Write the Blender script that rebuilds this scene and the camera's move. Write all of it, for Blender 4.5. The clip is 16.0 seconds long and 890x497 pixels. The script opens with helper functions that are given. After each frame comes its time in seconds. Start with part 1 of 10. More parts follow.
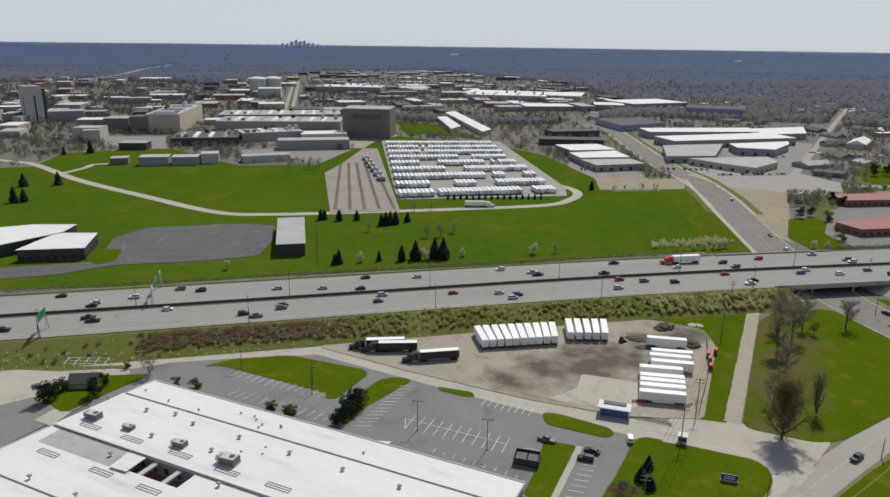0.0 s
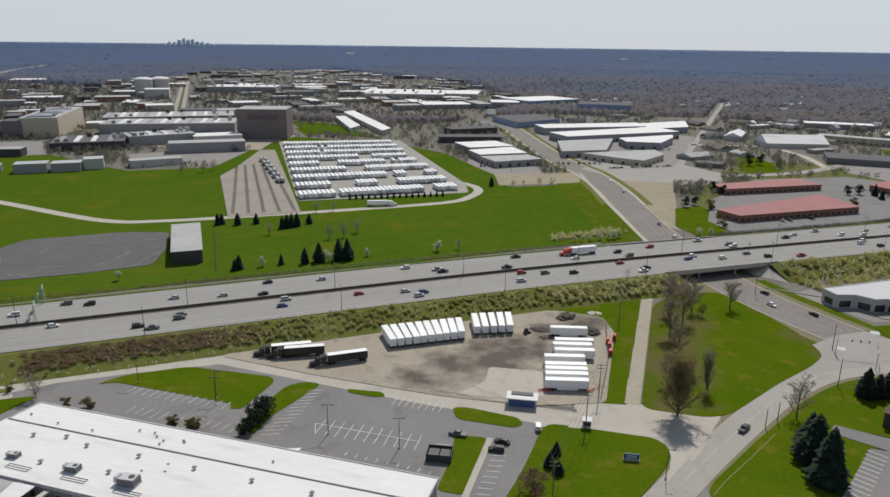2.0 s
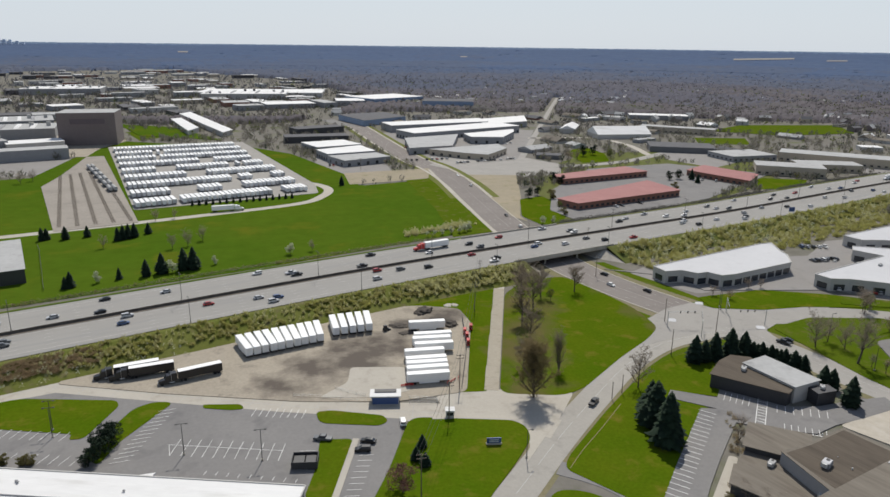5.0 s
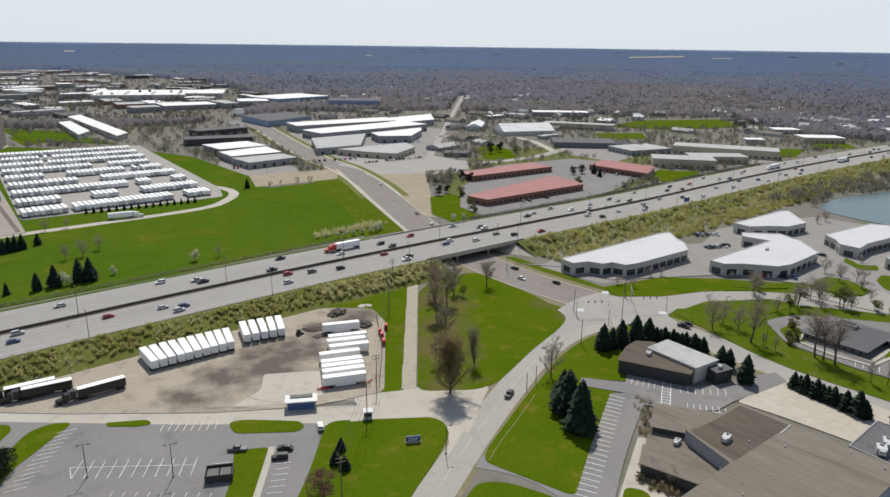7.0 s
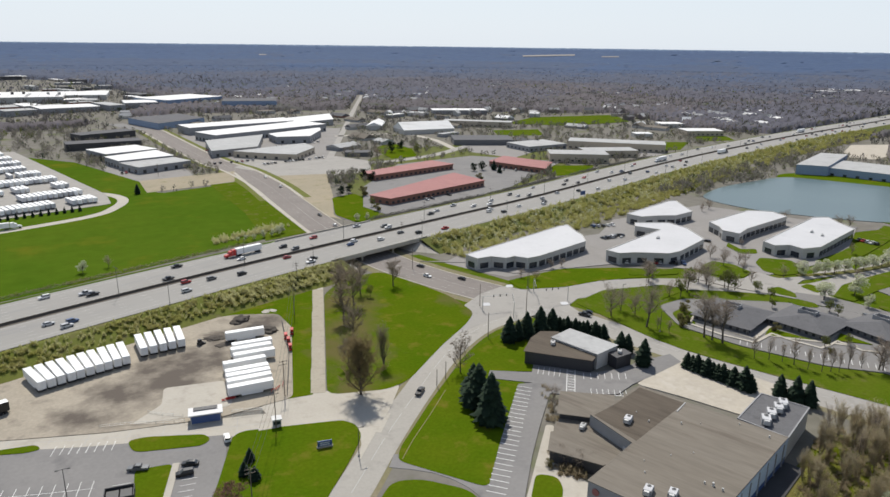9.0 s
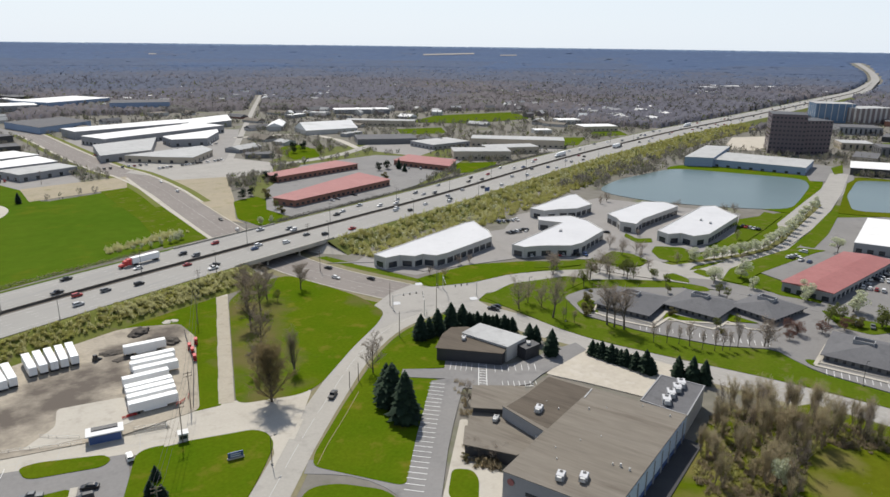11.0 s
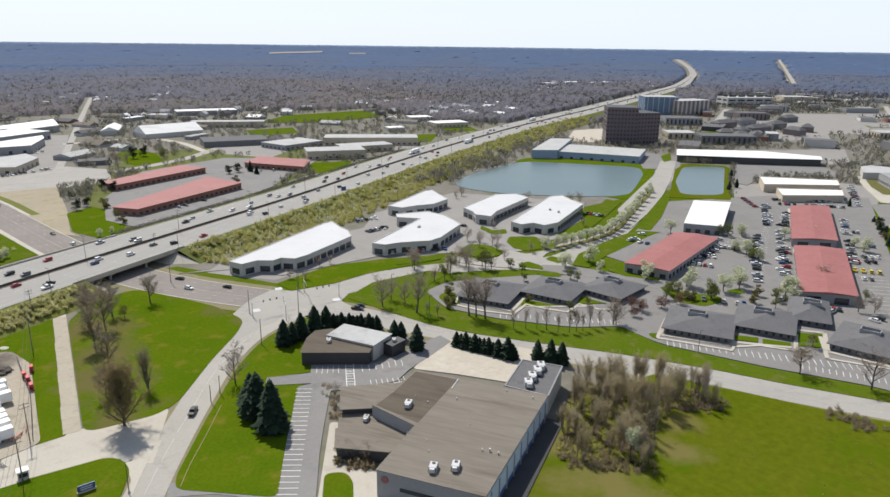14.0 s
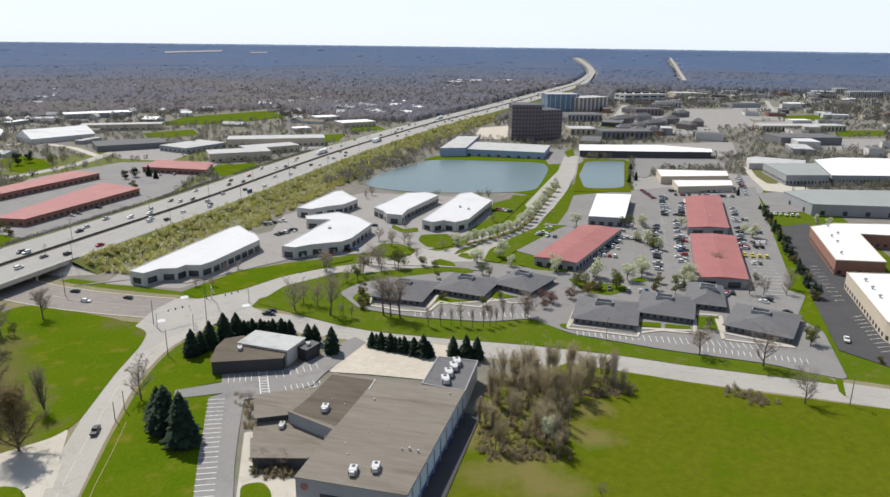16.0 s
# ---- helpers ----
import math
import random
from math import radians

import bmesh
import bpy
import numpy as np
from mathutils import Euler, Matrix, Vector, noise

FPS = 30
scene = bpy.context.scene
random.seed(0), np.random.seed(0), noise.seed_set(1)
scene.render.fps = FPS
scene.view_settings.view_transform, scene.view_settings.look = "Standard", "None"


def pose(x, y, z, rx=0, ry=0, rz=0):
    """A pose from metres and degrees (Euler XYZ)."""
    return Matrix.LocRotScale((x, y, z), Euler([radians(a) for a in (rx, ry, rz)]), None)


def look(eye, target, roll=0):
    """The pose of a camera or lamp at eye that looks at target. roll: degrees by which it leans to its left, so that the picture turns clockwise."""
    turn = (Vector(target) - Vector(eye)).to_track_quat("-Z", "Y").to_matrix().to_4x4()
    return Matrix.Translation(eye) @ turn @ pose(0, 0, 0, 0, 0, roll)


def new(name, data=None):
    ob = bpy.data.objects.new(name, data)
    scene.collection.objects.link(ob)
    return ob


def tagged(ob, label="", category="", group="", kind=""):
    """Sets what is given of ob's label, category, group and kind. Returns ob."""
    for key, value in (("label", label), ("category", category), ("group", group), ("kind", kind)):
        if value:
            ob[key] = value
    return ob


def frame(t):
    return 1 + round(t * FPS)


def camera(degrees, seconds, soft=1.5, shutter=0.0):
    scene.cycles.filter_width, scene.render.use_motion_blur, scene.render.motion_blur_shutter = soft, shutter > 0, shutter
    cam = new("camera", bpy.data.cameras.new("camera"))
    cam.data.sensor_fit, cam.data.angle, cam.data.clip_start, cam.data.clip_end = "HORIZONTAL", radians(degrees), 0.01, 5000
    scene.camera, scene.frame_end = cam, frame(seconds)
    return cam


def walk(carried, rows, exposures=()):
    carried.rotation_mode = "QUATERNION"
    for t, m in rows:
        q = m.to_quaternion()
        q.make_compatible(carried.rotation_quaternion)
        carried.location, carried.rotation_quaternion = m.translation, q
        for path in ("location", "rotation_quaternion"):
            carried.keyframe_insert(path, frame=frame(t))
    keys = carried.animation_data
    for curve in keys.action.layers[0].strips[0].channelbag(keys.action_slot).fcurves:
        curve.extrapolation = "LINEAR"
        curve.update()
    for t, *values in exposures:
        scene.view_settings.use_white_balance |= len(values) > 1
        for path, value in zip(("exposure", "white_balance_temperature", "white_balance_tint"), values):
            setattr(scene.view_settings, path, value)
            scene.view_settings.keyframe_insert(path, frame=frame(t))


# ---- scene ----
cam = camera(65.0, 16.0, 1.55)
EYE = 112.0
YAWS = [
    (0.0, 8.17),
    (0.5, 6.27),
    (1.0, 4.26),
    (1.5, 2.17),
    (2.0, 0.00),
    (2.5, -2.18),
    (3.0, -4.31),
    (3.5, -6.44),
    (4.0, -8.49),
    (6.5, -18.06),
    (7.0, -19.92),
    (7.5, -21.75),
    (8.0, -23.59),
    (8.5, -25.79),
    (9.0, -28.03),
    (11.5, -37.92),
    (12.0, -40.09),
    (12.5, -42.19),
    (13.0, -44.13),
    (13.5, -45.96),
    (14.0, -47.78),
    (14.5, -49.61),
    (15.0, -51.43),
    (15.5, -53.28),
    (16.0, -55.28)]
walk(cam, [(t, pose(0, 0, EYE, 90 - 16.4, 0, yaw) @ pose(0, 0, 0, 0, 0, 0.73)) for t, yaw in YAWS],
     exposures=[(0.0, -0.50), (4.0, -0.38), (8.0, -0.13), (12.0, 0.04), (16.0, 0.15)])

# ---- light ----
SUN_AZ = (0.27, 0.963)
SUN_EL = 52.0
world = bpy.data.worlds.new("world")
scene.world = world
world.use_nodes = True
wn = world.node_tree.nodes
sky = wn.new("ShaderNodeTexSky")
sky.sky_type = 'NISHITA'
sky.sun_disc = False
sky.sun_elevation = radians(SUN_EL)
sky.sun_rotation = math.atan2(SUN_AZ[0], SUN_AZ[1])
sky.air_density, sky.dust_density, sky.ozone_density = 1.0, 0.7, 1.0
wn["Background"].inputs["Strength"].default_value = 0.1
tint = wn.new("ShaderNodeMix")
tint.data_type, tint.blend_type = 'RGBA', 'MULTIPLY'
tint.inputs[0].default_value = 1.0
tint.inputs[7].default_value = (0.96, 0.98, 1.02, 1)
world.node_tree.links.new(sky.outputs[0], tint.inputs[6])
haze = wn.new("ShaderNodeMix")
haze.data_type = 'RGBA'
haze.inputs[7].default_value = (8.3, 9.1, 10.0, 1)
# the haze thins upward, all round
wc = wn.new("ShaderNodeTexCoord")
wz = wn.new("ShaderNodeSeparateXYZ")
thin = wn.new("ShaderNodeMapRange")
thin.interpolation_type = 'SMOOTHSTEP'
thin.inputs["From Min"].default_value, thin.inputs["From Max"].default_value = 0.0, 0.45
thin.inputs["To Min"].default_value, thin.inputs["To Max"].default_value = 0.88, 0.15
world.node_tree.links.new(wc.outputs["Generated"], wz.inputs[0])
world.node_tree.links.new(wz.outputs["Z"], thin.inputs["Value"])
world.node_tree.links.new(thin.outputs[0], haze.inputs[0])
world.node_tree.links.new(tint.outputs[2], haze.inputs[6])
world.node_tree.links.new(haze.outputs[2], wn["Background"].inputs[0])
lamp = bpy.data.lights.new("sun", 'SUN')
lamp.energy, lamp.angle, lamp.color = 5.0, radians(0.5), (1.0, 0.95, 0.86)
sun = new("sun", lamp)
ce = math.cos(radians(SUN_EL))
sun.matrix_world = look((SUN_AZ[0] * ce * 900, SUN_AZ[1] * ce * 900, 900 * math.sin(radians(SUN_EL))), (0, 0, 0))

# ---- materials ----
def mat(name, c1, c2=None, rough=0.8, metal=0.0, fine=2.0, coarse=0.08, bump=0.0, mix=0.5, local=False, vary=0.0, stretch=None, c3=None, spec=0.5, spots=(), c_spot=None):
    """Two-scale mottled surface: c1 and c2 by a coarse noise, a finer one over it, optional stains c3."""
    m = bpy.data.materials.new(name)
    m.use_nodes = True
    nt = m.node_tree
    n, ln = nt.nodes, nt.links.new
    bs = n["Principled BSDF"]
    bs.inputs["Roughness"].default_value = rough
    bs.inputs["Metallic"].default_value = metal
    bs.inputs["Specular IOR Level"].default_value = spec
    c2 = c2 or tuple(v * 0.8 for v in c1)
    if local:
        src = n.new("ShaderNodeTexCoord").outputs["Object"]
    else:
        src = n.new("ShaderNodeNewGeometry").outputs["Position"]
    if stretch:
        mp = n.new("ShaderNodeMapping")
        mp.vector_type = 'TEXTURE'
        mp.inputs["Rotation"].default_value[2] = radians(stretch[0])
        mp.inputs["Scale"].default_value = (1 / stretch[1], 1 / stretch[2], 1)
        ln(src, mp.inputs[0])
        src = mp.outputs[0]
    def noise_node(scale, detail):
        t = n.new("ShaderNodeTexNoise")
        t.inputs["Scale"].default_value = scale
        t.inputs["Detail"].default_value = detail
        t.inputs["Roughness"].default_value = 0.62
        ln(src, t.inputs["Vector"])
        return t.outputs["Fac"]
    def ramp(fac, lo, hi):
        r = n.new("ShaderNodeMapRange")
        r.inputs["From Min"].default_value, r.inputs["From Max"].default_value = lo, hi
        ln(fac, r.inputs["Value"])
        return r.outputs[0]
    def blend(fac, a, b, kind='MIX'):
        x = n.new("ShaderNodeMix")
        x.data_type, x.blend_type = 'RGBA', kind
        for k, v in ((0, fac), (6, a), (7, b)):
            if isinstance(v, (int, float)):
                x.inputs[k].default_value = v
            elif isinstance(v, tuple):
                x.inputs[k].default_value = (*v[:3], 1)
            else:
                ln(v, x.inputs[k])
        return x.outputs[2]
    big = ramp(noise_node(coarse, 6), 0.36, 0.64)
    col = blend(big, c1, c2)
    f = noise_node(fine, 4)
    lo = tuple(v * (1 - mix * 0.5) for v in c1)
    hi = tuple(min(1, v * (1 + mix * 0.45)) for v in c1)
    col = blend(0.45, col, blend(ramp(f, 0.3, 0.7), lo, hi))
    if c3:
        col = blend(ramp(noise_node(coarse * 2.7, 8), 0.55, 0.72), col, c3)
    if spots:
        least = None
        for x, y, r in spots:
            dn = n.new("ShaderNodeVectorMath")
            dn.operation = 'DISTANCE'
            ln(src, dn.inputs[0])
            dn.inputs[1].default_value = (x, y, 0)
            dv = n.new("ShaderNodeMath")
            dv.operation = 'DIVIDE'
            ln(dn.outputs["Value"], dv.inputs[0])
            dv.inputs[1].default_value = r
            if least is None:
                least = dv.outputs[0]
            else:
                mn = n.new("ShaderNodeMath")
                mn.operation = 'MINIMUM'
                ln(least, mn.inputs[0])
                ln(dv.outputs[0], mn.inputs[1])
                least = mn.outputs[0]
        ad = n.new("ShaderNodeMath")
        ad.operation = 'MULTIPLY_ADD'
        ln(noise_node(0.07, 8), ad.inputs[0])
        ad.inputs[1].default_value = 4.2
        ln(least, ad.inputs[2])
        col = blend(ramp(ad.outputs[0], 3.6, 2.3), col, c_spot)
    if vary:
        oi = n.new("ShaderNodeObjectInfo")
        hs = n.new("ShaderNodeHueSaturation")
        r = n.new("ShaderNodeMapRange")
        r.inputs["To Min"].default_value, r.inputs["To Max"].default_value = 1 - vary, 1 + vary
        ln(oi.outputs["Random"], r.inputs["Value"])
        ln(r.outputs[0], hs.inputs["Value"])
        ln(col, hs.inputs["Color"])
        col = hs.outputs[0]
    ln(col, bs.inputs["Base Color"])
    if bump:
        bp = n.new("ShaderNodeBump")
        bp.inputs["Strength"].default_value = bump
        bp.inputs["Distance"].default_value = 0.1
        ln(f, bp.inputs["Height"])
        ln(bp.outputs[0], bs.inputs["Normal"])
    return m

def island_mat(name, colors, rough=0.9, trans=0.0):
    """Foliage and twigs: each clump takes its own tint from a ramp."""
    m = bpy.data.materials.new(name)
    m.use_nodes = True
    n, ln = m.node_tree.nodes, m.node_tree.links.new
    bs = n["Principled BSDF"]
    bs.inputs["Roughness"].default_value = rough
    bs.inputs["Specular IOR Level"].default_value = 0.2
    geo = n.new("ShaderNodeNewGeometry")
    cr = n.new("ShaderNodeValToRGB")
    el = cr.color_ramp.elements
    el[0].color, el[1].color = (*colors[0], 1), (*colors[-1], 1)
    for i, c in enumerate(colors[1:-1], 1):
        e = el.new(i / (len(colors) - 1))
        e.color = (*c, 1)
    ln(geo.outputs["Random Per Island"], cr.inputs[0])
    ln(cr.outputs[0], bs.inputs["Base Color"])
    if trans:
        tr = n.new("ShaderNodeBsdfTranslucent")
        mx = n.new("ShaderNodeMixShader")
        mx.inputs[0].default_value = trans
        ln(cr.outputs[0], tr.inputs[0])
        ln(bs.outputs[0], mx.inputs[1])
        ln(tr.outputs[0], mx.inputs[2])
        ln(mx.outputs[0], n["Material Output"].inputs[0])
    return m

M = {}
M["ground"] = mat("ground", (0.172, 0.160, 0.142), (0.135, 0.130, 0.098), 0.95, fine=0.12, coarse=0.012, mix=0.7, c3=(0.105, 0.125, 0.045), spec=0.1)
M["grass"] = mat("grass", (0.060, 0.104, 0.004), (0.096, 0.118, 0.007), 0.95, fine=0.9, coarse=0.04, mix=0.6, bump=0.4, spec=0.0, c3=(0.136, 0.124, 0.018), spots=[(*(74.6, 203.3), 10), (*(82.0, 229.1), 12), (*(90.5, 255.2), 12), (*(99.9, 280.0), 12), (*(79.7, 239.6), 7), (*(143.3, 288.8), 7), (*(146.9, 258.4), 7), (*(146.1, 241.8), 6)], c_spot=(0.110, 0.098, 0.036))
M["field"] = mat("field_grass", (0.055, 0.103, 0.008), (0.086, 0.120, 0.012), 0.95, fine=0.12, coarse=0.008, mix=0.45, bump=0.3, c3=(0.112, 0.116, 0.012), spec=0.0)
M["olive"] = mat("olive_meadow", (0.072, 0.096, 0.005), (0.104, 0.107, 0.010), 0.95, fine=0.35, coarse=0.018, mix=0.7, bump=0.5, c3=(0.060, 0.098, 0.003), spec=0.0, spots=[(*(147.2, 79.1), 12), (*(160.9, 94.9), 13), (*(147.1, 70.4), 9), (*(176.1, 68.6), 6), (*(191.9, 75.5), 6)], c_spot=(0.135, 0.12, 0.04))
M["rough"] = mat("rough_grass", (0.130, 0.138, 0.035), (0.100, 0.125, 0.018), 0.95, fine=0.8, coarse=0.05, mix=0.6, bump=0.5, c3=(0.15, 0.12, 0.075), spec=0.1)
M["shoulder"] = mat("dusty_shoulder", (0.20, 0.175, 0.11), (0.15, 0.15, 0.07), 0.95, fine=0.9, coarse=0.08, mix=0.5, bump=0.3, c3=(0.25, 0.215, 0.15), spec=0.1)
M["litter"] = mat("leaf_litter", (0.115, 0.105, 0.04), (0.095, 0.11, 0.025), 0.95, fine=1.5, coarse=0.15, mix=0.6, c3=(0.15, 0.12, 0.06), spec=0.1)
M["dry"] = mat("dry_grass", (0.21, 0.185, 0.085), (0.17, 0.165, 0.06), 0.95, fine=1.2, coarse=0.1, mix=0.5, spec=0.1)
M["asphalt"] = mat("asphalt", (0.190, 0.184, 0.180), (0.238, 0.229, 0.220), 0.92, fine=0.9, coarse=0.035, mix=0.3, bump=0.15, c3=(0.150, 0.145, 0.144), spec=0.15)
M["newasphalt"] = mat("dark_asphalt", (0.112, 0.109, 0.110), (0.142, 0.137, 0.137), 0.92, fine=1.2, coarse=0.06, mix=0.3, bump=0.15, c3=(0.095, 0.092, 0.092), spec=0.15)
M["highway"] = mat("highway_pavement", (0.272, 0.262, 0.245), (0.312, 0.302, 0.281), 0.9, fine=0.8, coarse=0.06, mix=0.15, stretch=(21, 0.12, 1.6), c3=(0.244, 0.239, 0.234), spec=0.2)
M["concrete"] = mat("concrete", (0.39, 0.36, 0.31), (0.45, 0.42, 0.365), 0.9, fine=1.2, coarse=0.06, mix=0.2, bump=0.1, c3=(0.32, 0.295, 0.25), spec=0.2)
M["branchroad"] = mat("pale_worn_road", (0.315, 0.298, 0.268), (0.36, 0.34, 0.305), 0.9, fine=1.0, coarse=0.06, mix=0.25, c3=(0.265, 0.25, 0.225), spec=0.2)
M["oldslab"] = mat("weathered_slab", (0.33, 0.295, 0.235), (0.38, 0.345, 0.28), 0.9, fine=1.2, coarse=0.10, mix=0.4, bump=0.15, c3=(0.26, 0.235, 0.18), spec=0.15)
M["road"] = mat("worn_road", (0.292, 0.277, 0.255), (0.341, 0.325, 0.297), 0.9, fine=1.0, coarse=0.06, mix=0.2, c3=(0.248, 0.234, 0.215), spec=0.2)
M["gravel"] = mat("gravel_yard", (0.35, 0.31, 0.25), (0.29, 0.257, 0.208), 0.95, fine=0.9, coarse=0.045, mix=0.45, bump=0.6, c3=(0.205, 0.18, 0.15), spec=0.1, spots=[(*(18.0, 236.7), 16), (*(29.6, 245.5), 14), (*(5.2, 228.8), 12), (*(-6.7, 221.4), 9), (*(57.0, 271.5), 10), (*(41.2, 263.9), 7), (*(-61.3, 240.3), 5)], c_spot=(0.115, 0.098, 0.083))
M["nearground"] = mat("rough_green_ground", (0.10, 0.115, 0.028), (0.125, 0.125, 0.045), 0.95, fine=0.8, coarse=0.04, mix=0.55, bump=0.4, c3=(0.085, 0.115, 0.015), spec=0.1)
M["darkgravel"] = mat("dark_gravel", (0.135, 0.118, 0.102), (0.18, 0.158, 0.135), 0.95, fine=0.9, coarse=0.08, mix=0.5, bump=0.6, spec=0.1)
M["tan"] = mat("bare_earth", (0.32, 0.275, 0.20), (0.25, 0.225, 0.165), 0.95, fine=0.5, coarse=0.04, mix=0.4, bump=0.4, c3=(0.22, 0.20, 0.11), spec=0.1)
M["railbed"] = mat("rail_ballast", (0.31, 0.28, 0.245), (0.25, 0.228, 0.20), 0.95, fine=0.6, coarse=0.03, mix=0.4, c3=(0.22, 0.20, 0.18), spec=0.1)
M["railtie"] = mat("rusty_rail", (0.20, 0.165, 0.13), (0.16, 0.135, 0.11), 0.9, fine=2, coarse=0.3, mix=0.3)
M["lotasphalt"] = mat("grey_lot_asphalt", (0.185, 0.178, 0.172), (0.22, 0.212, 0.204), 0.92, fine=1.0, coarse=0.04, mix=0.3, bump=0.15, c3=(0.155, 0.149, 0.145), spec=0.15)
M["paint"] = mat("white_paint", (0.75, 0.75, 0.73), (0.62, 0.62, 0.60), 0.7, fine=3, coarse=0.3, mix=0.2)
M["wornpaint"] = mat("worn_white_paint", (0.45, 0.44, 0.42), (0.36, 0.35, 0.33), 0.8, fine=2, coarse=0.3, mix=0.4)
M["sandyard"] = mat("sandy_pavement", (0.44, 0.40, 0.335), (0.37, 0.335, 0.285), 0.95, fine=0.6, coarse=0.06, mix=0.3, bump=0.2, c3=(0.48, 0.445, 0.39), spec=0.1)
M["parklawn"] = mat("patchy_lawn", (0.064, 0.104, 0.006), (0.098, 0.116, 0.014), 0.95, fine=0.9, coarse=0.05, mix=0.6, bump=0.4, c3=(0.130, 0.120, 0.040), spec=0.0)
M["palelot"] = mat("pale_asphalt", (0.235, 0.222, 0.21), (0.27, 0.257, 0.243), 0.92, fine=1.5, coarse=0.05, mix=0.25, bump=0.15, c3=(0.20, 0.19, 0.18), spec=0.2)
M["yellow"] = mat("yellow_paint", (0.65, 0.5, 0.12), (0.55, 0.43, 0.12), 0.7, fine=3, coarse=0.3, mix=0.2)
M["whiteroof"] = mat("white_roof_membrane", (0.70, 0.695, 0.685), (0.62, 0.615, 0.605), 0.75, fine=0.7, coarse=0.05, mix=0.2, c3=(0.56, 0.55, 0.53), stretch=(-16.6, 0.25, 1.2), spec=0.3)
M["greyroof"] = mat("grey_roof", (0.40, 0.40, 0.395), (0.33, 0.33, 0.325), 0.85, fine=0.5, coarse=0.05, mix=0.3, c3=(0.27, 0.27, 0.265), spec=0.2)
M["dullroof"] = mat("dull_metal_roof", (0.26, 0.275, 0.27), (0.22, 0.235, 0.23), 0.8, fine=0.5, coarse=0.05, mix=0.3, spec=0.2)
M["freshasphalt"] = mat("fresh_dark_asphalt", (0.058, 0.057, 0.060), (0.075, 0.073, 0.075), 0.92, fine=1.2, coarse=0.06, mix=0.3, bump=0.15, spec=0.15)
M["avenueasphalt"] = mat("worn_avenue_asphalt", (0.207, 0.185, 0.170), (0.249, 0.227, 0.208), 0.92, fine=1.0, coarse=0.04, mix=0.3, c3=(0.170, 0.154, 0.142), spec=0.1)
M["brownroof"] = mat("gravel_roof", (0.172, 0.152, 0.126), (0.205, 0.184, 0.156), 0.92, fine=0.8, coarse=0.07, mix=0.6, stretch=(-69.7, 0.12, 1.3), c3=(0.105, 0.086, 0.070), spec=0.1)
M["oldroof"] = mat("old_roof_felt", (0.096, 0.080, 0.064), (0.138, 0.116, 0.092), 0.92, fine=0.9, coarse=0.08, mix=0.9, stretch=(-69.7, 0.12, 1.5), c3=(0.060, 0.050, 0.042), spec=0.1)
# near-black ground colour for the shadow painted beside the plant
M["wetdrive"] = mat("painted_wall_shadow", (0.035, 0.035, 0.038), (0.05, 0.05, 0.05), 0.85, fine=1.5, coarse=0.2, mix=0.3)
M["redroof"] = mat("red_metal_roof", (0.27, 0.098, 0.092), (0.32, 0.130, 0.120), 0.7, fine=0.5, coarse=0.06, mix=0.45, c3=(0.235, 0.09, 0.083), spec=0.3)
M["shingle"] = mat("grey_shingles", (0.122, 0.121, 0.126), (0.148, 0.147, 0.152), 0.92, fine=1.5, coarse=0.12, mix=0.5, c3=(0.102, 0.101, 0.106), spec=0.1)
M["darkwall"] = mat("dark_cladding", (0.04, 0.04, 0.044), (0.052, 0.05, 0.052), 0.6, fine=1, coarse=0.2, mix=0.2)
M["purplewall"] = mat("purple_brown_panels", (0.105, 0.08, 0.09), (0.13, 0.10, 0.11), 0.5, fine=0.5, coarse=0.1, mix=0.25)
M["greywall"] = mat("grey_wall", (0.28, 0.28, 0.285), (0.24, 0.24, 0.245), 0.85, fine=0.8, coarse=0.15, mix=0.2)
M["slatewall"] = mat("slate_grey_wall", (0.15, 0.15, 0.155), (0.125, 0.125, 0.13), 0.85, fine=0.8, coarse=0.15, mix=0.25)
M["palewall"] = mat("pale_wall", (0.47, 0.455, 0.43), (0.41, 0.40, 0.375), 0.85, fine=0.8, coarse=0.15, mix=0.15)
M["beigewall"] = mat("beige_wall", (0.47, 0.40, 0.31), (0.41, 0.355, 0.28), 0.85, fine=0.8, coarse=0.15, mix=0.2)
M["brownwall"] = mat("brown_panel_wall", (0.185, 0.15, 0.145), (0.16, 0.13, 0.125), 0.85, fine=0.5, coarse=0.08, mix=0.2)
M["brick"] = mat("brick_wall", (0.25, 0.12, 0.085), (0.21, 0.105, 0.08), 0.9, fine=3, coarse=0.3, mix=0.35)
M["paleblue"] = mat("pale_blue_cladding", (0.50, 0.58, 0.68), (0.44, 0.53, 0.64), 0.55, fine=0.8, coarse=0.1, mix=0.3)
M["bluewall"] = mat("blue_metal_wall", (0.21, 0.28, 0.40), (0.24, 0.31, 0.42), 0.6, fine=0.8, coarse=0.1, mix=0.15)
M["deepblue"] = mat("deep_blue_panel", (0.035, 0.075, 0.21), (0.045, 0.09, 0.24), 0.5, fine=1.5, coarse=0.4, mix=0.2)
M["glass"] = mat("window_glass", (0.03, 0.035, 0.042), (0.045, 0.05, 0.06), 0.12, fine=0.3, coarse=0.1, mix=0.3)
M["blueglass"] = mat("blue_curtain_glass", (0.10, 0.17, 0.26), (0.14, 0.22, 0.32), 0.2, fine=0.3, coarse=0.1, mix=0.3)
M["metal"] = mat("galvanised_metal", (0.50, 0.50, 0.49), (0.42, 0.42, 0.41), 0.5, 0.4, fine=4, coarse=1, mix=0.2)
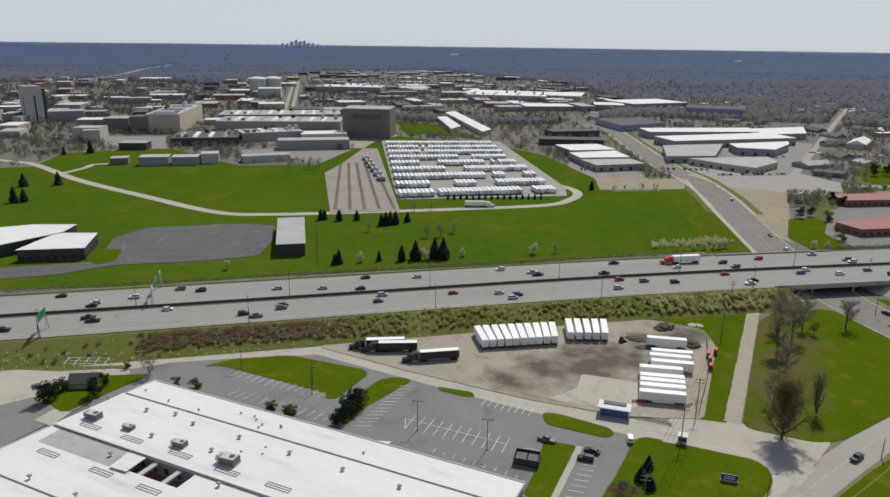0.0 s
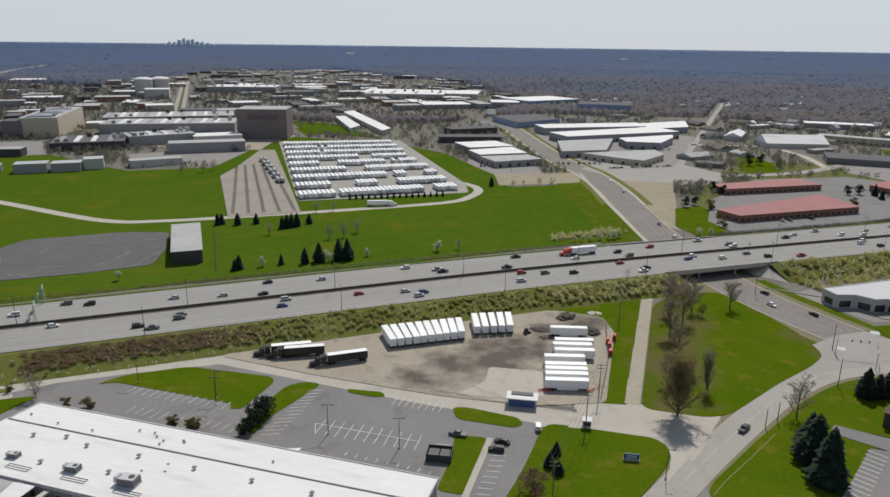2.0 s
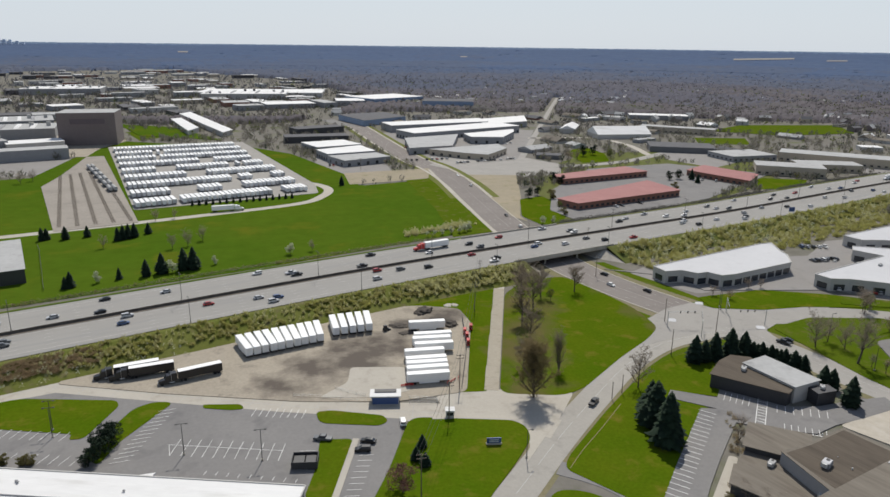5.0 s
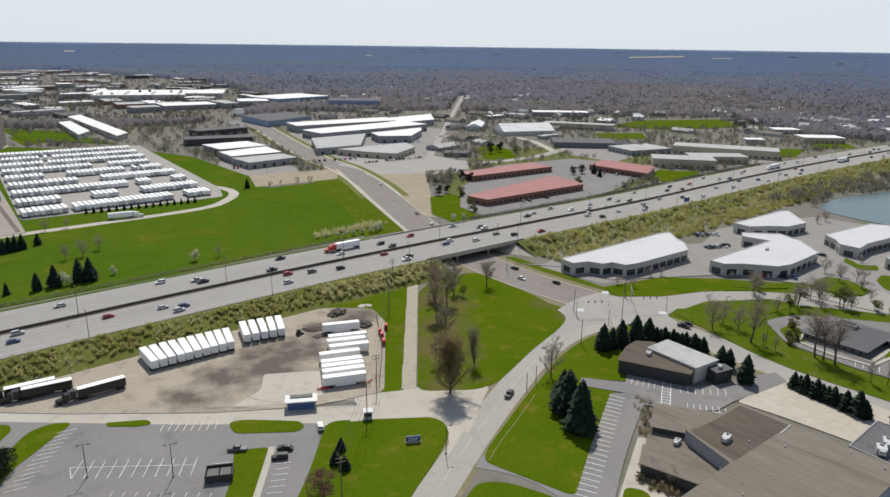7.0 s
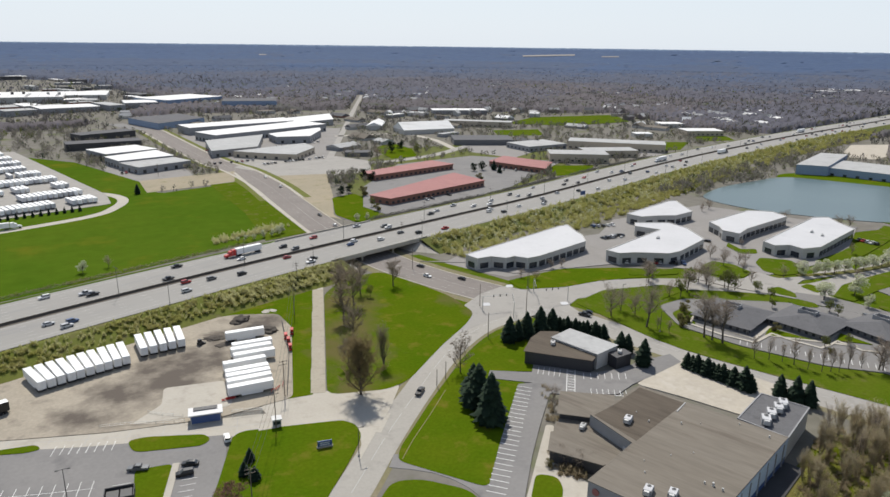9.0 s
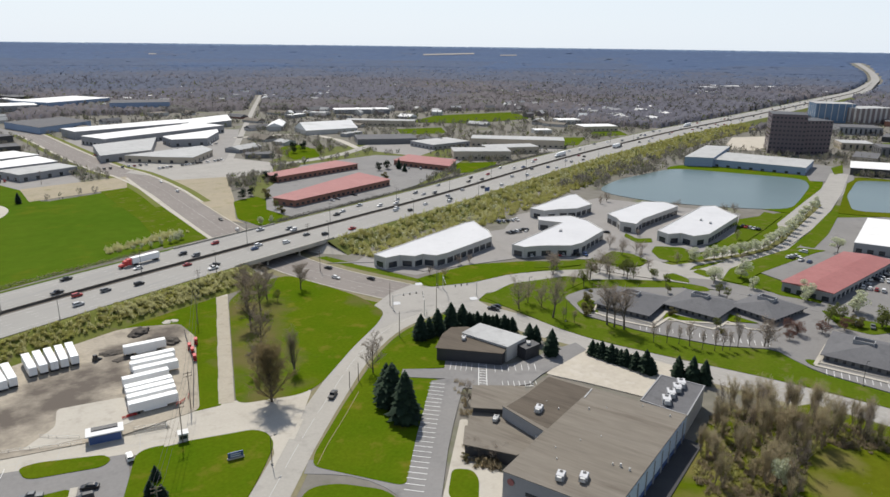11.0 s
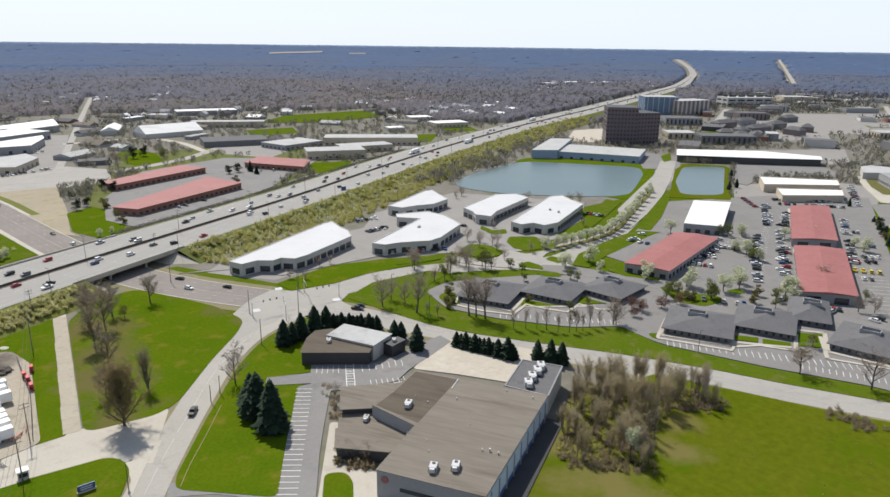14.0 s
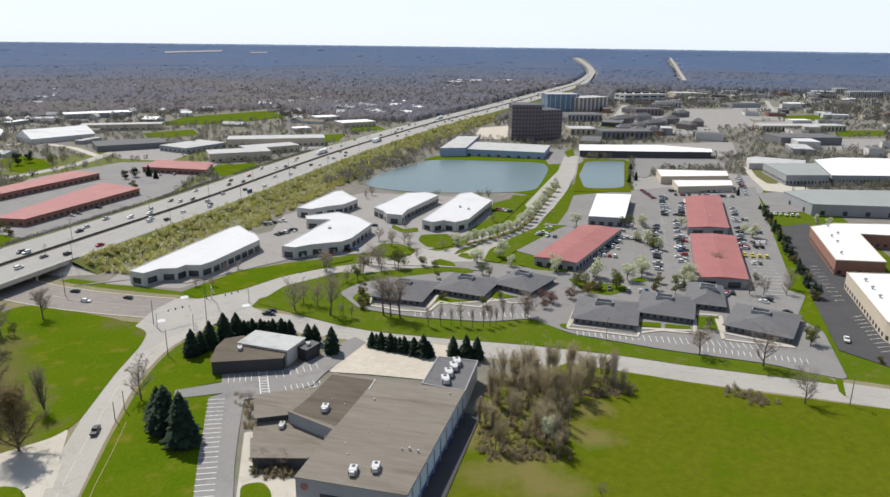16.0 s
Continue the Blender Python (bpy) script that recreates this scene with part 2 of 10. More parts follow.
M["darkmetal"] = mat("dark_metal", (0.05, 0.05, 0.052), (0.065, 0.064, 0.062), 0.6, 0.2, fine=4, coarse=1, mix=0.2)
M["wood"] = mat("weathered_pole_wood", (0.14, 0.11, 0.085), (0.18, 0.145, 0.11), 0.9, fine=4, coarse=1, mix=0.3)
M["trailer"] = mat("white_trailer_paint", (0.80, 0.80, 0.79), (0.74, 0.74, 0.73), 0.5, fine=1.5, coarse=0.25, mix=0.1, local=True, vary=0.06)
M["trailerside"] = mat("trailer_side_panel", (0.50, 0.51, 0.53), (0.45, 0.46, 0.48), 0.5, fine=1.5, coarse=0.25, mix=0.15, local=True, vary=0.2)
M["black"] = mat("black_paint", (0.014, 0.014, 0.016), (0.02, 0.02, 0.022), 0.35, fine=3, coarse=0.5, mix=0.2)
M["rubber"] = mat("tyre_rubber", (0.018, 0.018, 0.018), (0.03, 0.03, 0.03), 0.9, fine=5, coarse=1, mix=0.2)
M["red"] = mat("red_paint", (0.50, 0.03, 0.025), (0.42, 0.03, 0.025), 0.5, fine=3, coarse=0.5, mix=0.2)
M["water"] = mat("pond_water", (0.085, 0.125, 0.128), (0.10, 0.145, 0.145), 0.3, fine=0.6, coarse=0.02, mix=0.25, bump=0.06)
M["dirt"] = mat("dark_soil", (0.085, 0.075, 0.065), (0.12, 0.105, 0.09), 0.95, fine=1.2, coarse=0.3, mix=0.5, bump=0.8, spec=0.1)
M["bark"] = mat("grey_bark", (0.095, 0.08, 0.066), (0.125, 0.105, 0.088), 0.95, fine=4, coarse=0.8, mix=0.4, spec=0.1)
M["twig"] = island_mat("bare_twigs", [(0.25, 0.21, 0.17), (0.30, 0.25, 0.20), (0.36, 0.30, 0.25)], trans=0.5)
M["warmbark"] = mat("brown_bark", (0.23, 0.18, 0.125), (0.28, 0.22, 0.155), 0.95, fine=4, coarse=0.8, mix=0.4, spec=0.1)
M["twigwarm"] = island_mat("brown_sapling_twigs", [(0.36, 0.29, 0.19), (0.42, 0.345, 0.235), (0.46, 0.385, 0.26), (0.37, 0.36, 0.17)], trans=0.6)
M["twigdark"] = island_mat("dense_brown_twigs", [(0.20, 0.165, 0.125), (0.25, 0.205, 0.155), (0.30, 0.245, 0.19)], trans=0.5)
M["budding"] = island_mat("budding_twigs", [(0.20, 0.155, 0.085), (0.235, 0.185, 0.095), (0.27, 0.22, 0.115)], trans=0.55)
M["needles"] = island_mat("spruce_needles", [(0.010, 0.020, 0.012), (0.014, 0.028, 0.015), (0.020, 0.036, 0.018)])
M["leaves"] = island_mat("spring_leaves", [(0.09, 0.11, 0.03), (0.13, 0.15, 0.035), (0.16, 0.17, 0.055)], trans=0.4)
M["bushleaf"] = island_mat("olive_bush_leaves", [(0.13, 0.125, 0.045), (0.17, 0.155, 0.06), (0.20, 0.17, 0.085)], trans=0.45)
M["blossom"] = island_mat("pale_blossom", [(0.42, 0.45, 0.27), (0.56, 0.57, 0.40), (0.66, 0.66, 0.52)], trans=0.3)
M["tuft"] = island_mat("dry_tufts", [(0.17, 0.16, 0.05), (0.22, 0.20, 0.08), (0.27, 0.25, 0.12)], trans=0.3)
M["redleaf"] = island_mat("reddish_spring_leaves", [(0.15, 0.075, 0.06), (0.19, 0.10, 0.075), (0.13, 0.08, 0.06)], trans=0.3)
M["shrub"] = island_mat("mixed_shrubs", [(0.20, 0.155, 0.11), (0.18, 0.18, 0.06), (0.25, 0.24, 0.08), (0.34, 0.32, 0.14), (0.24, 0.18, 0.12)], trans=0.4)
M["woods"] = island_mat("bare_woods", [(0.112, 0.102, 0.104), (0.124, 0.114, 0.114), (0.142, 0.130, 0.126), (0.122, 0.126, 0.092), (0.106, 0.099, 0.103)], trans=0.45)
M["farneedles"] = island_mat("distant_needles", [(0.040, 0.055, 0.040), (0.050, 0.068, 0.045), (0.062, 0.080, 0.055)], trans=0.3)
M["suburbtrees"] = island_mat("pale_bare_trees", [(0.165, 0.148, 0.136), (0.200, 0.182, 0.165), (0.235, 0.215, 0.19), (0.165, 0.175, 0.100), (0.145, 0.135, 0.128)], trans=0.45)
# bluish crown colours: haze over the distant woods is painted in
M["hazewoods"] = island_mat("haze_tinted_woods", [(0.098, 0.096, 0.115), (0.113, 0.109, 0.128), (0.130, 0.125, 0.142), (0.102, 0.110, 0.103)], trans=0.4)
M["hazecrowns"] = island_mat("haze_blue_crowns", [(0.074, 0.090, 0.132), (0.083, 0.100, 0.142), (0.092, 0.110, 0.152)], trans=0.3)
# tree tops of the wide woods, brown to pale blue: distance haze painted in
CANOPY_HAZE = [("brown_stand", (0.104, 0.094, 0.101), (0.125, 0.114, 0.120), (0.094, 0.101, 0.080)), ("umber_stand", (0.096, 0.094, 0.114), (0.113, 0.112, 0.132), (0.092, 0.101, 0.104)),
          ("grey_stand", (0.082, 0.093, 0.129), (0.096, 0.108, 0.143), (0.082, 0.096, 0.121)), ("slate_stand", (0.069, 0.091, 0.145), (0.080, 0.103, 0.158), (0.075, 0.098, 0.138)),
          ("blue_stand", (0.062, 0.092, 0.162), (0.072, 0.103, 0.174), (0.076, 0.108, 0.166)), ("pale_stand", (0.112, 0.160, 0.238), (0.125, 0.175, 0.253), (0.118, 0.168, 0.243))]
for nm, c1, c2, c3 in CANOPY_HAZE:
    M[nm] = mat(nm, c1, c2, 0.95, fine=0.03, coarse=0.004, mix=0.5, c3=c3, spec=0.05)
def bush_mat(name, c1, c2, c3, trans=0.65):
    """Shrub foliage in patches a few metres wide."""
    m = mat(name, c1, c2, 0.95, fine=1.2, coarse=0.12, mix=0.7, c3=c3, spec=0.1)
    n, ln = m.node_tree.nodes, m.node_tree.links.new
    bs = n["Principled BSDF"]
    tr = n.new("ShaderNodeBsdfTranslucent")
    mx = n.new("ShaderNodeMixShader")
    mx.inputs[0].default_value = trans
    ln(bs.inputs["Base Color"].links[0].from_socket, tr.inputs[0])
    ln(bs.outputs[0], mx.inputs[1])
    ln(tr.outputs[0], mx.inputs[2])
    ln(mx.outputs[0], n["Material Output"].inputs[0])
    return m
M["bushbrown"] = bush_mat("brown_bushes", (0.26, 0.215, 0.14), (0.33, 0.27, 0.18), (0.24, 0.235, 0.10))
M["bushrust"] = bush_mat("rusty_brush", (0.27, 0.205, 0.125), (0.31, 0.24, 0.145), (0.29, 0.265, 0.13))
M["bushmixed"] = bush_mat("mixed_bushes", (0.33, 0.33, 0.10), (0.38, 0.34, 0.17), (0.44, 0.44, 0.14))
M["bushpale"] = bush_mat("pale_bushes", (0.44, 0.43, 0.20), (0.54, 0.52, 0.30), (0.38, 0.34, 0.20))
M["paleroof"] = mat("pale_roof_membrane", (0.51, 0.51, 0.52), (0.45, 0.45, 0.46), 0.75, fine=0.9, coarse=0.05, mix=0.15, c3=(0.45, 0.45, 0.46), spec=0.3)
M["skyline"] = mat("far_towers", (0.55, 0.63, 0.74), (0.60, 0.67, 0.78), 0.8, fine=0.1, coarse=0.02, mix=0.2)


# ---- helpers of this scene ----
def link_mesh(name, bm, material, smooth=False):
    me = bpy.data.meshes.new(name)
    bm.normal_update()
    bm.to_mesh(me)
    bm.free()
    for m in (material if isinstance(material, (list, tuple)) else [material]):
        me.materials.append(M[m])
    if smooth:
        me.polygons.foreach_set("use_smooth", [True] * len(me.polygons))
    return new(name, me)

def part(name, bm, material, parent, label=""):
    ob = link_mesh(name, bm, material)
    ob.parent = parent
    if label:
        ob["label"] = label
    return ob

def part_of(name, mesh, parent, m=None, label=""):
    """A part that shares an existing mesh."""
    ob = new(name, mesh)
    ob.parent = parent
    if m is not None:
        ob.matrix_local = m
    if label:
        ob["label"] = label
    return ob

def thing(name, label, category, group="", kind="", m=None):
    ob = new(name)
    ob.empty_display_size = 0.5
    if m is not None:
        ob.matrix_basis = m
    return tagged(ob, label, category, group, kind)

def box(bm, cx, cy, z0, sx, sy, sz, rz=0.0, taper=1.0, bevel=0.0, mi=0):
    """A box that stands on z0; taper scales its top."""
    r = bmesh.ops.create_cube(bm, size=1.0)
    c, s = math.cos(rz), math.sin(rz)
    vs = r["verts"]
    for v in vs:
        k = taper if v.co.z > 0 else 1.0
        x, y = v.co.x * sx * k, v.co.y * sy * k
        v.co = (cx + x * c - y * s, cy + x * s + y * c, z0 + (v.co.z + 0.5) * sz)
    fs = {f for v in vs for f in v.link_faces}
    for f in fs:
        f.material_index = mi
    if bevel:
        es = list({e for v in vs for e in v.link_edges})
        bmesh.ops.bevel(bm, geom=es, offset=bevel, segments=1, affect='EDGES')
    return vs

def rod(bm, p0, p1, r0, r1=None, n=6, mi=0):
    """A tapered rod from p0 to p1."""
    r1 = r0 if r1 is None else r1
    a, b = Vector(p0), Vector(p1)
    q = (b - a).to_track_quat('Z', 'Y')
    ring = []
    for p, r in ((a, r0), (b, r1)):
        ring.append([bm.verts.new(p + q @ Vector((r * math.cos(2 * math.pi * i / n), r * math.sin(2 * math.pi * i / n), 0))) for i in range(n)])
    for i in range(n):
        j = (i + 1) % n
        bm.faces.new((ring[0][i], ring[0][j], ring[1][j], ring[1][i])).material_index = mi
    bm.faces.new(ring[1]).material_index = mi
    bm.faces.new(ring[0][::-1]).material_index = mi

def area2(pts):
    return sum(a[0] * b[1] - b[0] * a[1] for a, b in zip(pts, pts[1:] + pts[:1]))

def prism(bm, pts, z0, z1, mi_side=0, mi_top=0, bottom=False):
    pts = list(pts)
    if area2(pts) < 0:
        pts.reverse()
    lo = [bm.verts.new((p[0], p[1], z0)) for p in pts]
    hi = [bm.verts.new((p[0], p[1], z1)) for p in pts]
    n = len(pts)
    for i in range(n):
        j = (i + 1) % n
        bm.faces.new((lo[i], lo[j], hi[j], hi[i])).material_index = mi_side
    f = bm.faces.new(hi)
    f.material_index = mi_top
    f.normal_update()
    if n > 4:
        bmesh.ops.triangulate(bm, faces=[f])
    if bottom:
        bm.faces.new(lo[::-1]).material_index = mi_side

def rounded(pts, r, n=5):
    """The outline pts with its corners rounded by about r."""
    out = []
    k = len(pts)
    for i in range(k):
        p, a, b = Vector(pts[i]), Vector(pts[i - 1]), Vector(pts[(i + 1) % k])
        d = min(r, (a - p).length * 0.45, (b - p).length * 0.45)
        s, e = p + (a - p).normalized() * d, p + (b - p).normalized() * d
        for j in range(n + 1):
            t = j / n
            out.append(tuple(s * (1 - t) ** 2 + p * 2 * t * (1 - t) + e * t * t))
    return out

def spline(pts, step=6.0):
    """A smooth line through pts."""
    P = [Vector(p) for p in pts]
    P = [2 * P[0] - P[1]] + P + [2 * P[-1] - P[-2]]
    out = []
    for i in range(1, len(P) - 2):
        a, b, c, d = P[i - 1:i + 3]
        n = max(2, int((c - b).length / step))
        for j in range(n):
            t = j / n
            out.append(0.5 * (2 * b + (c - a) * t + (2 * a - 5 * b + 4 * c - d) * t * t + (3 * b - a - 3 * c + d) * t ** 3))
    out.append(P[-2])
    return out

def offset(line, d):
    out = []
    for i, p in enumerate(line):
        t = (line[min(i + 1, len(line) - 1)] - line[max(i - 1, 0)]).normalized()
        out.append(Vector((p.x - t.y * d, p.y + t.x * d)))
    return out

LAYER = [0]
OUTLINES, ROADS = [], []
# pieces that lie under or between the layered ones
UNDER = {n: 0 for n in ("park_ground", "workshop_ground", "junction_ground", "office_apron", "yard_pavement", "side_lawn", "junction", "corner_island")}
def flat(name, pts, z, material, label, category, r=0.0, depth=0.5):
    """A level piece of ground with an edge that goes down into the earth."""
    if name in UNDER:
        UNDER[name] += 1
        z += 0.0015 * (list(UNDER).index(name) + 9 * (name == "yard_pavement"))
    else:
        LAYER[0] += 1
    if 'meadow' not in name and not name.endswith("_ground"):
        OUTLINES.append([tuple(p) for p in pts])
    if name not in UNDER:
        z += LAYER[0] * 0.0041
    bm = bmesh.new()
    prism(bm, rounded(pts, r) if r else pts, z - depth, z)
    return tagged(link_mesh(name, bm, material), label, category, kind="structure")

def far_rise(r):
    """Lifts far land so that its edge meets the camera's horizon line."""
    return 0.0 if r < 2800 else 84.0 * ((r - 2800) / 2150) ** 1.6

def band(bm, left, right, zl, zr=None, mi=0):
    zr = zl if zr is None else zr
    a = [bm.verts.new((p.x, p.y, zl + far_rise(p.length))) for p in left]
    b = [bm.verts.new((p.x, p.y, zr + far_rise(p.length))) for p in right]
    for i in range(len(a) - 1):
        bm.faces.new((b[i], b[i + 1], a[i + 1], a[i])).material_index = mi

def road(name, pts, width, z, material, label, category="road", curb=0.0):
    line = spline(pts)
    ROADS.append(([tuple(p) for p in spline(pts, 40)], width / 2 + 6))
    bm = bmesh.new()
    l, r = offset(line, width / 2), offset(line, -width / 2)
    band(bm, l, r, z)
    band(bm, [p for p in offset(line, width / 2 + 0.3)], l, z - 0.5, z)
    band(bm, r, [p for p in offset(line, -width / 2 - 0.3)], z, z - 0.5)
    ob = tagged(link_mesh(name, bm, material), label, category, kind="structure")
    return line

def stripe(bm, a, b, w, z, mi=0):
    a, b = Vector(a), Vector(b)
    d = (b - a).normalized() * (w / 2)
    n = Vector((-d.y, d.x))
    bm.faces.new([bm.verts.new((p.x, p.y, z)) for p in (a - n, b - n, b + n, a + n)]).material_index = mi

def dashes(bm, line, d, z, dash, gap, w=0.15, mi=0):
    pts = offset(line, d)
    if gap == 0:
        for a, b in zip(pts, pts[1:]):
            stripe(bm, a, b, w, z, mi)
        return
    run, on = 0.0, True
    for a, b in zip(pts, pts[1:]):
        L = (b - a).length
        pos = 0.0
        while pos < L:
            lim = dash if on else gap
            take = min(L - pos, lim - run)
            if on:
                stripe(bm, a.lerp(b, pos / L), a.lerp(b, min(1, (pos + take) / L)), w, z, mi)
            pos += max(take, 0.01)
            run += take
            if run >= lim - 1e-4 and gap > 0:
                run, on = 0.0, not on

def stalls(bm, a, b, n, tip, z, w=0.14):
    """n parallel lines from a towards b, each as long and as turned as a to tip."""
    a, b, tip = Vector(a), Vector(b), Vector(tip)
    for i in range(n):
        p = a.lerp(b, i / (n - 1))
        stripe(bm, p, p + tip - a, w, z)

def from_np(name, verts, faces, material, normals=False):
    """One joined mesh of triangles from arrays."""
    me = bpy.data.meshes.new(name)
    me.vertices.add(len(verts))
    me.vertices.foreach_set("co", np.asarray(verts, dtype=np.float32).ravel())
    k = faces.shape[1]
    me.loops.add(faces.size)
    me.polygons.add(len(faces))
    me.loops.foreach_set("vertex_index", faces.astype(np.int32).ravel())
    me.polygons.foreach_set("loop_start", np.arange(0, faces.size, k, dtype=np.int32))
    me.update(calc_edges=True)
    me.materials.append(M[material])
    return me

def inside(pts, poly):
    """Which of the points lie in the outline."""
    x, y = pts[:, 0], pts[:, 1]
    res = np.zeros(len(pts), bool)
    for (x0, y0), (x1, y1) in zip(poly, poly[1:] + poly[:1]):
        cut = (y0 > y) != (y1 > y)
        res ^= cut & (x < (x1 - x0) * (y - y0) / (y1 - y0 + 1e-12) + x0)
    return res

rng = np.random.default_rng(7)


# ---- ground ----
bm = bmesh.new()
rings = [0, 60, 120, 200, 300, 420, 560, 720, 900, 1100, 1350, 1600, 1900, 2200, 2500, 2800, 3050, 3300, 3550, 3800, 4050, 4300, 4550, 4750, 4950]
prev = [bm.verts.new((0, 0, 0))]
for r in rings[1:]:
    cur = []
    for i in range(120):
        a = 2 * math.pi * i / 120
        w = noise.noise(Vector((math.cos(a) * 3, math.sin(a) * 3, r * 0.002))) * 5 if r > 2900 else 0
        cur.append(bm.verts.new((r * math.cos(a), r * math.sin(a), far_rise(r) + w)))
    for i in range(120):
        j = (i + 1) % 120
        if len(prev) == 1:
            bm.faces.new((prev[0], cur[i], cur[j]))
        else:
            bm.faces.new((prev[i], cur[i], cur[j], prev[j]))
    prev = cur
tagged(link_mesh("ground", bm, "ground", True), "dull spring ground of grass and leaf litter", "ground", kind="structure")

flat("near_meadow", [(-600, 20), (-600, 160), (-200, 215), (120, 330), (440, 440), (560, 360), (600, 60), (420, -200), (-200, -200)], -0.02, "nearground", "rough green ground among roads and lots", "grass")
# highway axis: s metres along it, d metres to its far side
AXIS = [(-900, 0), (-226, 0), (0, 1), (110, -2), (200, -7), (311, -13), (440, -14), (566, -18), (700, -28), (830, -40), (1050, -70), (1213, -90), (1717, -146), (2016, -172), (2549, -174), (2869, -168), (3303, -132), (3745, -70), (4100, -5), (4700, 120)]
def hw0(s, d):
    c, n = math.cos(radians(21)), math.sin(radians(21))
    return Vector((s * c - d * n, 312 + s * n + d * c))
HW = spline([hw0(s, d) for s, d in AXIS], 12)
HWL = [0.0]
for a, b in zip(HW, HW[1:]):
    HWL.append(HWL[-1] + (b - a).length)
HW_Z = 5.2
S0 = 900.0
def hw(s, d):
    """Place s metres along the highway (0 near the trailer yard) and d metres off its median."""
    t = s + S0
    i = min(max(int(np.searchsorted(HWL, t)) - 1, 0), len(HW) - 2)
    u = (HW[i + 1] - HW[i]).normalized()
    p = HW[i] + u * (t - HWL[i])
    return Vector((p.x - u.y * d, p.y + u.x * d))
def hw_turn(s):
    u = hw(s + 1, 0) - hw(s, 0)
    return math.atan2(u.y, u.x)
BR0, BR1 = 112.0, 168.0

def hwy_line(s0, s1, d, step=12):
    n = max(2, int((s1 - s0) / step))
    return [hw(s0 + (s1 - s0) * i / n, d) for i in range(n + 1)]

# pavement of the highway
bm = bmesh.new()
band(bm, hwy_line(-880, 1700, 25), hwy_line(-880, 1700, -25), HW_Z)
def far_edge(k):
    return [hw(s, k * (25 - 12 * min(1.0, (s - 1700) / 900))) for s in range(1700, 3981, 20)]
band(bm, far_edge(1), far_edge(-1), HW_Z)
for f in bm.faces:
    f.normal_update()
tagged(link_mesh("highway", bm, "highway"), "wide pale concrete highway with ten lanes", "highway", kind="structure")
# embankment slopes beside it, interrupted at the bridge
for side in (1, -1):
    for s0, s1 in ((-880, BR0), (BR1, 1900)):
        bm = bmesh.new()
        a, b, c = hwy_line(s0, s1, 25.6 * side), hwy_line(s0, s1, 27.5 * side), hwy_line(s0, s1, 43 * side)
        for l, r, z0, z1 in ((a, b, HW_Z - 0.05, HW_Z - 0.1), (b, c, HW_Z - 0.1, -0.3)):
            if side > 0:
                band(bm, r, l, z1, z0)
            else:
                band(bm, l, r, z0, z1)
        tagged(link_mesh("embankment", bm, "nearground" if s0 == BR1 else "field" if side > 0 else "rough"), "grassy highway embankment slope", "embankment", kind="structure")
# ends of the embankment under the bridge
for s, k in ((BR0, 1), (BR1, -1)):
    bm = bmesh.new()
    p = [hw(s, -43), hw(s, -27), hw(s, 27), hw(s, 43)]
    q = [hw(s + k * 9, -43), hw(s + k * 9, -27), hw(s + k * 9, 27), hw(s + k * 9, 43)]
    vs = [bm.verts.new((v.x, v.y, z)) for v, z in zip(p, (-0.3, HW_Z - 1.6, HW_Z - 1.6, -0.3))]
    ws = [bm.verts.new((v.x, v.y, -0.3)) for v in q]
    for i in range(3):
        bm.faces.new((vs[i], vs[i + 1], ws[i + 1], ws[i]))
    prismpts = [hw(s - k * 1.2, -26), hw(s - k * 1.2, 26), hw(s, 26), hw(s, -26)]
    prism(bm, [tuple(v) for v in prismpts], -0.3, HW_Z - 0.06)
    tagged(link_mesh("bridge_abutment", bm, "concrete"), "pale concrete abutment and paved slope under the bridge", "abutment", kind="structure")
bridge = thing("highway_bridge", "long concrete highway bridge carried over the crossing road", "bridge")
bm = bmesh.new()
prism(bm, [tuple(hw(BR0 - 1, -25.4)), tuple(hw(BR1 + 1, -25.4)), tuple(hw(BR1 + 1, 25.4)), tuple(hw(BR0 - 1, 25.4))], HW_Z - 1.5, HW_Z - 0.03, bottom=True)
part("deck", bm, "concrete", bridge)
for d in (-25.3, 25.3):
    bm = bmesh.new()
    prism(bm, [tuple(hw(BR0 - 6, d - 0.25)), tuple(hw(BR1 + 6, d - 0.25)), tuple(hw(BR1 + 6, d + 0.25)), tuple(hw(BR0 - 6, d + 0.25))], HW_Z - 0.9, HW_Z + 0.85, bottom=True)
    part("parapet", bm, "concrete", bridge)
for s in (BR0 + 17, BR1 - 17):
    for d in range(-22, 23, 11):
        bm = bmesh.new()
        p = hw(s, d)
        rod(bm, (p.x, p.y, -0.3), (p.x, p.y, HW_Z - 2.3), 0.6, 0.6, 10)
        part("pier_column", bm, "concrete", bridge)
    bm = bmesh.new()
    prism(bm, [tuple(hw(s - 0.7, -24)), tuple(hw(s + 0.7, -24)), tuple(hw(s + 0.7, 24)), tuple(hw(s - 0.7, 24))], HW_Z - 2.4, HW_Z - 1.48, bottom=True)
    part("pier_cap", bm, "concrete", bridge)
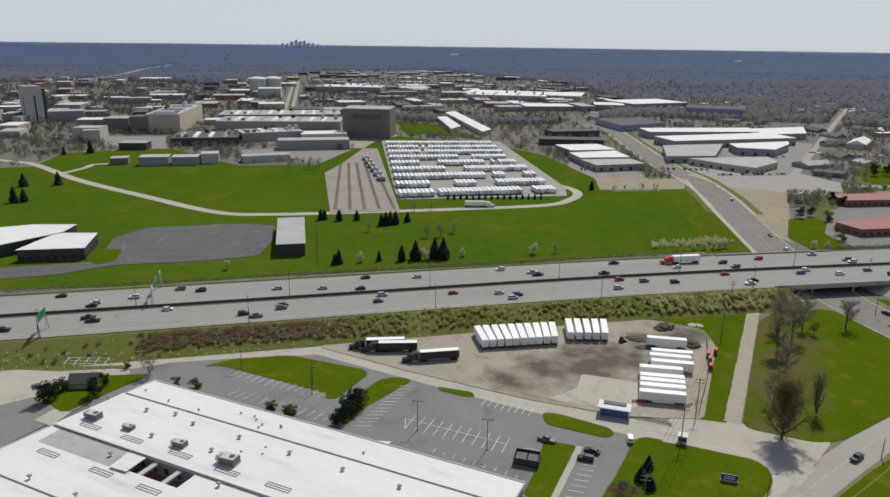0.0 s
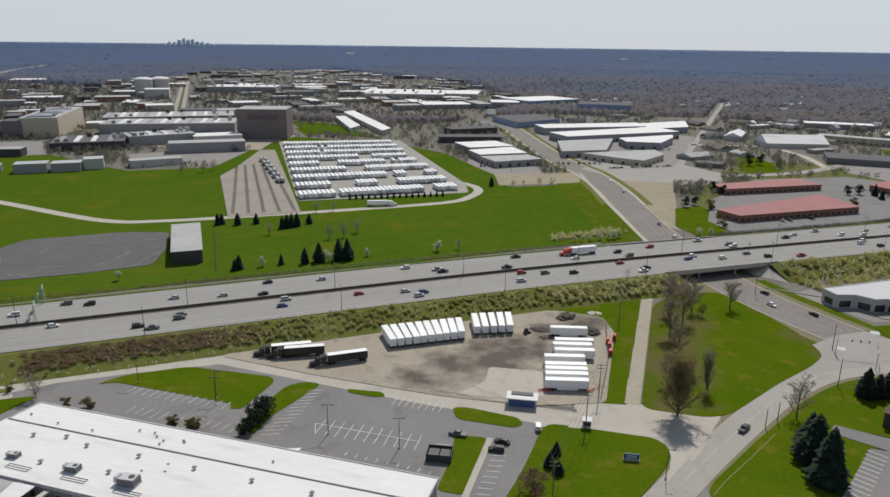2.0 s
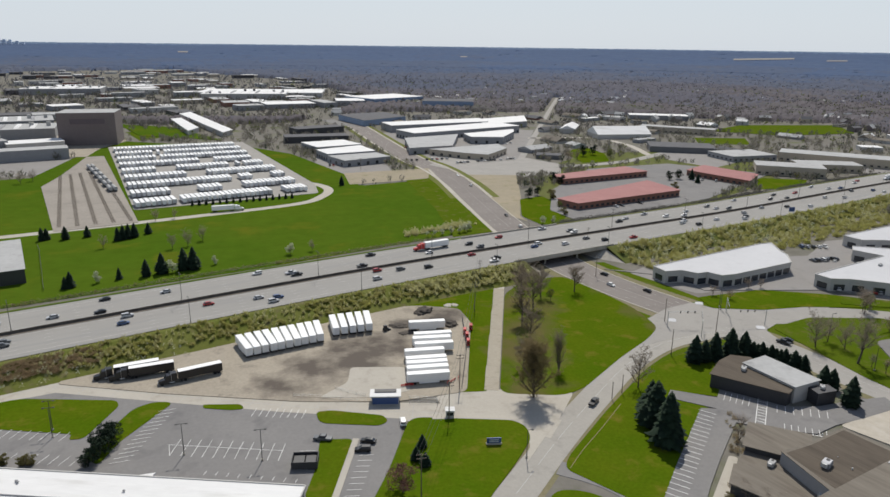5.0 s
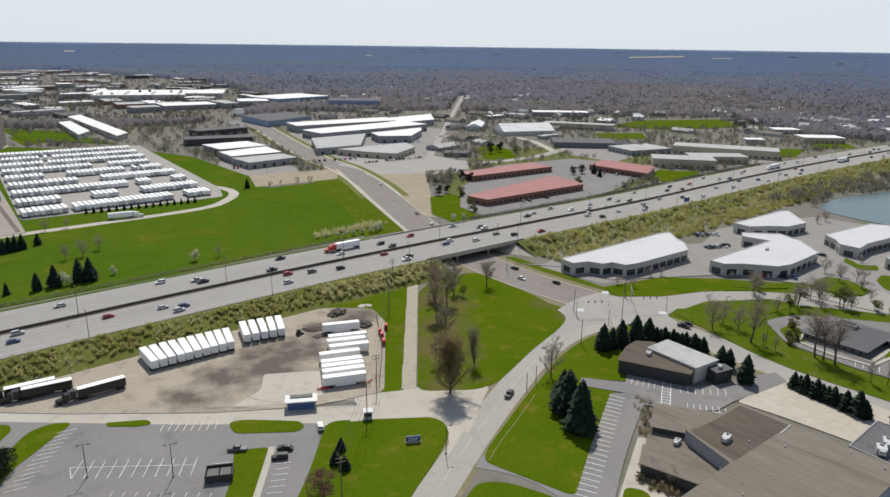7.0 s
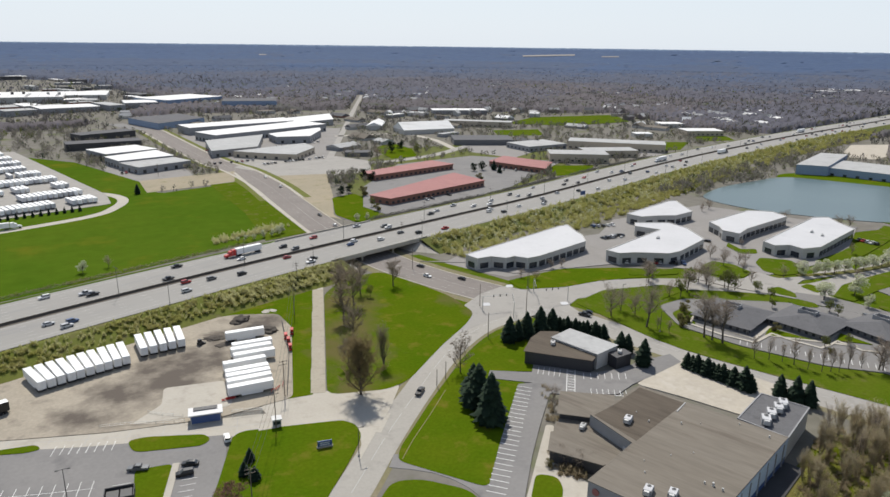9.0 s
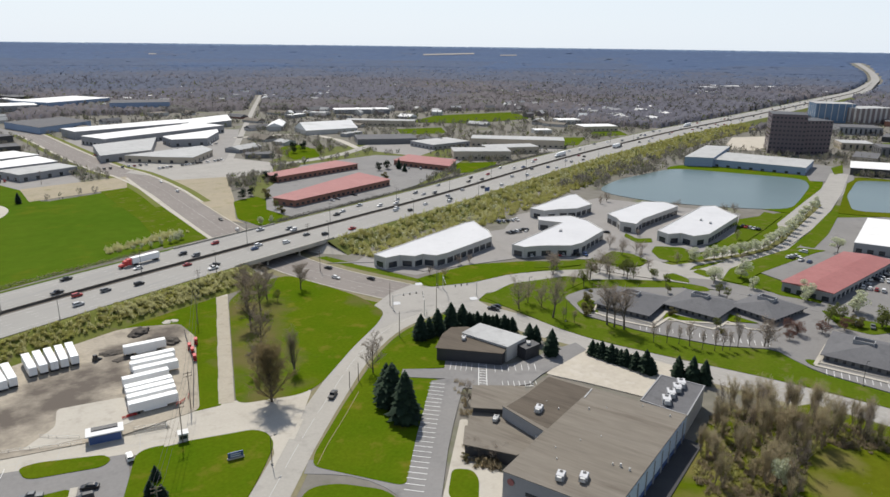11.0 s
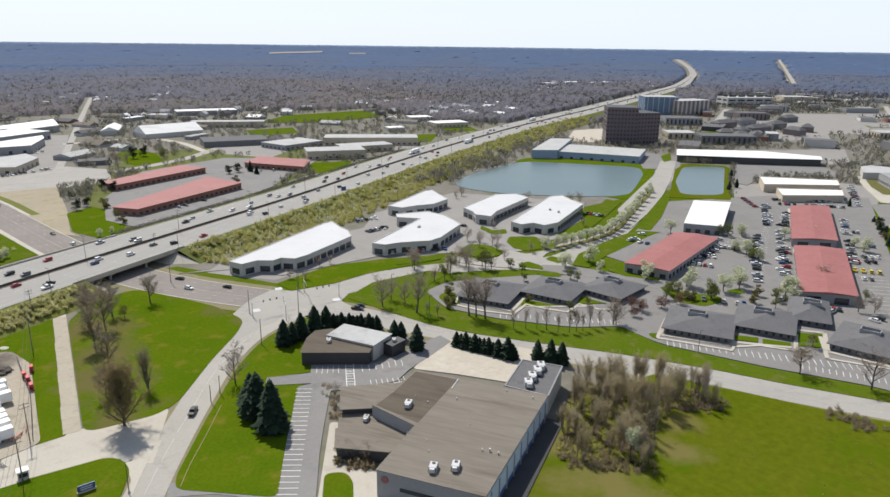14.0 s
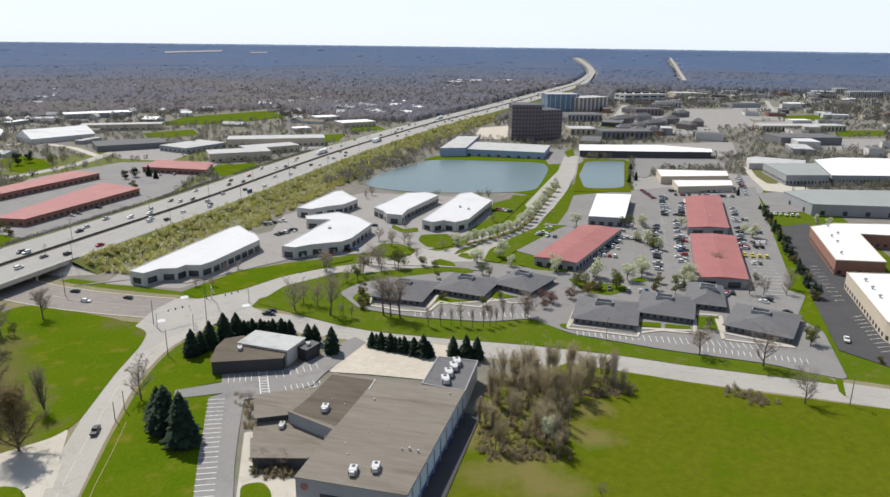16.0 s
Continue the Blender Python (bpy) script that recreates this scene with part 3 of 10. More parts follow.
# median barrier and shoulder strip
bm = bmesh.new()
for d0, d1, z0, z1 in ((0.9, 0.45, 0.0, 0.35), (0.45, 0.25, 0.35, 1.1)):
    band(bm, hwy_line(-880, 2200, d0), hwy_line(-880, 2200, d1), HW_Z + z0, HW_Z + z1)
    band(bm, hwy_line(-880, 2200, -d1), hwy_line(-880, 2200, -d0), HW_Z + z1, HW_Z + z0)
band(bm, hwy_line(-880, 2200, 0.25), hwy_line(-880, 2200, -0.25), HW_Z + 1.1)
tagged(link_mesh("median_barrier", bm, "dirt"), "dark brown-grey concrete median barrier", "barrier", kind="structure")
bm = bmesh.new()
for k in (1, -1):
    band(bm, hwy_line(-880, 2600, 1.9 if k > 0 else -0.9), hwy_line(-880, 2600, 0.9 if k > 0 else -2.2), HW_Z + 0.03)
tagged(link_mesh("median_strip", bm, "darkgravel"), "dark strip along the median barrier", "road marking", kind="structure")
bm = bmesh.new()
for k in (1, -1):
    for d in (6.9, 10.55, 14.2, 17.85):
        dashes(bm, hwy_line(-500, 1300, 0), d * k, HW_Z + 0.02, 3.0, 9.0, 0.17)
    for d in (3.3, 21.5):
        band(bm, hwy_line(-880, 2200, d * k + 0.1), hwy_line(-880, 2200, d * k - 0.1), HW_Z + 0.02)
marks = link_mesh("lane_marking", bm, "wornpaint")
tagged(marks, "white lane lines on the highway", "road marking", kind="structure")

# ---- roads ----
AVE = [(81.0, 1183.2), (88.0, 982.5), (112.0, 715.0), (128.0, 632.0), (133.5, 560.0), (133.0, 500.0), (132.3, 440.0), (132.8, 395.0), (138.0, 335.0), (145.3, 305.0), (153.5, 283.0), (163.0, 262.0), (172.0, 238.0), (180.3, 218.3), (191.2, 183.4), (207.0, 138.6), (221.6, 97.5), (235.9, 59.9), (248.4, 24.7), (257.2, -2.9), (270.0, -52.1)]
road("avenue", AVE[1:13], 22.5, 0.078, "avenueasphalt", "wide grey asphalt avenue that passes under the highway")
road("avenue_south", AVE[11:], 15.5, 0.05, "road", "pale worn four-lane avenue past a meadow")
road("branch_road", [(166.5, 234.8), (139.8, 228.7), (115.5, 213.1), (91.3, 190.0), (70.9, 168.9), (53.9, 149.8), (38.6, 133.4), (16.8, 111.0)], 10.5, 0.08, "branchroad", "pale worn two-lane road", "road")
BRANCH = spline([(166.5, 234.8), (139.8, 228.7), (115.5, 213.1), (91.3, 190.0), (70.9, 168.9), (53.9, 149.8), (38.6, 133.4)])
road("service_road", [(-229.1, 183.7), (-183.5, 197.2), (-149.3, 208.6), (-109.8, 225.6), (-81.5, 233.1), (-48.5, 221.9), (-7.2, 206.4), (21.3, 197.4), (44.1, 191.7), (61.7, 185.0), (74.1, 176.2)], 11.5, 0.10, "concrete", "pale dusty concrete service road", "road")
flat("apron", [(42.0, 203.8), (60.5, 204.6), (88.5, 197.4), (79.0, 184.0), (70.5, 174.0), (58.5, 159.5), (63.9, 170.1), (63.1, 182.1), (44.0, 187.8)], 0.12, "concrete", "pale concrete apron where two roads meet", "pavement", 3)
road("park_drive", [(185.6, 247.1), (206.4, 244.5), (235.6, 240.3), (268.2, 223.3), (298.0, 200.5), (325.7, 196.0), (382.6, 205.4), (469.6, 231.5), (579.3, 267.1), (652.2, 294.1)], 16.5, 0.07, "road", "pale drive with planted median in an office park", "road")
road("side_road_far", [(208.8, 633.7), (291.7, 825.8), (446.1, 1184.1), (567.5, 1462.6)], 7, 0.05, "road", "straight pale road into the far trees", "road")
road("cross_road_far", [(126.1, 619.7), (180.0, 621.5), (265.1, 627.5), (279.9, 628.2), (334.4, 648.4), (403.6, 697.4)], 11, 0.06, "road", "grey side road past low workshops", "road")
road("loop_road", [(285.2, 828.5), (365.5, 819.8), (383.5, 759.1), (370.5, 677.4)], 8, 0.05, "concrete", "pale loop road", "road")
road("field_path", [(-728.1, 648.5), (-508.3, 590.5), (-465.8, 576.9), (-378.1, 516.6), (-296.4, 472.3), (-219.6, 433.9), (-179.9, 435.2), (-122.0, 453.5), (-62.0, 474.2), (0.9, 499.6), (19.8, 522.9), (26.1, 547.4), (18.6, 568.7), (0.1, 586.8)], 7.5, 0.14, "concrete", "pale gravel track across the field", "path")
road("avenue_north", [(-400.8, 1048.3), (-535.3, 1438.4), (-731.4, 2004.0)], 19, 0.05, "road", "wide pale dual road into the distance", "road")
road("avenue_median", [(-400.8, 1048.3), (-535.3, 1438.4), (-731.4, 2004.0)], 5, 0.16, "litter", "planted median of a wide far road", "median")
road("strip_path", [(61.4, 203.5), (93.6, 303.3)], 4.8, 0.12, "concrete", "cracked concrete strip between lawns", "path")
road("drive_south", [(67.5, 156.9), (77.6, 148.7), (83.7, 137.5), (85.3, 123.5)], 6.5, 0.11, "asphalt", "grey curved driveway", "driveway")
road("far_motorway", [(-1243.4, 1780.9), (-1250.7, 1838.1), (-1285.2, 1992.4), (-1470.7, 2448.8), (-1545.8, 2775.3)], 18, 7, "palelot", "pale motorway in the far woods", "road")
road("far_lane", [(2274.2, 670.3), (2779.0, 836.9), (3374.1, 1043.9), (3956.1, 1256.2)], 12, 9, "road", "pale straight road in the far woods", "road")

road("field_branch", [(-412.3, 541.1), (-410.4, 570.6), (-414.2, 588.5), (-399.6, 595.0)], 6, 0.15, "concrete", "pale drive across the field", "path")
road("suburb_street", [(1018.0, 400.3), (1164.9, 447.1), (1329.6, 500.2)], 14, 0.06, "road", "pale street between apartment blocks", "road")
road("suburb_street", [(1326.0, 224.9), (1453.4, 259.8), (1662.5, 310.8)], 9, 0.06, "road", "pale street among town houses", "road")
# white edge and centre lines
bm = bmesh.new()
dashes(bm, BRANCH, 0.0, 0.12, 12, 3, 0.16)
av = spline(AVE[1:12])
avs = spline(AVE[12:])
dashes(bm, av, 0.2, 0.10, 500, 0, 0.14)
dashes(bm, avs, 0.2, 0.10, 500, 0, 0.14)
for d in (3.6, -3.6):
    dashes(bm, av, d, 0.10, 3, 9, 0.14)
    dashes(bm, av, d * 2, 0.10, 3, 9, 0.14)
    dashes(bm, avs, d, 0.10, 3, 9, 0.14)
tagged(link_mesh("road_marking", bm, "wornpaint"), "worn white lines on the local roads", "road marking", kind="structure")
# pale kerbs beside the avenue
for av, d in ((av, 11.5), (av, -11.5)):
    bm = bmesh.new()
    a, b = offset(av, d + 0.35), offset(av, d - 0.35)
    band(bm, a, b, 0.2)
    band(bm, offset(av, d + 0.4), a, -0.1, 0.2)
    band(bm, b, offset(av, d - 0.4), 0.2, -0.1)
    tagged(link_mesh("kerb", bm, "concrete"), "pale concrete kerb along the avenue", "kerb", kind="structure")
bm = bmesh.new()
seg = spline([(121.5, 625.0), (119.8, 521.5), (119.6, 435.9), (119.8, 398.3)])
band(bm, offset(seg, 1.2), offset(seg, -1.2), 0.25)
band(bm, offset(seg, 1.5), offset(seg, 1.2), -0.2, 0.25)
band(bm, offset(seg, -1.2), offset(seg, -1.5), 0.25, -0.2)
tagged(link_mesh("sidewalk", bm, "concrete"), "new pale concrete sidewalk", "pavement", kind="structure")

# grass verges and pavements beside the avenue beyond the bridge
road("avenue_far", [(53.0, 1065.7), (70.8, 1004.3), AVE[1]], 20, 0.07, "asphalt", "grey avenue running on between distant lots")
far_av = spline(AVE[1:6])
for d in (15.6, -15.6):
    bm = bmesh.new()
    band(bm, offset(far_av, d + 3.6), offset(far_av, d - 3.6), 0.16)
    tagged(link_mesh("roadside_verge", bm, "rough"), "thin green verge beside the avenue", "grass", kind="structure")
for d in (12.9, -12.9):
    bm = bmesh.new()
    a, b = offset(far_av, d + 0.9), offset(far_av, d - 0.9)
    band(bm, a, b, 0.24)
    band(bm, offset(far_av, d + 1.0), a, 0.0, 0.24)
    tagged(link_mesh("sidewalk", bm, "concrete"), "pale concrete sidewalk beside the avenue", "pavement", kind="structure")

# frayed shoulders beside the roads
for nm, l, w in (("road_shoulder", BRANCH, 13.6), ("road_shoulder", spline(AVE[7:12]), 33.0), ("road_shoulder", avs, 22.0), ("road_shoulder", spline([(-183.5, 197.2), (-149.3, 208.6), (-109.8, 225.6), (-81.5, 233.1), (-48.5, 221.9), (-7.2, 206.4), (21.3, 197.4)]), 14.5)):
    bm = bmesh.new()
    band(bm, offset(l, w / 2), offset(l, -w / 2), 0.03)
    tagged(link_mesh(nm, bm, "shoulder"), "tan dusty shoulder with thin grass", "road shoulder", kind="structure")
# ---- grass and lots ----
flat("park_ground", [(188.8, 231.1), (211.8, 250.6), (283.1, 252.0), (425.1, 257.0), (530.2, 243.8), (630.4, 117.7), (644.5, 80.5), (423.4, -1.1), (332.0, -58.8), (276.9, -52.8), (260.9, -2.7), (255.2, 16.8), (243.0, 62.0), (211.5, 141.7), (195.5, 187.4)], 0.01, "parklawn", "patchy green lawns between lots", "grass")
flat("junction_ground", [(133.4, 334.4), (160.5, 331.5), (181.7, 270.8), (243.4, 263.8), (185.3, 185.8), (118.5, 193.9), (100.3, 222.1), (123.6, 308.2)], 0.01, "parklawn", "patchy grass round a road junction", "grass")
flat("office_apron", [(165.7, 312.3), (188.2, 326.6), (239.0, 327.1), (291.4, 321.5), (248.9, 270.4), (206.6, 279.0), (183.2, 277.9), (174.5, 292.7)], 0.02, "palelot", "pale worn pavement round a white-roofed office", "pavement", 2)
flat("junction", [(143.5, 252.1), (158.5, 262.4), (174.7, 267.4), (179.6, 258.7), (191.2, 256.1), (210.4, 256.5), (236.5, 255.5), (223.9, 240.3), (196.8, 238.1), (186.9, 232.4), (185.4, 214.8), (175.9, 219.4), (170.2, 232.2), (159.6, 234.5), (143.7, 232.0), (128.1, 226.6), (126.3, 232.0), (142.0, 242.2)], 0.09, "road", "wide worn road junction with faded markings", "road", 2)
for pts in ([(106.3, 789.6), (109.6, 900.7), (257.0, 957.9), (319.7, 904.3), (230.7, 680.7), (192.0, 607.6), (155.3, 587.4), (115.4, 625.9)], [(20.4, 716.3), (82.9, 740.5), (87.9, 617.5), (62.8, 580.8), (21.0, 564.8)], [(798.8, 291.1), (906.0, 201.7), (789.1, 168.1), (718.2, 254.5)], [(1007.8, 311.1), (1075.3, 265.9), (967.6, 230.6), (915.3, 274.1)], [(1176.2, 232.1), (1274.7, 158.3), (1135.8, 131.9), (1044.7, 197.2)], [(998.1, 133.4), (1068.0, 50.9), (966.1, 39.7), (889.4, 111.3)], [(1121.9, 422.6), (1193.8, 370.7), (1096.1, 335.0), (1029.3, 386.8)], [(571.0, 203.4), (599.0, 209.3), (672.3, 148.9), (664.1, 112.9), (573.4, 102.1), (505.3, 174.3)], [(1424.5, 325.0), (1533.6, 244.0), (1401.1, 216.9), (1305.0, 291.8)]):
    flat("yard_pavement", pts, 0.02, "palelot", "pale worn lot between low buildings", "parking lot")
for pts in ([(942.2, 386.6), (984.8, 369.7), (876.1, 320.2), (840.5, 336.4)], [(1240.7, 290.3), (1285.2, 255.0), (1204.1, 238.0), (1154.3, 269.2)], [(1131.0, 116.9), (1181.6, 58.2), (1103.4, 53.2), (1052.3, 104.3)], [(50.3, 670.3), (75.9, 685.1), (81.9, 656.3), (51.4, 633.8)], [(-203.5, 943.9), (-161.6, 975.8), (-129.1, 916.9), (-170.8, 858.8)]):
    flat("side_lawn", pts, 0.02, "parklawn", "patch of green lawn between buildings", "grass")
flat("lot_pavement", [(-322.2, 705.3), (-293.5, 720.6), (-208.1, 731.9), (-205.1, 768.4), (-168.2, 749.9), (-177.8, 665.0), (-184.0, 608.1), (-205.5, 651.8), (-283.3, 624.2)], 0.02, "palelot", "pale worn lot between low buildings", "parking lot")
flat("lot_pavement", [(1319.0, 405.4), (1399.0, 318.8), (1167.7, 230.3), (1123.1, 189.7), (1012.0, 296.2)], 0.02, "palelot", "pale worn lot between low buildings", "parking lot")
flat("lot_pavement", [(-592.4, 800.5), (-497.5, 727.1), (-455.1, 682.7), (-398.0, 696.1), (-456.7, 788.5), (-514.2, 774.4)], 0.02, "palelot", "pale worn lot between low buildings", "parking lot")
flat("lot_pavement", [(1269.2, 287.9), (1294.4, 203.4), (1239.6, 185.8), (1204.7, 238.0)], 0.02, "palelot", "pale worn lot between low buildings", "parking lot")
flat("house_lawn", [(287.2, 713.0), (325.3, 745.9), (327.2, 696.0), (310.4, 646.5), (279.0, 640.2)], 0.02, "grass", "patch of green lawn among houses", "grass")
flat("house_lawn", [(1313.5, 224.4), (1373.9, 171.8), (1294.9, 136.2), (1229.9, 184.3)], 0.02, "parklawn", "patch of green lawn before town houses", "grass")
flat("house_lawn", [(400.7, 542.5), (442.8, 527.0), (405.7, 486.8), (369.8, 496.6)], 0.02, "grass", "patch of lawn between low buildings", "grass", 2)
flat("house_lawn", [(608.1, 638.5), (660.6, 613.7), (599.0, 567.8), (561.2, 584.2)], 0.02, "parklawn", "patch of lawn between low buildings", "grass", 2)
flat("house_lawn", [(500.1, 805.8), (563.6, 791.8), (533.0, 736.4), (474.1, 751.3)], 0.02, "parklawn", "patch of lawn between low buildings", "grass", 2)
flat("house_lawn", [(710.2, 652.8), (752.4, 638.4), (726.8, 601.6), (672.0, 612.4)], 0.02, "parklawn", "patch of lawn between low buildings", "grass", 2)
flat("lot_pavement", [(414.0, 743.1), (454.1, 732.5), (445.5, 626.7), (395.0, 595.4), (374.5, 649.7)], 0.02, "palelot", "pale worn lot between low buildings", "parking lot")
flat("lot_pavement", [(503.1, 639.7), (558.9, 574.3), (565.4, 535.7), (488.6, 562.6)], 0.02, "palelot", "pale worn lot between low buildings", "parking lot")
for p in ((154.0, 249.6), (186.4, 235.3), (176.7, 265.8)):
    flat("corner_island", [(p[0] - 2.2, p[1] - 1), (p[0] + 1, p[1] - 2.4), (p[0] + 2.4, p[1] + 1), (p[0] - 0.6, p[1] + 2.2)], 0.14, "paleroof", "small white concrete corner island", "pavement", 1)
flat("workshop_ground", [(210.7, 599.3), (312.8, 701.9), (459.6, 700.0), (467.8, 591.1), (397.1, 516.9), (270.3, 439.7), (177.1, 398.1), (162.9, 421.4)], 0.01, "nearground", "rough green ground round workshops", "grass")
flat("north_field", [(-339.2, 247.5), (-701.0, 540.6), (-479.2, 555.3), (-457.5, 566.2), (-485.4, 643.0), (-397.9, 695.9), (-283.0, 611.1), (-213.6, 633.0), (-205.8, 797.0), (-184.5, 855.4), (-39.4, 779.9), (32.5, 573.9), (56.3, 560.3), (104.5, 574.9), (106.5, 488.9), (108.6, 405.2), (-15.5, 353.7), (-125.9, 314.3), (-197.9, 284.0)], 0.05, "field", "broad bright green mown field", "grass")
flat("field_strip", [(-45.2, 789.8), (-1.7, 737.2), (47.1, 603.2), (52.2, 552.6), (20.4, 555.3), (-2.0, 635.3)], 0.07, "field", "green grass strip", "grass")
flat("verge", [(91.7, 599.7), (117.8, 617.4), (118.5, 402.2), (91.8, 394.5), (96.1, 468.5)], 0.08, "parklawn", "rough olive verge beside the avenue", "grass")
flat("bare_patch", [(149.3, 595.1), (193.3, 586.2), (168.8, 499.3), (148.4, 438.7), (149.1, 423.2), (142.6, 439.2), (145.3, 522.3)], 0.07, "tan", "tan bare construction earth", "bare ground", 2)
flat("cross_road_mouth", [(126.1, 650.7), (142.2, 620.5), (155.7, 581.3), (194.1, 578.9), (233.5, 582.5), (254.6, 635.7), (233.7, 678.7), (197.0, 658.7), (160.4, 698.7)], 0.06, "road", "wide dusty mouth of a side road", "road", 3)
flat("bare_bank", [(43.1, 617.4), (123.2, 631.9), (112.7, 582.0), (44.0, 565.1)], 0.09, "tan", "bare earth bank with weeds", "bare ground", 2)
flat("corner_lawn", [(164.8, 489.8), (185.3, 497.9), (189.3, 451.2), (169.8, 416.8), (154.9, 412.5), (149.5, 438.5)], 0.08, "grass", "green corner lawn", "grass", 4)
flat("triangle_lawn", [(63.6, 201.0), (93.3, 293.4), (108.4, 310.1), (129.2, 312.9), (135.3, 301.5), (144.7, 265.0), (144.4, 243.5), (134.9, 233.7), (116.1, 219.4), (92.8, 199.1), (83.9, 195.5)], 0.07, "grass", "green triangular lawn with bare trees", "grass", 5)
flat("strip_lawn", [(45.5, 206.0), (49.0, 215.0), (57.0, 236.0), (71.0, 280.0), (87.0, 309.0), (92.0, 306.6), (59.7, 203.2), (52.0, 204.0)], 0.08, "grass", "green strip of lawn beside the yard", "grass", 1)
flat("front_lawn", [(31.5, 191.4), (62.7, 183.4), (65.4, 179.4), (64.9, 172.6), (57.7, 162.7), (44.8, 147.3), (35.5, 133.0), (11.2, 143.0), (21.4, 164.7)], 0.16, "grass", "mown green lawn with a blue sign", "grass", 5)
flat("east_lawn", [(141.4, 218.2), (151.3, 214.6), (161.3, 179.5), (145.7, 179.4), (122.1, 191.2), (127.8, 176.4), (85.1, 134.0), (68.9, 156.1), (72.2, 161.5), (93.0, 182.7), (120.0, 208.0)], 0.09, "grass", "green sloping lawn with spruces", "grass", 3)
flat("south_lawn", [(63.5, 147.7), (70.8, 145.4), (80.5, 135.0), (80.3, 126.1), (61.9, 115.3), (45.6, 129.8)], 0.15, "grass", "green lawn beside a driveway", "grass", 4)
flat("park_lawn", [(191.1, 233.8), (213.9, 241.1), (245.7, 234.4), (251.2, 224.0), (230.0, 219.6), (212.2, 199.7), (211.5, 176.4), (222.3, 143.4), (233.4, 128.4), (252.8, 122.9), (238.2, 102.9), (248.9, 63.8), (264.0, 18.0), (258.5, 12.0), (247.7, 43.2), (241.5, 61.6), (236.1, 81.1), (229.4, 101.2), (220.6, 121.1), (211.0, 141.3), (201.7, 162.4), (197.5, 173.8), (194.6, 186.6), (193.5, 198.4)], 0.09, "parklawn", "green lawn between road and offices", "grass", 2)
flat("plant_lawn", [(131.1, 88.6), (185.6, 110.4), (193.2, 108.7), (173.6, 92.7), (139.7, 80.6), (122.4, 72.4), (112.7, 81.4)], 0.09, "olive", "green strip beside the plant wall", "grass", 2)
flat("bank_lawn", [(36.6, 283.8), (81.8, 300.6), (69.0, 270.1), (64.6, 246.8), (61.4, 280.9)], 0.09, "grass", "green grass at the end of a gravel yard", "grass", 2)
flat("entrance_lawn", [(91.3, 123.7), (99.8, 133.4), (104.1, 129.6), (102.7, 125.0), (94.5, 115.0)], 0.2, "grass", "small green lawn at the plant entrance", "grass", 3)
flat("entrance_walk", [(87.3, 121.2), (117.3, 153.0), (119.2, 151.4), (107.1, 137.2), (110.2, 123.6), (101.2, 109.1)], 0.16, "concrete", "tan concrete entrance walk with planting", "pavement", 2)
flat("verge_lawn", [(180.3, 272.7), (216.1, 276.6), (243.9, 265.1), (269.5, 248.3), (260.1, 243.8), (232.0, 252.6), (200.0, 252.9), (179.4, 258.9)], 0.09, "grass", "green verge before white-roofed offices", "grass", 2)
flat("meadow", [(123.5, 92.4), (163.4, 102.6), (182.3, 108.0), (218.1, 95.8), (225.6, 68.7), (233.2, 39.8), (248.7, -3.5), (265.3, -64.3), (142.3, -45.6), (69.4, 56.6)], 0.06, "olive", "olive-green rough meadow", "grass")
flat("east_drive_lawn", [(342.2, 47.7), (356.1, 42.2), (363.9, 37.1), (342.9, 30.6), (312.0, 22.5), (267.9, 12.6), (249.7, 9.2), (252.9, 11.6), (271.1, 15.9), (290.7, 21.0), (309.6, 27.7), (324.9, 37.1)], 0.08, "grass", "green verge along a hedge", "grass", 1)
flat("tank_lawn", [(604.4, 112.2), (446.5, 56.9), (355.6, 32.3), (348.2, 42.2), (436.1, 70.6), (583.5, 120.7)], 0.08, "grass", "green strip under a hedge", "grass")
flat("office_green", [(184.5, 273.6), (217.7, 273.7), (265.9, 246.3), (259.8, 244.2), (204.5, 256.4), (182.3, 258.1)], 0.10, "grass", "green verge", "grass", 2)

flat("parking_lot", [(-156.0, 196.3), (-130.2, 213.3), (-107.8, 221.0), (-80.1, 228.8), (-47.3, 216.7), (-7.0, 201.9), (29.2, 190.8), (23.1, 159.1), (-3.4, 137.7), (-115.9, 156.9)], 0.08, "asphalt", "large half-empty grey asphalt parking lot", "parking lot")
flat("west_lot", [(-210.1, 178.0), (-156.0, 196.3), (-137.5, 190.4), (-149.1, 154.3), (-162.6, 124.1)], 0.07, "asphalt", "grey asphalt lot beside the factory", "parking lot")
flat("west_pavement", [(-235.2, 191.4), (-186.4, 200.8), (-159.7, 204.5), (-142.0, 205.7), (-138.6, 202.7), (-156.8, 194.4), (-159.7, 182.7), (-166.8, 175.5), (-196.5, 155.5)], 0.12, "concrete", "wide pale concrete pavement", "pavement", 2)
flat("west_walk", [(-150.0, 169.2), (-148.7, 176.4), (-142.2, 175.4), (-142.8, 167.1)], 0.14, "concrete", "tan walk beside the factory", "pavement")
Z1 = 0.19
flat("lawn_island", [(-117.2, 211.8), (-110.6, 219.1), (-90.3, 226.5), (-59.5, 219.5), (-57.7, 215.8), (-63.5, 197.2), (-67.7, 197.2), (-67.4, 200.4), (-111.3, 214.2)], Z1, "grass", "green lawn island in the parking lot", "grass", 4)
flat("lawn_island", [(-41.2, 214.7), (-47.2, 216.2), (-52.9, 213.0), (-61.4, 188.8), (-56.2, 181.7), (-53.0, 193.3)], Z1, "grass", "green lawn island with dark shrubs", "grass", 3)
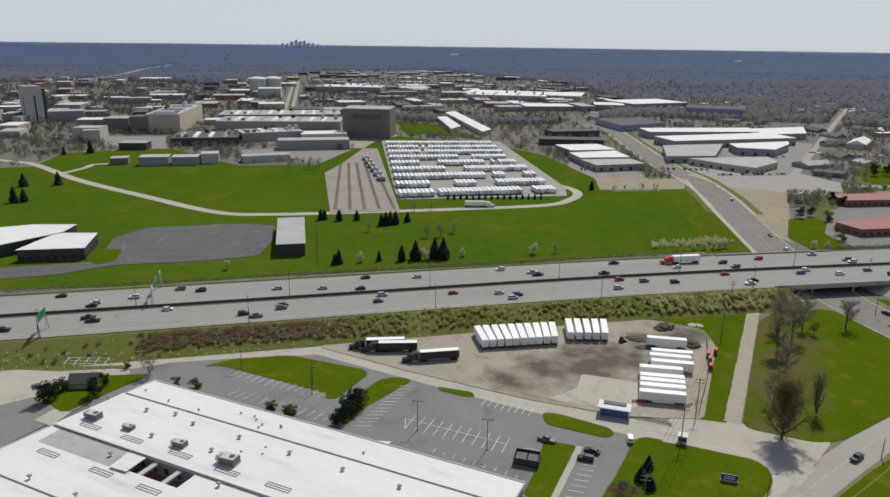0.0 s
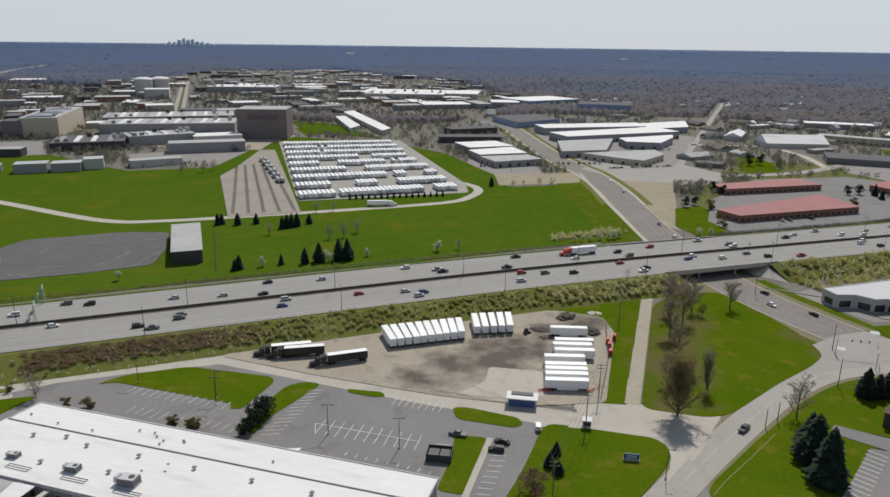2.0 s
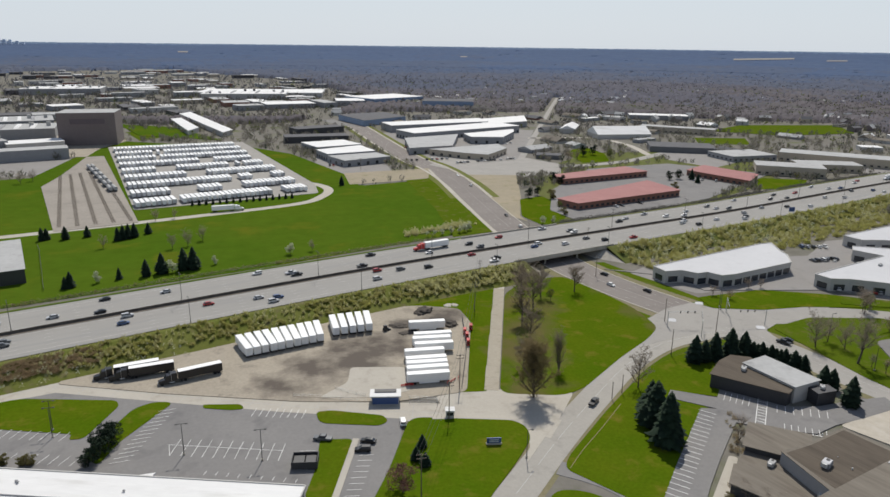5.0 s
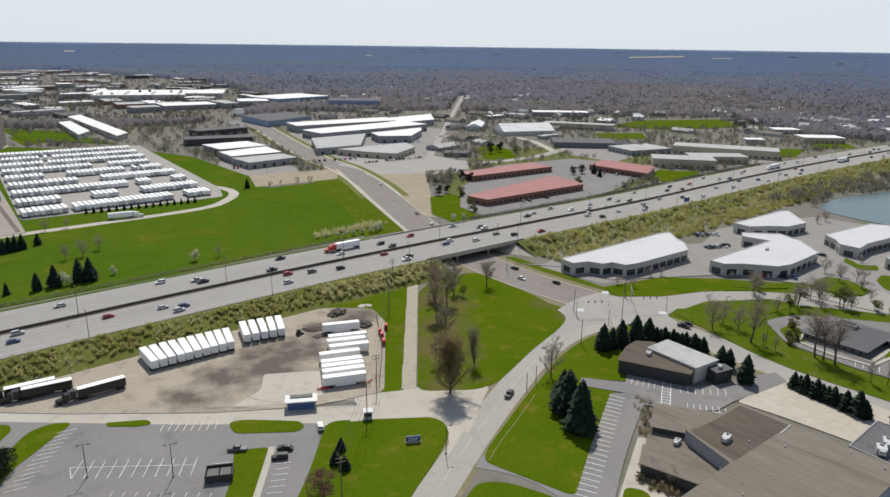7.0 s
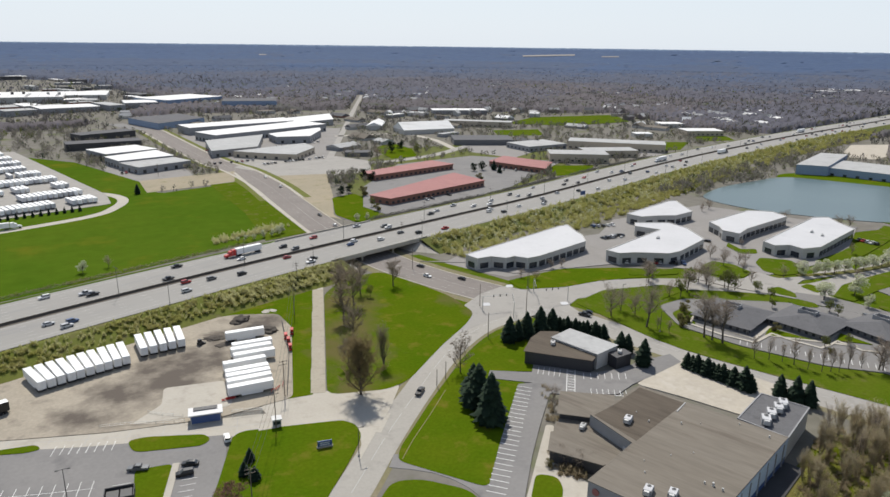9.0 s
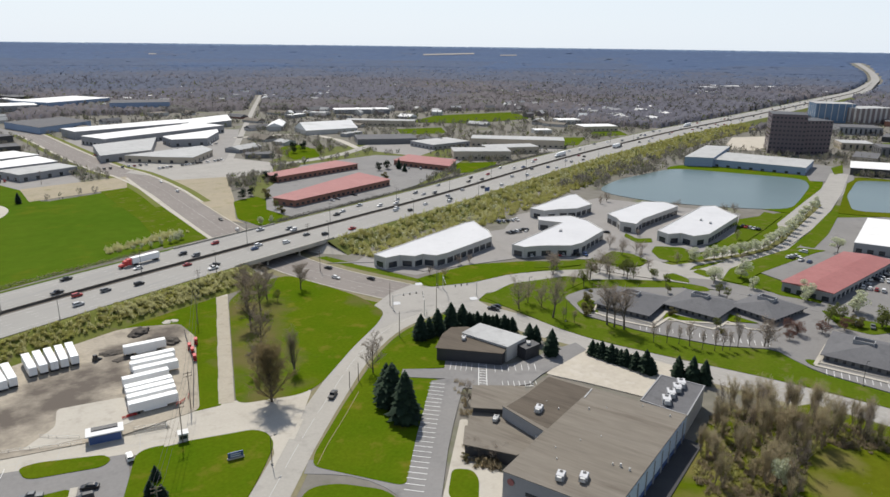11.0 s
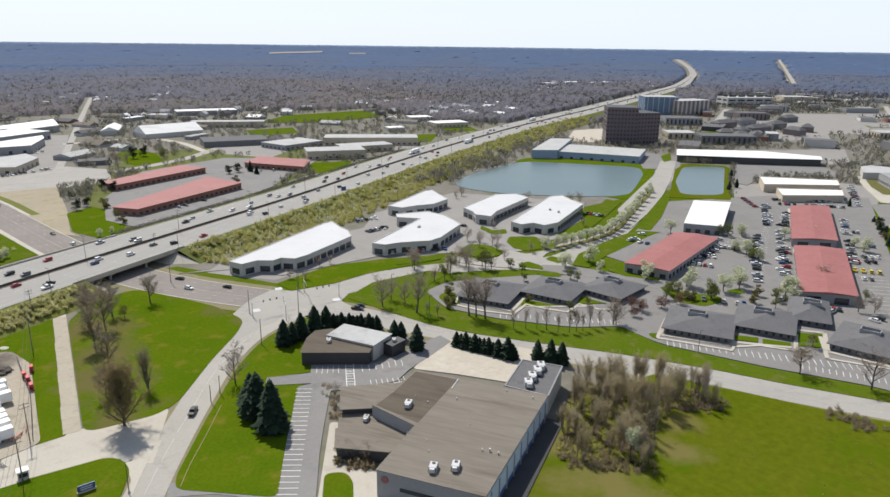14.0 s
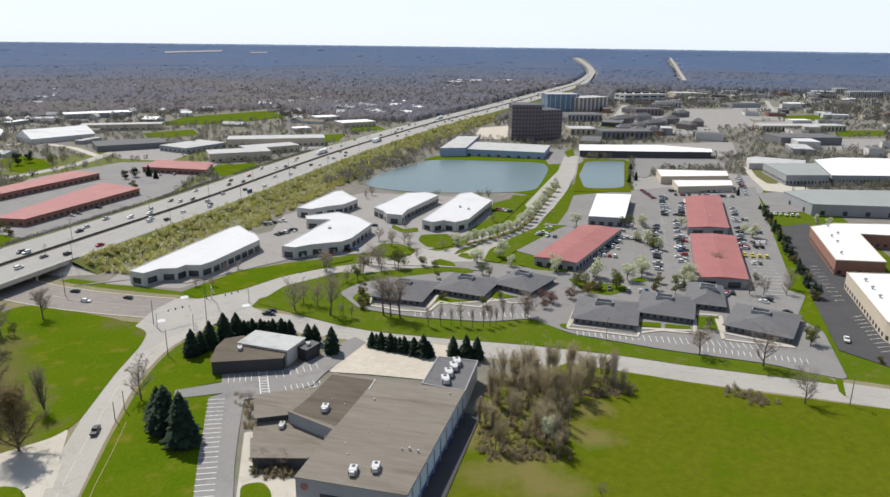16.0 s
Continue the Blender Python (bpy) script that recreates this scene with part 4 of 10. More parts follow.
flat("lawn_island", [(-32.1, 211.3), (-20.2, 209.4), (-18.8, 206.2), (-22.7, 206.0), (-31.5, 208.9)], Z1, "grass", "small planted island in the parking lot", "grass", 2)
flat("lawn_island", [(3.0, 199.9), (7.8, 200.0), (23.5, 193.8), (24.8, 190.2), (21.9, 187.9), (4.0, 192.8)], Z1, "grass", "green grass island with rounded ends", "grass", 3)
flat("lawn_island", [(3.7, 183.4), (13.2, 182.2), (11.4, 173.8), (5.7, 154.7), (-1.5, 156.6), (2.0, 169.4)], Z1, "grass", "green strip beside parking stalls", "grass", 2)
flat("walk_strip", [(13.2, 182.2), (15.0, 181.7), (6.8, 153.6), (5.0, 153.9)], 0.21, "concrete", "pale concrete footpath", "pavement")
flat("west_lawn", [(-163.1, 186.0), (-153.0, 198.1), (-131.3, 204.0), (-137.5, 190.4), (-144.3, 174.3)], 0.18, "grass", "lawn corner with evergreens", "grass", 3)
flat("roadside_strip", [(-248.3, 192.9), (-165.4, 200.3), (-143.5, 206.4), (-141.8, 209.0), (-169.4, 202.8)], 0.17, "rough", "narrow strip of rough grass", "grass", 1)

flat("trailer_yard", [(-82.3, 235.6), (-71.8, 245.6), (-26.1, 258.7), (31.8, 284.9), (50.7, 285.7), (67.9, 278.8), (69.2, 262.1), (53.1, 204.2), (28.6, 201.8), (-1.7, 207.7), (-44.2, 221.2)], 0.07, "gravel", "dusty gravel trailer yard", "yard", 3)
flat("pad", [(16.4, 229.3), (35.5, 226.1), (34.7, 208.1), (22.1, 205.8), (4.5, 209.1), (14.5, 218.0)], 0.13, "concrete", "pale concrete pad before a gatehouse", "pavement", 2)
flat("arena", [(-247.8, 361.4), (-241.3, 386.6), (-191.1, 406.5), (-166.7, 406.9), (-155.1, 373.0), (-151.1, 342.8), (-183.3, 326.4), (-217.3, 314.1), (-235.2, 295.0), (-278.5, 274.2), (-292.2, 288.9), (-229.3, 317.8)], 0.13, "newasphalt", "grey asphalt test circle", "pavement", 5)
flat("arena_green", [(-240.8, 322.8), (-241.7, 338.8), (-229.6, 341.1), (-220.4, 321.5), (-225.7, 312.5)], 0.17, "grass", "grass patch", "grass", 3)
flat("rail_yard", [(-193.5, 591.3), (-192.7, 637.6), (-198.3, 742.7), (-183.3, 746.2), (-98.0, 461.7), (-143.0, 445.9)], 0.12, "railbed", "tan ballast rail yard", "yard")
flat("storage_lot", [(-194.0, 810.0), (-55.8, 833.1), (16.3, 570.6), (17.9, 535.0), (-107.5, 496.9)], 0.12, "road", "pale dusty storage lot for trailers", "yard", 4)
flat("plant_yard", [(-375.7, 756.2), (-198.3, 742.7), (-199.4, 798.6), (-184.5, 855.4), (-211.0, 942.0), (-437.5, 883.8)], 0.10, "gravel", "pale factory yard", "yard")
flat("office_lot", [(137.6, 189.1), (147.4, 180.2), (154.3, 174.1), (162.8, 172.5), (174.5, 173.8), (189.3, 173.7), (187.9, 166.6), (171.1, 163.0), (159.6, 161.2), (150.4, 158.0), (142.0, 161.7), (134.2, 165.9), (130.2, 168.7), (114.6, 152.6), (104.2, 141.3), (88.0, 122.2), (79.0, 126.6), (101.0, 152.7), (124.4, 178.9), (129.5, 177.4), (117.3, 187.5), (121.0, 192.1), (133.6, 184.2)], 0.12, "asphalt", "grey asphalt office parking lot with a drive to the road", "parking lot")

flat("loading_yard", [(160.7, 160.9), (195.0, 169.3), (205.8, 132.9), (177.8, 126.2), (168.1, 147.4)], 0.11, "sandyard", "dusty pale loading yard", "yard", 2)
flat("park_lot", [(155.0, 319.4), (177.8, 309.8), (189.1, 280.7), (248.9, 270.4), (306.3, 221.6), (369.3, 222.7), (444.3, 263.7), (399.3, 354.2), (311.3, 347.1), (266.5, 312.8), (191.9, 298.3)], 0.06, "palelot", "grey asphalt parking of a white-roofed office park", "parking lot")
flat("clinic_lot", [(222.6, 213.8), (239.2, 215.6), (260.1, 203.4), (278.6, 190.8), (293.8, 173.7), (302.0, 147.8), (306.6, 128.7), (332.9, 89.4), (355.1, 60.0), (352.3, 36.7), (317.4, 35.0), (308.1, 23.7), (263.9, 9.9), (262.6, 16.9), (261.0, 36.7), (251.0, 69.4), (243.4, 106.1), (245.7, 117.9), (248.8, 126.2), (233.6, 140.3), (219.8, 167.4), (213.3, 192.6)], 0.08, "lotasphalt", "grey asphalt parking of single-storey clinics", "parking lot", 4)
flat("mall_lot", [(333.6, 185.7), (398.1, 197.3), (491.2, 220.5), (572.2, 171.6), (617.2, 114.9), (366.2, 45.1), (341.6, 44.7), (325.9, 147.0)], 0.06, "lotasphalt", "large grey car park with red-roofed buildings", "parking lot")
flat("east_lot", [(485.6, 71.7), (505.6, 58.0), (405.1, 23.2), (329.5, -1.0), (319.4, -57.4), (286.5, -53.9), (284.9, -1.3), (290.5, 15.9), (345.9, 32.7)], 0.06, "freshasphalt", "dark asphalt lot", "parking lot")
flat("red_lot", [(200.9, 518.3), (270.3, 606.8), (361.6, 624.2), (426.9, 556.6), (309.7, 469.1), (183.2, 411.9), (175.0, 452.4)], 0.06, "asphalt", "grey lot round red-roofed workshops", "parking lot")
flat("pond", [(417.0, 373.9), (468.1, 396.7), (563.2, 408.5), (616.0, 310.1), (586.8, 289.4), (526.3, 265.5), (486.9, 251.6), (457.1, 277.3), (422.5, 325.8)], 0.09, "water", "still blue-grey pond", "pond", 22)
flat("pond_bank", [(565.1, 420.4), (617.2, 405.3), (634.7, 302.5), (568.4, 270.5), (487.7, 240.5), (474.3, 247.0), (469.7, 285.3), (528.9, 383.1)], 0.05, "grass", "green mown pond bank", "grass", 20)
flat("pond_east", [(649.6, 280.6), (677.9, 251.4), (543.9, 199.8), (521.4, 224.6), (572.7, 252.9)], 0.12, "water", "small still pond", "pond", 12)
flat("pond_east_bank", [(505.2, 227.0), (652.0, 289.0), (667.7, 286.7), (685.0, 254.1), (674.2, 245.2), (529.9, 188.7)], 0.08, "olive", "brown-green bank of a small pond", "grass", 3)
flat("drive_court", [(265.6, 241.5), (267.6, 230.5), (271.8, 218.5), (280.6, 203.7), (286.5, 192.7), (292.1, 176.0), (304.4, 178.7), (304.7, 186.6), (305.8, 205.8), (314.7, 208.7), (332.7, 206.1), (352.6, 204.5), (360.2, 216.3), (335.8, 214.0), (319.0, 212.4), (305.0, 215.9), (304.2, 228.0), (288.5, 223.2), (278.5, 227.8), (275.1, 240.9)], 0.07, "road", "wide pale junction of park drives", "road", 2)
flat("mall_edge", [(312.1, 140.4), (326.2, 101.2), (348.7, 56.0), (366.2, 59.6), (343.9, 107.3), (335.2, 144.7), (322.4, 145.3)], 0.06, "lotasphalt", "grey edge of a car park", "parking lot", 1)
flat("mall_road", [(294.6, 198.2), (303.8, 186.1), (307.8, 171.0), (310.0, 155.4), (313.7, 141.2), (320.0, 125.4), (324.4, 112.2), (327.8, 101.8), (337.2, 82.4), (349.6, 56.2), (340.1, 54.3), (327.9, 79.8), (318.7, 98.7), (314.5, 108.4), (309.3, 120.9), (301.4, 139.9), (300.9, 150.7), (296.2, 164.4), (289.8, 179.0), (285.8, 192.1)], 0.07, "lotasphalt", "grey drive between clinics and a car park", "road", 1)
for a in ([(304.1, 202.7), (302.7, 192.6), (311.6, 194.6), (311.4, 203.8)],
          [(305.9, 186.7), (307.6, 177.8), (317.8, 179.5), (332.2, 182.0), (363.9, 183.5), (393.2, 184.7), (403.1, 183.5), (395.4, 195.9), (379.6, 197.7), (353.5, 197.1), (325.2, 194.9)],
          [(350.0, 227.3), (353.1, 218.9), (364.9, 219.2), (385.0, 221.5), (418.5, 230.7), (464.4, 244.7), (464.4, 258.0), (422.0, 243.2), (375.8, 231.0)],
          [(399.9, 197.3), (401.7, 190.1), (441.2, 201.6), (501.7, 224.4), (504.2, 235.4), (452.0, 216.6)],
          [(316.8, 238.8), (308.9, 227.5), (310.1, 218.4), (320.7, 215.9), (334.4, 224.0), (338.1, 234.0), (327.0, 244.3)],
          [(285.1, 247.5), (279.0, 239.4), (281.8, 230.5), (291.6, 224.4), (301.0, 228.4), (303.5, 242.3), (298.1, 251.3)],
          [(285.4, 207.1), (284.4, 200.2), (287.9, 192.5), (293.0, 197.0), (294.2, 207.1)],
          [(280.1, 191.8), (279.1, 184.1), (285.9, 179.6), (289.5, 184.0), (286.5, 192.7)],
          [(310.8, 168.6), (308.2, 157.7), (315.4, 142.0), (325.4, 142.8), (330.9, 152.0), (325.9, 165.4), (320.3, 171.1)],
          [(240.0, 252.7), (251.1, 247.5), (264.5, 242.9), (270.3, 249.0), (259.1, 255.2), (246.8, 259.7)],
          [(328.6, 268.6), (323.8, 254.9), (332.5, 250.1), (339.5, 256.8), (331.2, 260.7), (335.7, 273.4)],
          [(221.1, 204.4), (215.6, 194.0), (219.2, 189.2), (229.5, 199.4), (230.4, 207.1)],
          [(305.5, 137.3), (292.1, 122.2), (295.0, 110.7), (308.2, 106.1), (312.5, 111.1), (307.6, 123.1)],
          [(322.4, 112.0), (321.1, 106.6), (325.6, 103.3), (330.4, 108.5)],
          [(249.3, 115.0), (246.2, 111.2), (246.8, 107.4), (252.2, 111.2)]):
    flat("park_green", a, 0.12, "parklawn", "green lawn along a planted drive", "grass", 2)
for a in ([(530.0, 148.1), (445.3, 119.3), (446.2, 118.1), (531.1, 146.7)], [(420.7, 111.3), (364.5, 92.7), (365.4, 91.5), (421.6, 110.2)]):
    flat("mall_walk", a, 0.16, "concrete", "pale walk beside a red-roofed block", "pavement")
flat("park_drive_end", [(438.5, 233.9), (518.4, 258.8), (581.9, 278.0), (628.1, 296.3), (666.1, 312.1), (676.0, 300.0), (584.0, 261.4), (508.6, 233.5), (441.4, 212.7), (399.9, 202.3)], 0.07, "road", "pale drive between two ponds", "road", 3)
flat("lot_pavement", [(665.2, 337.3), (705.7, 353.3), (706.9, 312.0), (651.6, 283.9), (629.5, 278.8), (610.4, 302.2)], 0.06, "lotasphalt", "grey lot behind a pond warehouse", "parking lot", 2)
flat("lot_pavement", [(716.7, 254.5), (751.3, 182.3), (703.2, 153.3), (650.7, 208.6), (599.4, 201.2), (602.4, 214.3)], 0.06, "lotasphalt", "grey lot before a long white-roofed building", "parking lot", 2)
flat("lot_pavement", [(589.6, 107.8), (609.7, 91.9), (560.6, 65.5), (543.4, 63.0), (523.2, 86.7), (561.7, 97.7)], 0.06, "lotasphalt", "grey lot beside a long warehouse", "parking lot", 2)
flat("sand_lot", [(756.2, 478.8), (823.2, 514.0), (873.9, 497.4), (774.3, 440.2), (738.2, 432.9), (724.7, 448.9)], 0.06, "sandyard", "pale sandy lot beside an office tower", "yard", 3)
flat("garden_path", [(716.1, 147.2), (725.2, 136.0), (723.9, 127.7), (669.0, 114.2), (639.2, 95.4), (644.7, 73.6), (632.3, 71.8), (608.1, 88.4), (603.5, 104.0), (664.0, 128.9)], 0.06, "concrete", "pale curving path before an office complex", "pavement", 4)
flat("office_garden", [(704.3, 136.6), (714.4, 127.8), (662.5, 105.7), (644.2, 101.5), (638.2, 109.1), (667.8, 124.1)], 0.06, "litter", "planted brown and green garden bed", "grass", 4)
flat("side_verge", [(695.3, 326.1), (725.5, 329.4), (676.5, 305.3), (661.4, 306.0)], 0.06, "parklawn", "patch of green beside a drive", "grass", 2)
flat("far_field", [(559.4, 868.9), (650.9, 928.5), (798.9, 911.2), (751.8, 818.1), (628.0, 810.6)], 0.1, "parklawn", "bright green playing field", "grass", 10)
# strips raised over the canopy so that the camera sees them as clearings
for a, b, w in (((2260.2, 3355.7), (2584.9, 3309.4), 230), ((2203.3, 2708.6), (2316.4, 2701.8), 110), ((2634.1, 3134.4), (2719.5, 3093.0), 160), ((-569.5, 4057.2), (-521.4, 4069.1), 200), ((912.5, 3817.2), (948.6, 3814.0), 160)):
    a, b = Vector(a), Vector(b)
    bm = bmesh.new()
    band(bm, [a + a.normalized() * w * 0.5, b + b.normalized() * w * 0.5], [a, b], 9.6)
    tagged(link_mesh("far_clearing", bm, "palelot"), "pale far clearing in the woods", "clearing", kind="structure")
flat("far_meadow", [(-231.6, 1034.1), (-156.1, 991.8), (-77.6, 848.7), (-179.8, 904.1)], 0.1, "field", "green field beside a factory", "grass", 6)
for a in ([(218.6, 192.3), (221.4, 178.2), (227.1, 166.2), (235.0, 168.0), (241.0, 169.4), (241.9, 162.3), (245.9, 151.1), (252.5, 151.6), (258.0, 152.6), (258.3, 142.7), (264.9, 136.2)],
          [(218.6, 192.3), (229.4, 198.3)],
          [(247.2, 109.9), (251.8, 96.7), (256.0, 83.4), (264.1, 85.1)],
          [(247.8, 109.9), (269.9, 116.6)],
          [(260.6, 83.8), (268.2, 77.5), (272.9, 65.4)],
          [(273.5, 65.6), (290.2, 70.6)],
          [(294.4, 62.7), (273.9, 54.6)],
          [(273.9, 54.6), (278.0, 41.7), (282.5, 30.2)]):
    bm = bmesh.new()
    l = [Vector(p) for p in a]
    band(bm, offset(l, 0.75), offset(l, -0.75), 0.62)
    band(bm, offset(l, 0.8), offset(l, 0.75), 0.2, 0.62)
    band(bm, offset(l, -0.75), offset(l, -0.8), 0.62, 0.2)
    tagged(link_mesh("clinic_walk", bm, "concrete"), "pale concrete walk along a clinic front", "pavement", kind="structure")
bm = bmesh.new()
seg = spline([(100.2, 186.5), (87.8, 173.8), (77.4, 163.7), (70.4, 155.9)])
band(bm, offset(seg, 0.14), offset(seg, -0.14), 0.24)
tagged(link_mesh("lawn_edge", bm, "dry"), "thin worn yellow line across a lawn", "path", kind="structure")


# ---- buildings ----
SHARED = {}
def shared_box(key, sx, sy, sz, material, bevel=0.0, frame_w=0.0):
    """A box mesh that many parts use."""
    k = (key, round(sx, 2), round(sy, 2), round(sz, 2), material)
    if k not in SHARED:
        bm = bmesh.new()
        box(bm, 0, 0, 0, sx, sy, sz, bevel=bevel)
        me = bpy.data.meshes.new(key)
        bm.to_mesh(me)
        bm.free()
        me.materials.append(M[material])
        SHARED[k] = me
    return SHARED[k]

def ccw(pts):
    pts = [tuple(p) for p in pts]
    return pts if area2(pts) > 0 else pts[::-1]

def facing(a, b):
    """Whether the wall from a to b (outside to its right) is turned towards the middle of the place."""
    n = Vector((b[1] - a[1], a[0] - b[0]))
    return n.dot(Vector((-(a[0] + b[0]) / 2, -(a[1] + b[1]) / 2))) > 0

def windows(parent, pts, h, w=2.0, wh=1.5, sill=1.0, gap=4.0, rows=1, storey=3.4, wname="window", material="glass", only=None, minlen=8):
    k = 0
    for i, (a, b) in enumerate(zip(pts, pts[1:] + pts[:1])):
        L = math.hypot(b[0] - a[0], b[1] - a[1])
        if L < minlen or not facing(a, b) or (only is not None and i not in only):
            continue
        n = max(1, int((L - 1.5) / gap))
        ang = math.atan2(b[1] - a[1], b[0] - a[0])
        for r in range(rows):
            for j in range(n):
                t = (j + 0.5) / n
                x, y = a[0] + (b[0] - a[0]) * t, a[1] + (b[1] - a[1]) * t
                m = Matrix.Translation((x, y, sill + r * storey)) @ Matrix.Rotation(ang, 4, 'Z')
                part_of(wname, shared_box(wname, w, 0.16, wh, material), parent, m)
                k += 1

def building(name, pts, h, wall, roof, label, category="building", over=0.15, parapet=0.0, trim="palewall", z0=-0.3, group="", **win):
    pts = ccw(pts)
    OUTLINES.append(pts)
    bm = bmesh.new()
    prism(bm, pts, z0, h - 0.02)
    if "distant" in group:
        ob = tagged(link_mesh(name, bm, wall), label, category, group)
    else:
        ob = thing(name, label, category, group)
        part("wall", bm, wall, ob)
    c = (sum(p[0] for p in pts) / len(pts), sum(p[1] for p in pts) / len(pts))
    def grow(d):
        out = []
        n = len(pts)
        for i in range(n):
            p, q, s = Vector(pts[i]), Vector(pts[i - 1]), Vector(pts[(i + 1) % n])
            u, v = (p - q).normalized(), (s - p).normalized()
            m = Vector((u.y + v.y, -u.x - v.x))
            k = max(0.35, 1 + u.dot(v))
            out.append(tuple(p + m * (d / k)))
        return out
    bm = bmesh.new()
    prism(bm, grow(over), h - 0.02, h + 0.18, bottom=True)
    part("roof", bm, roof, ob)
    if parapet:
        bm = bmesh.new()
        o, i = grow(over + 0.05), grow(over - 0.35)
        n = len(pts)
        z1, z2 = h + 0.05, h + parapet
        vo = [[bm.verts.new((*p, z)) for p in o] for z in (z1, z2)]
        vi = [[bm.verts.new((*p, z)) for p in i] for z in (z1, z2)]
        for a in range(n):
            b = (a + 1) % n
            bm.faces.new((vo[0][a], vo[0][b], vo[1][b], vo[1][a]))
            bm.faces.new((vo[1][a], vo[1][b], vi[1][b], vi[1][a]))
            bm.faces.new((vi[1][a], vi[1][b], vi[0][b], vi[0][a]))
        part("parapet", bm, trim, ob)
    if win:
        windows(ob, pts, h, **win)
    return ob

def front(b, depth, shift=0.0):
    """Outline of a block whose front runs between two places, and which reaches back by depth."""
    x0, y0, x1, y1 = b[:4]
    u = Vector((x1 - x0, y1 - y0)).normalized()
    n = Vector((-u.y, u.x))
    if n.dot(Vector((x0 + x1, y0 + y1))) < 0:
        n = -n
    return [(x0, y0), (x1, y1), (x1 + n.x * depth, y1 + n.y * depth), (x0 + n.x * depth, y0 + n.y * depth)]

def block(name, b, depth, wall, roof, label, category="building", h=None, **k):
    return building(name, front(b, depth), h or max(3.0, b[4]), wall, roof, label, category, **k)

def gable(name, pts, eave, ridge, wall, roof, label, category="building", hip=0.0, over=0.5, group="", **win):
    """A block with a pitched roof over four corners; its ridge follows the longer side."""
    pts = ccw(pts)
    P = [Vector(p) for p in pts]
    if (P[1] - P[0]).length < (P[2] - P[1]).length:
        P = P[1:] + P[:1]
    ob = thing(name, label, category, group)
    bm = bmesh.new()
    lo = [bm.verts.new((p.x, p.y, -0.3)) for p in P]
    hi = [bm.verts.new((p.x, p.y, eave)) for p in P]
    mid = [(P[1] + P[2]) / 2, (P[3] + P[0]) / 2]
    ax = (mid[0] - mid[1]).normalized()
    half = (P[2] - P[1]).length / 2
    r = [bm.verts.new((m.x, m.y, ridge if not hip else eave)) for m in mid]
    for i in range(4):
        j = (i + 1) % 4
        bm.faces.new((lo[i], lo[j], hi[j], hi[i]))
    bm.faces.new((hi[1], hi[2], r[0]))
    bm.faces.new((hi[3], hi[0], r[1]))
    part("wall", bm, wall, ob)
    c = sum((p for p in P), Vector((0, 0))) / 4
    drop = over * (ridge - eave) / half
    E = []
    side = (P[1] - P[2]).normalized()
    for p, sx, sy in ((P[0], -1, 1), (P[1], 1, 1), (P[2], 1, -1), (P[3], -1, -1)):
        E.append(p + ax * (sx * over) + side * (sy * over))
    rp = [mid[1] - ax * (over - hip * half), mid[0] + ax * (over - hip * half)]
    bm = bmesh.new()
    e = [bm.verts.new((p.x, p.y, eave - drop + 0.05)) for p in E]
    e2 = [bm.verts.new((p.x, p.y, eave - drop - 0.18)) for p in E]
    rr = [bm.verts.new((p.x, p.y, ridge + 0.1)) for p in rp]
    bm.faces.new((e[0], e[1], rr[1], rr[0]))
    bm.faces.new((e[2], e[3], rr[0], rr[1]))
    bm.faces.new((e[1], e[2], rr[1]))
    bm.faces.new((e[3], e[0], rr[0]))
    for i in range(4):
        j = (i + 1) % 4
        bm.faces.new((e2[i], e2[j], e[j], e[i]))
    bm.faces.new(e2[::-1])
    part("roof", bm, roof, ob)
    if win:
        windows(ob, [tuple(p) for p in P], eave, **win)
    return ob

def hvac(x, y, z, rz=0.3, s=1.0, label="grey rooftop air-conditioning unit on a flat roof"):
    ob = thing("rooftop_unit", label, "air conditioner", "rooftop units", m=pose(x, y, z, 0, 0, math.degrees(rz)))
    bm = bmesh.new()
    box(bm, 0, 0, 0.25 * s, 3.0 * s, 2.1 * s, 1.15 * s, bevel=0.05)
    part("casing", bm, "slatewall" if "weathered" in label else "greywall" if "white" in label else "metal", ob)
    bm = bmesh.new()
    box(bm, 0, 0, 1.4 * s, 2.7 * s, 1.9 * s, 0.1 * s, bevel=0.02)
    part("lid", bm, "paleroof" if "white" in label else "greyroof", ob)
    bm = bmesh.new()
    box(bm, 0, 0, 0, 3.2 * s, 2.1 * s, 0.27 * s)
    part("curb", bm, "greywall", ob)
    bm = bmesh.new()
    rod(bm, (0.6 * s, 0, 1.48 * s), (0.6 * s, 0, 1.58 * s), 0.5 * s, 0.5 * s, 12)
    part("fan_cowl", bm, "darkmetal", ob)
    bm = bmesh.new()
    box(bm, -1.9 * s, 0, 0.5 * s, 0.9 * s, 1.5 * s, 1.0 * s, taper=0.8)
    part("intake_hood", bm, "metal", ob)
    return ob

# white-roofed factory in the foreground
FA, FB, FC = Vector((-119.7, 186.2)), Vector((-0.9, 150.9)), Vector((-138.2, 144.1))
fu = (FB - FA).normalized()
fv = Vector((fu.y, -fu.x))
if fv.dot(FC - FA) < 0:
    fv = -fv
FLEN = (FB - FA).length
def fac(u, v):
    p = FA + fu * u + fv * v
    return (p.x, p.y)
def fac_uv(p):
    d = Vector(p) - FA
    return d.dot(fu), d.dot(fv)
V1 = fac_uv((-70.0, 160.3))[1]
V2 = fac_uv((-86.7, 142.5))[1]
V3 = fac_uv((-121.2, 129.9))[1]
VE = V3 + 45
SK = fac_uv(FC)[0] / fac_uv(FC)[1]
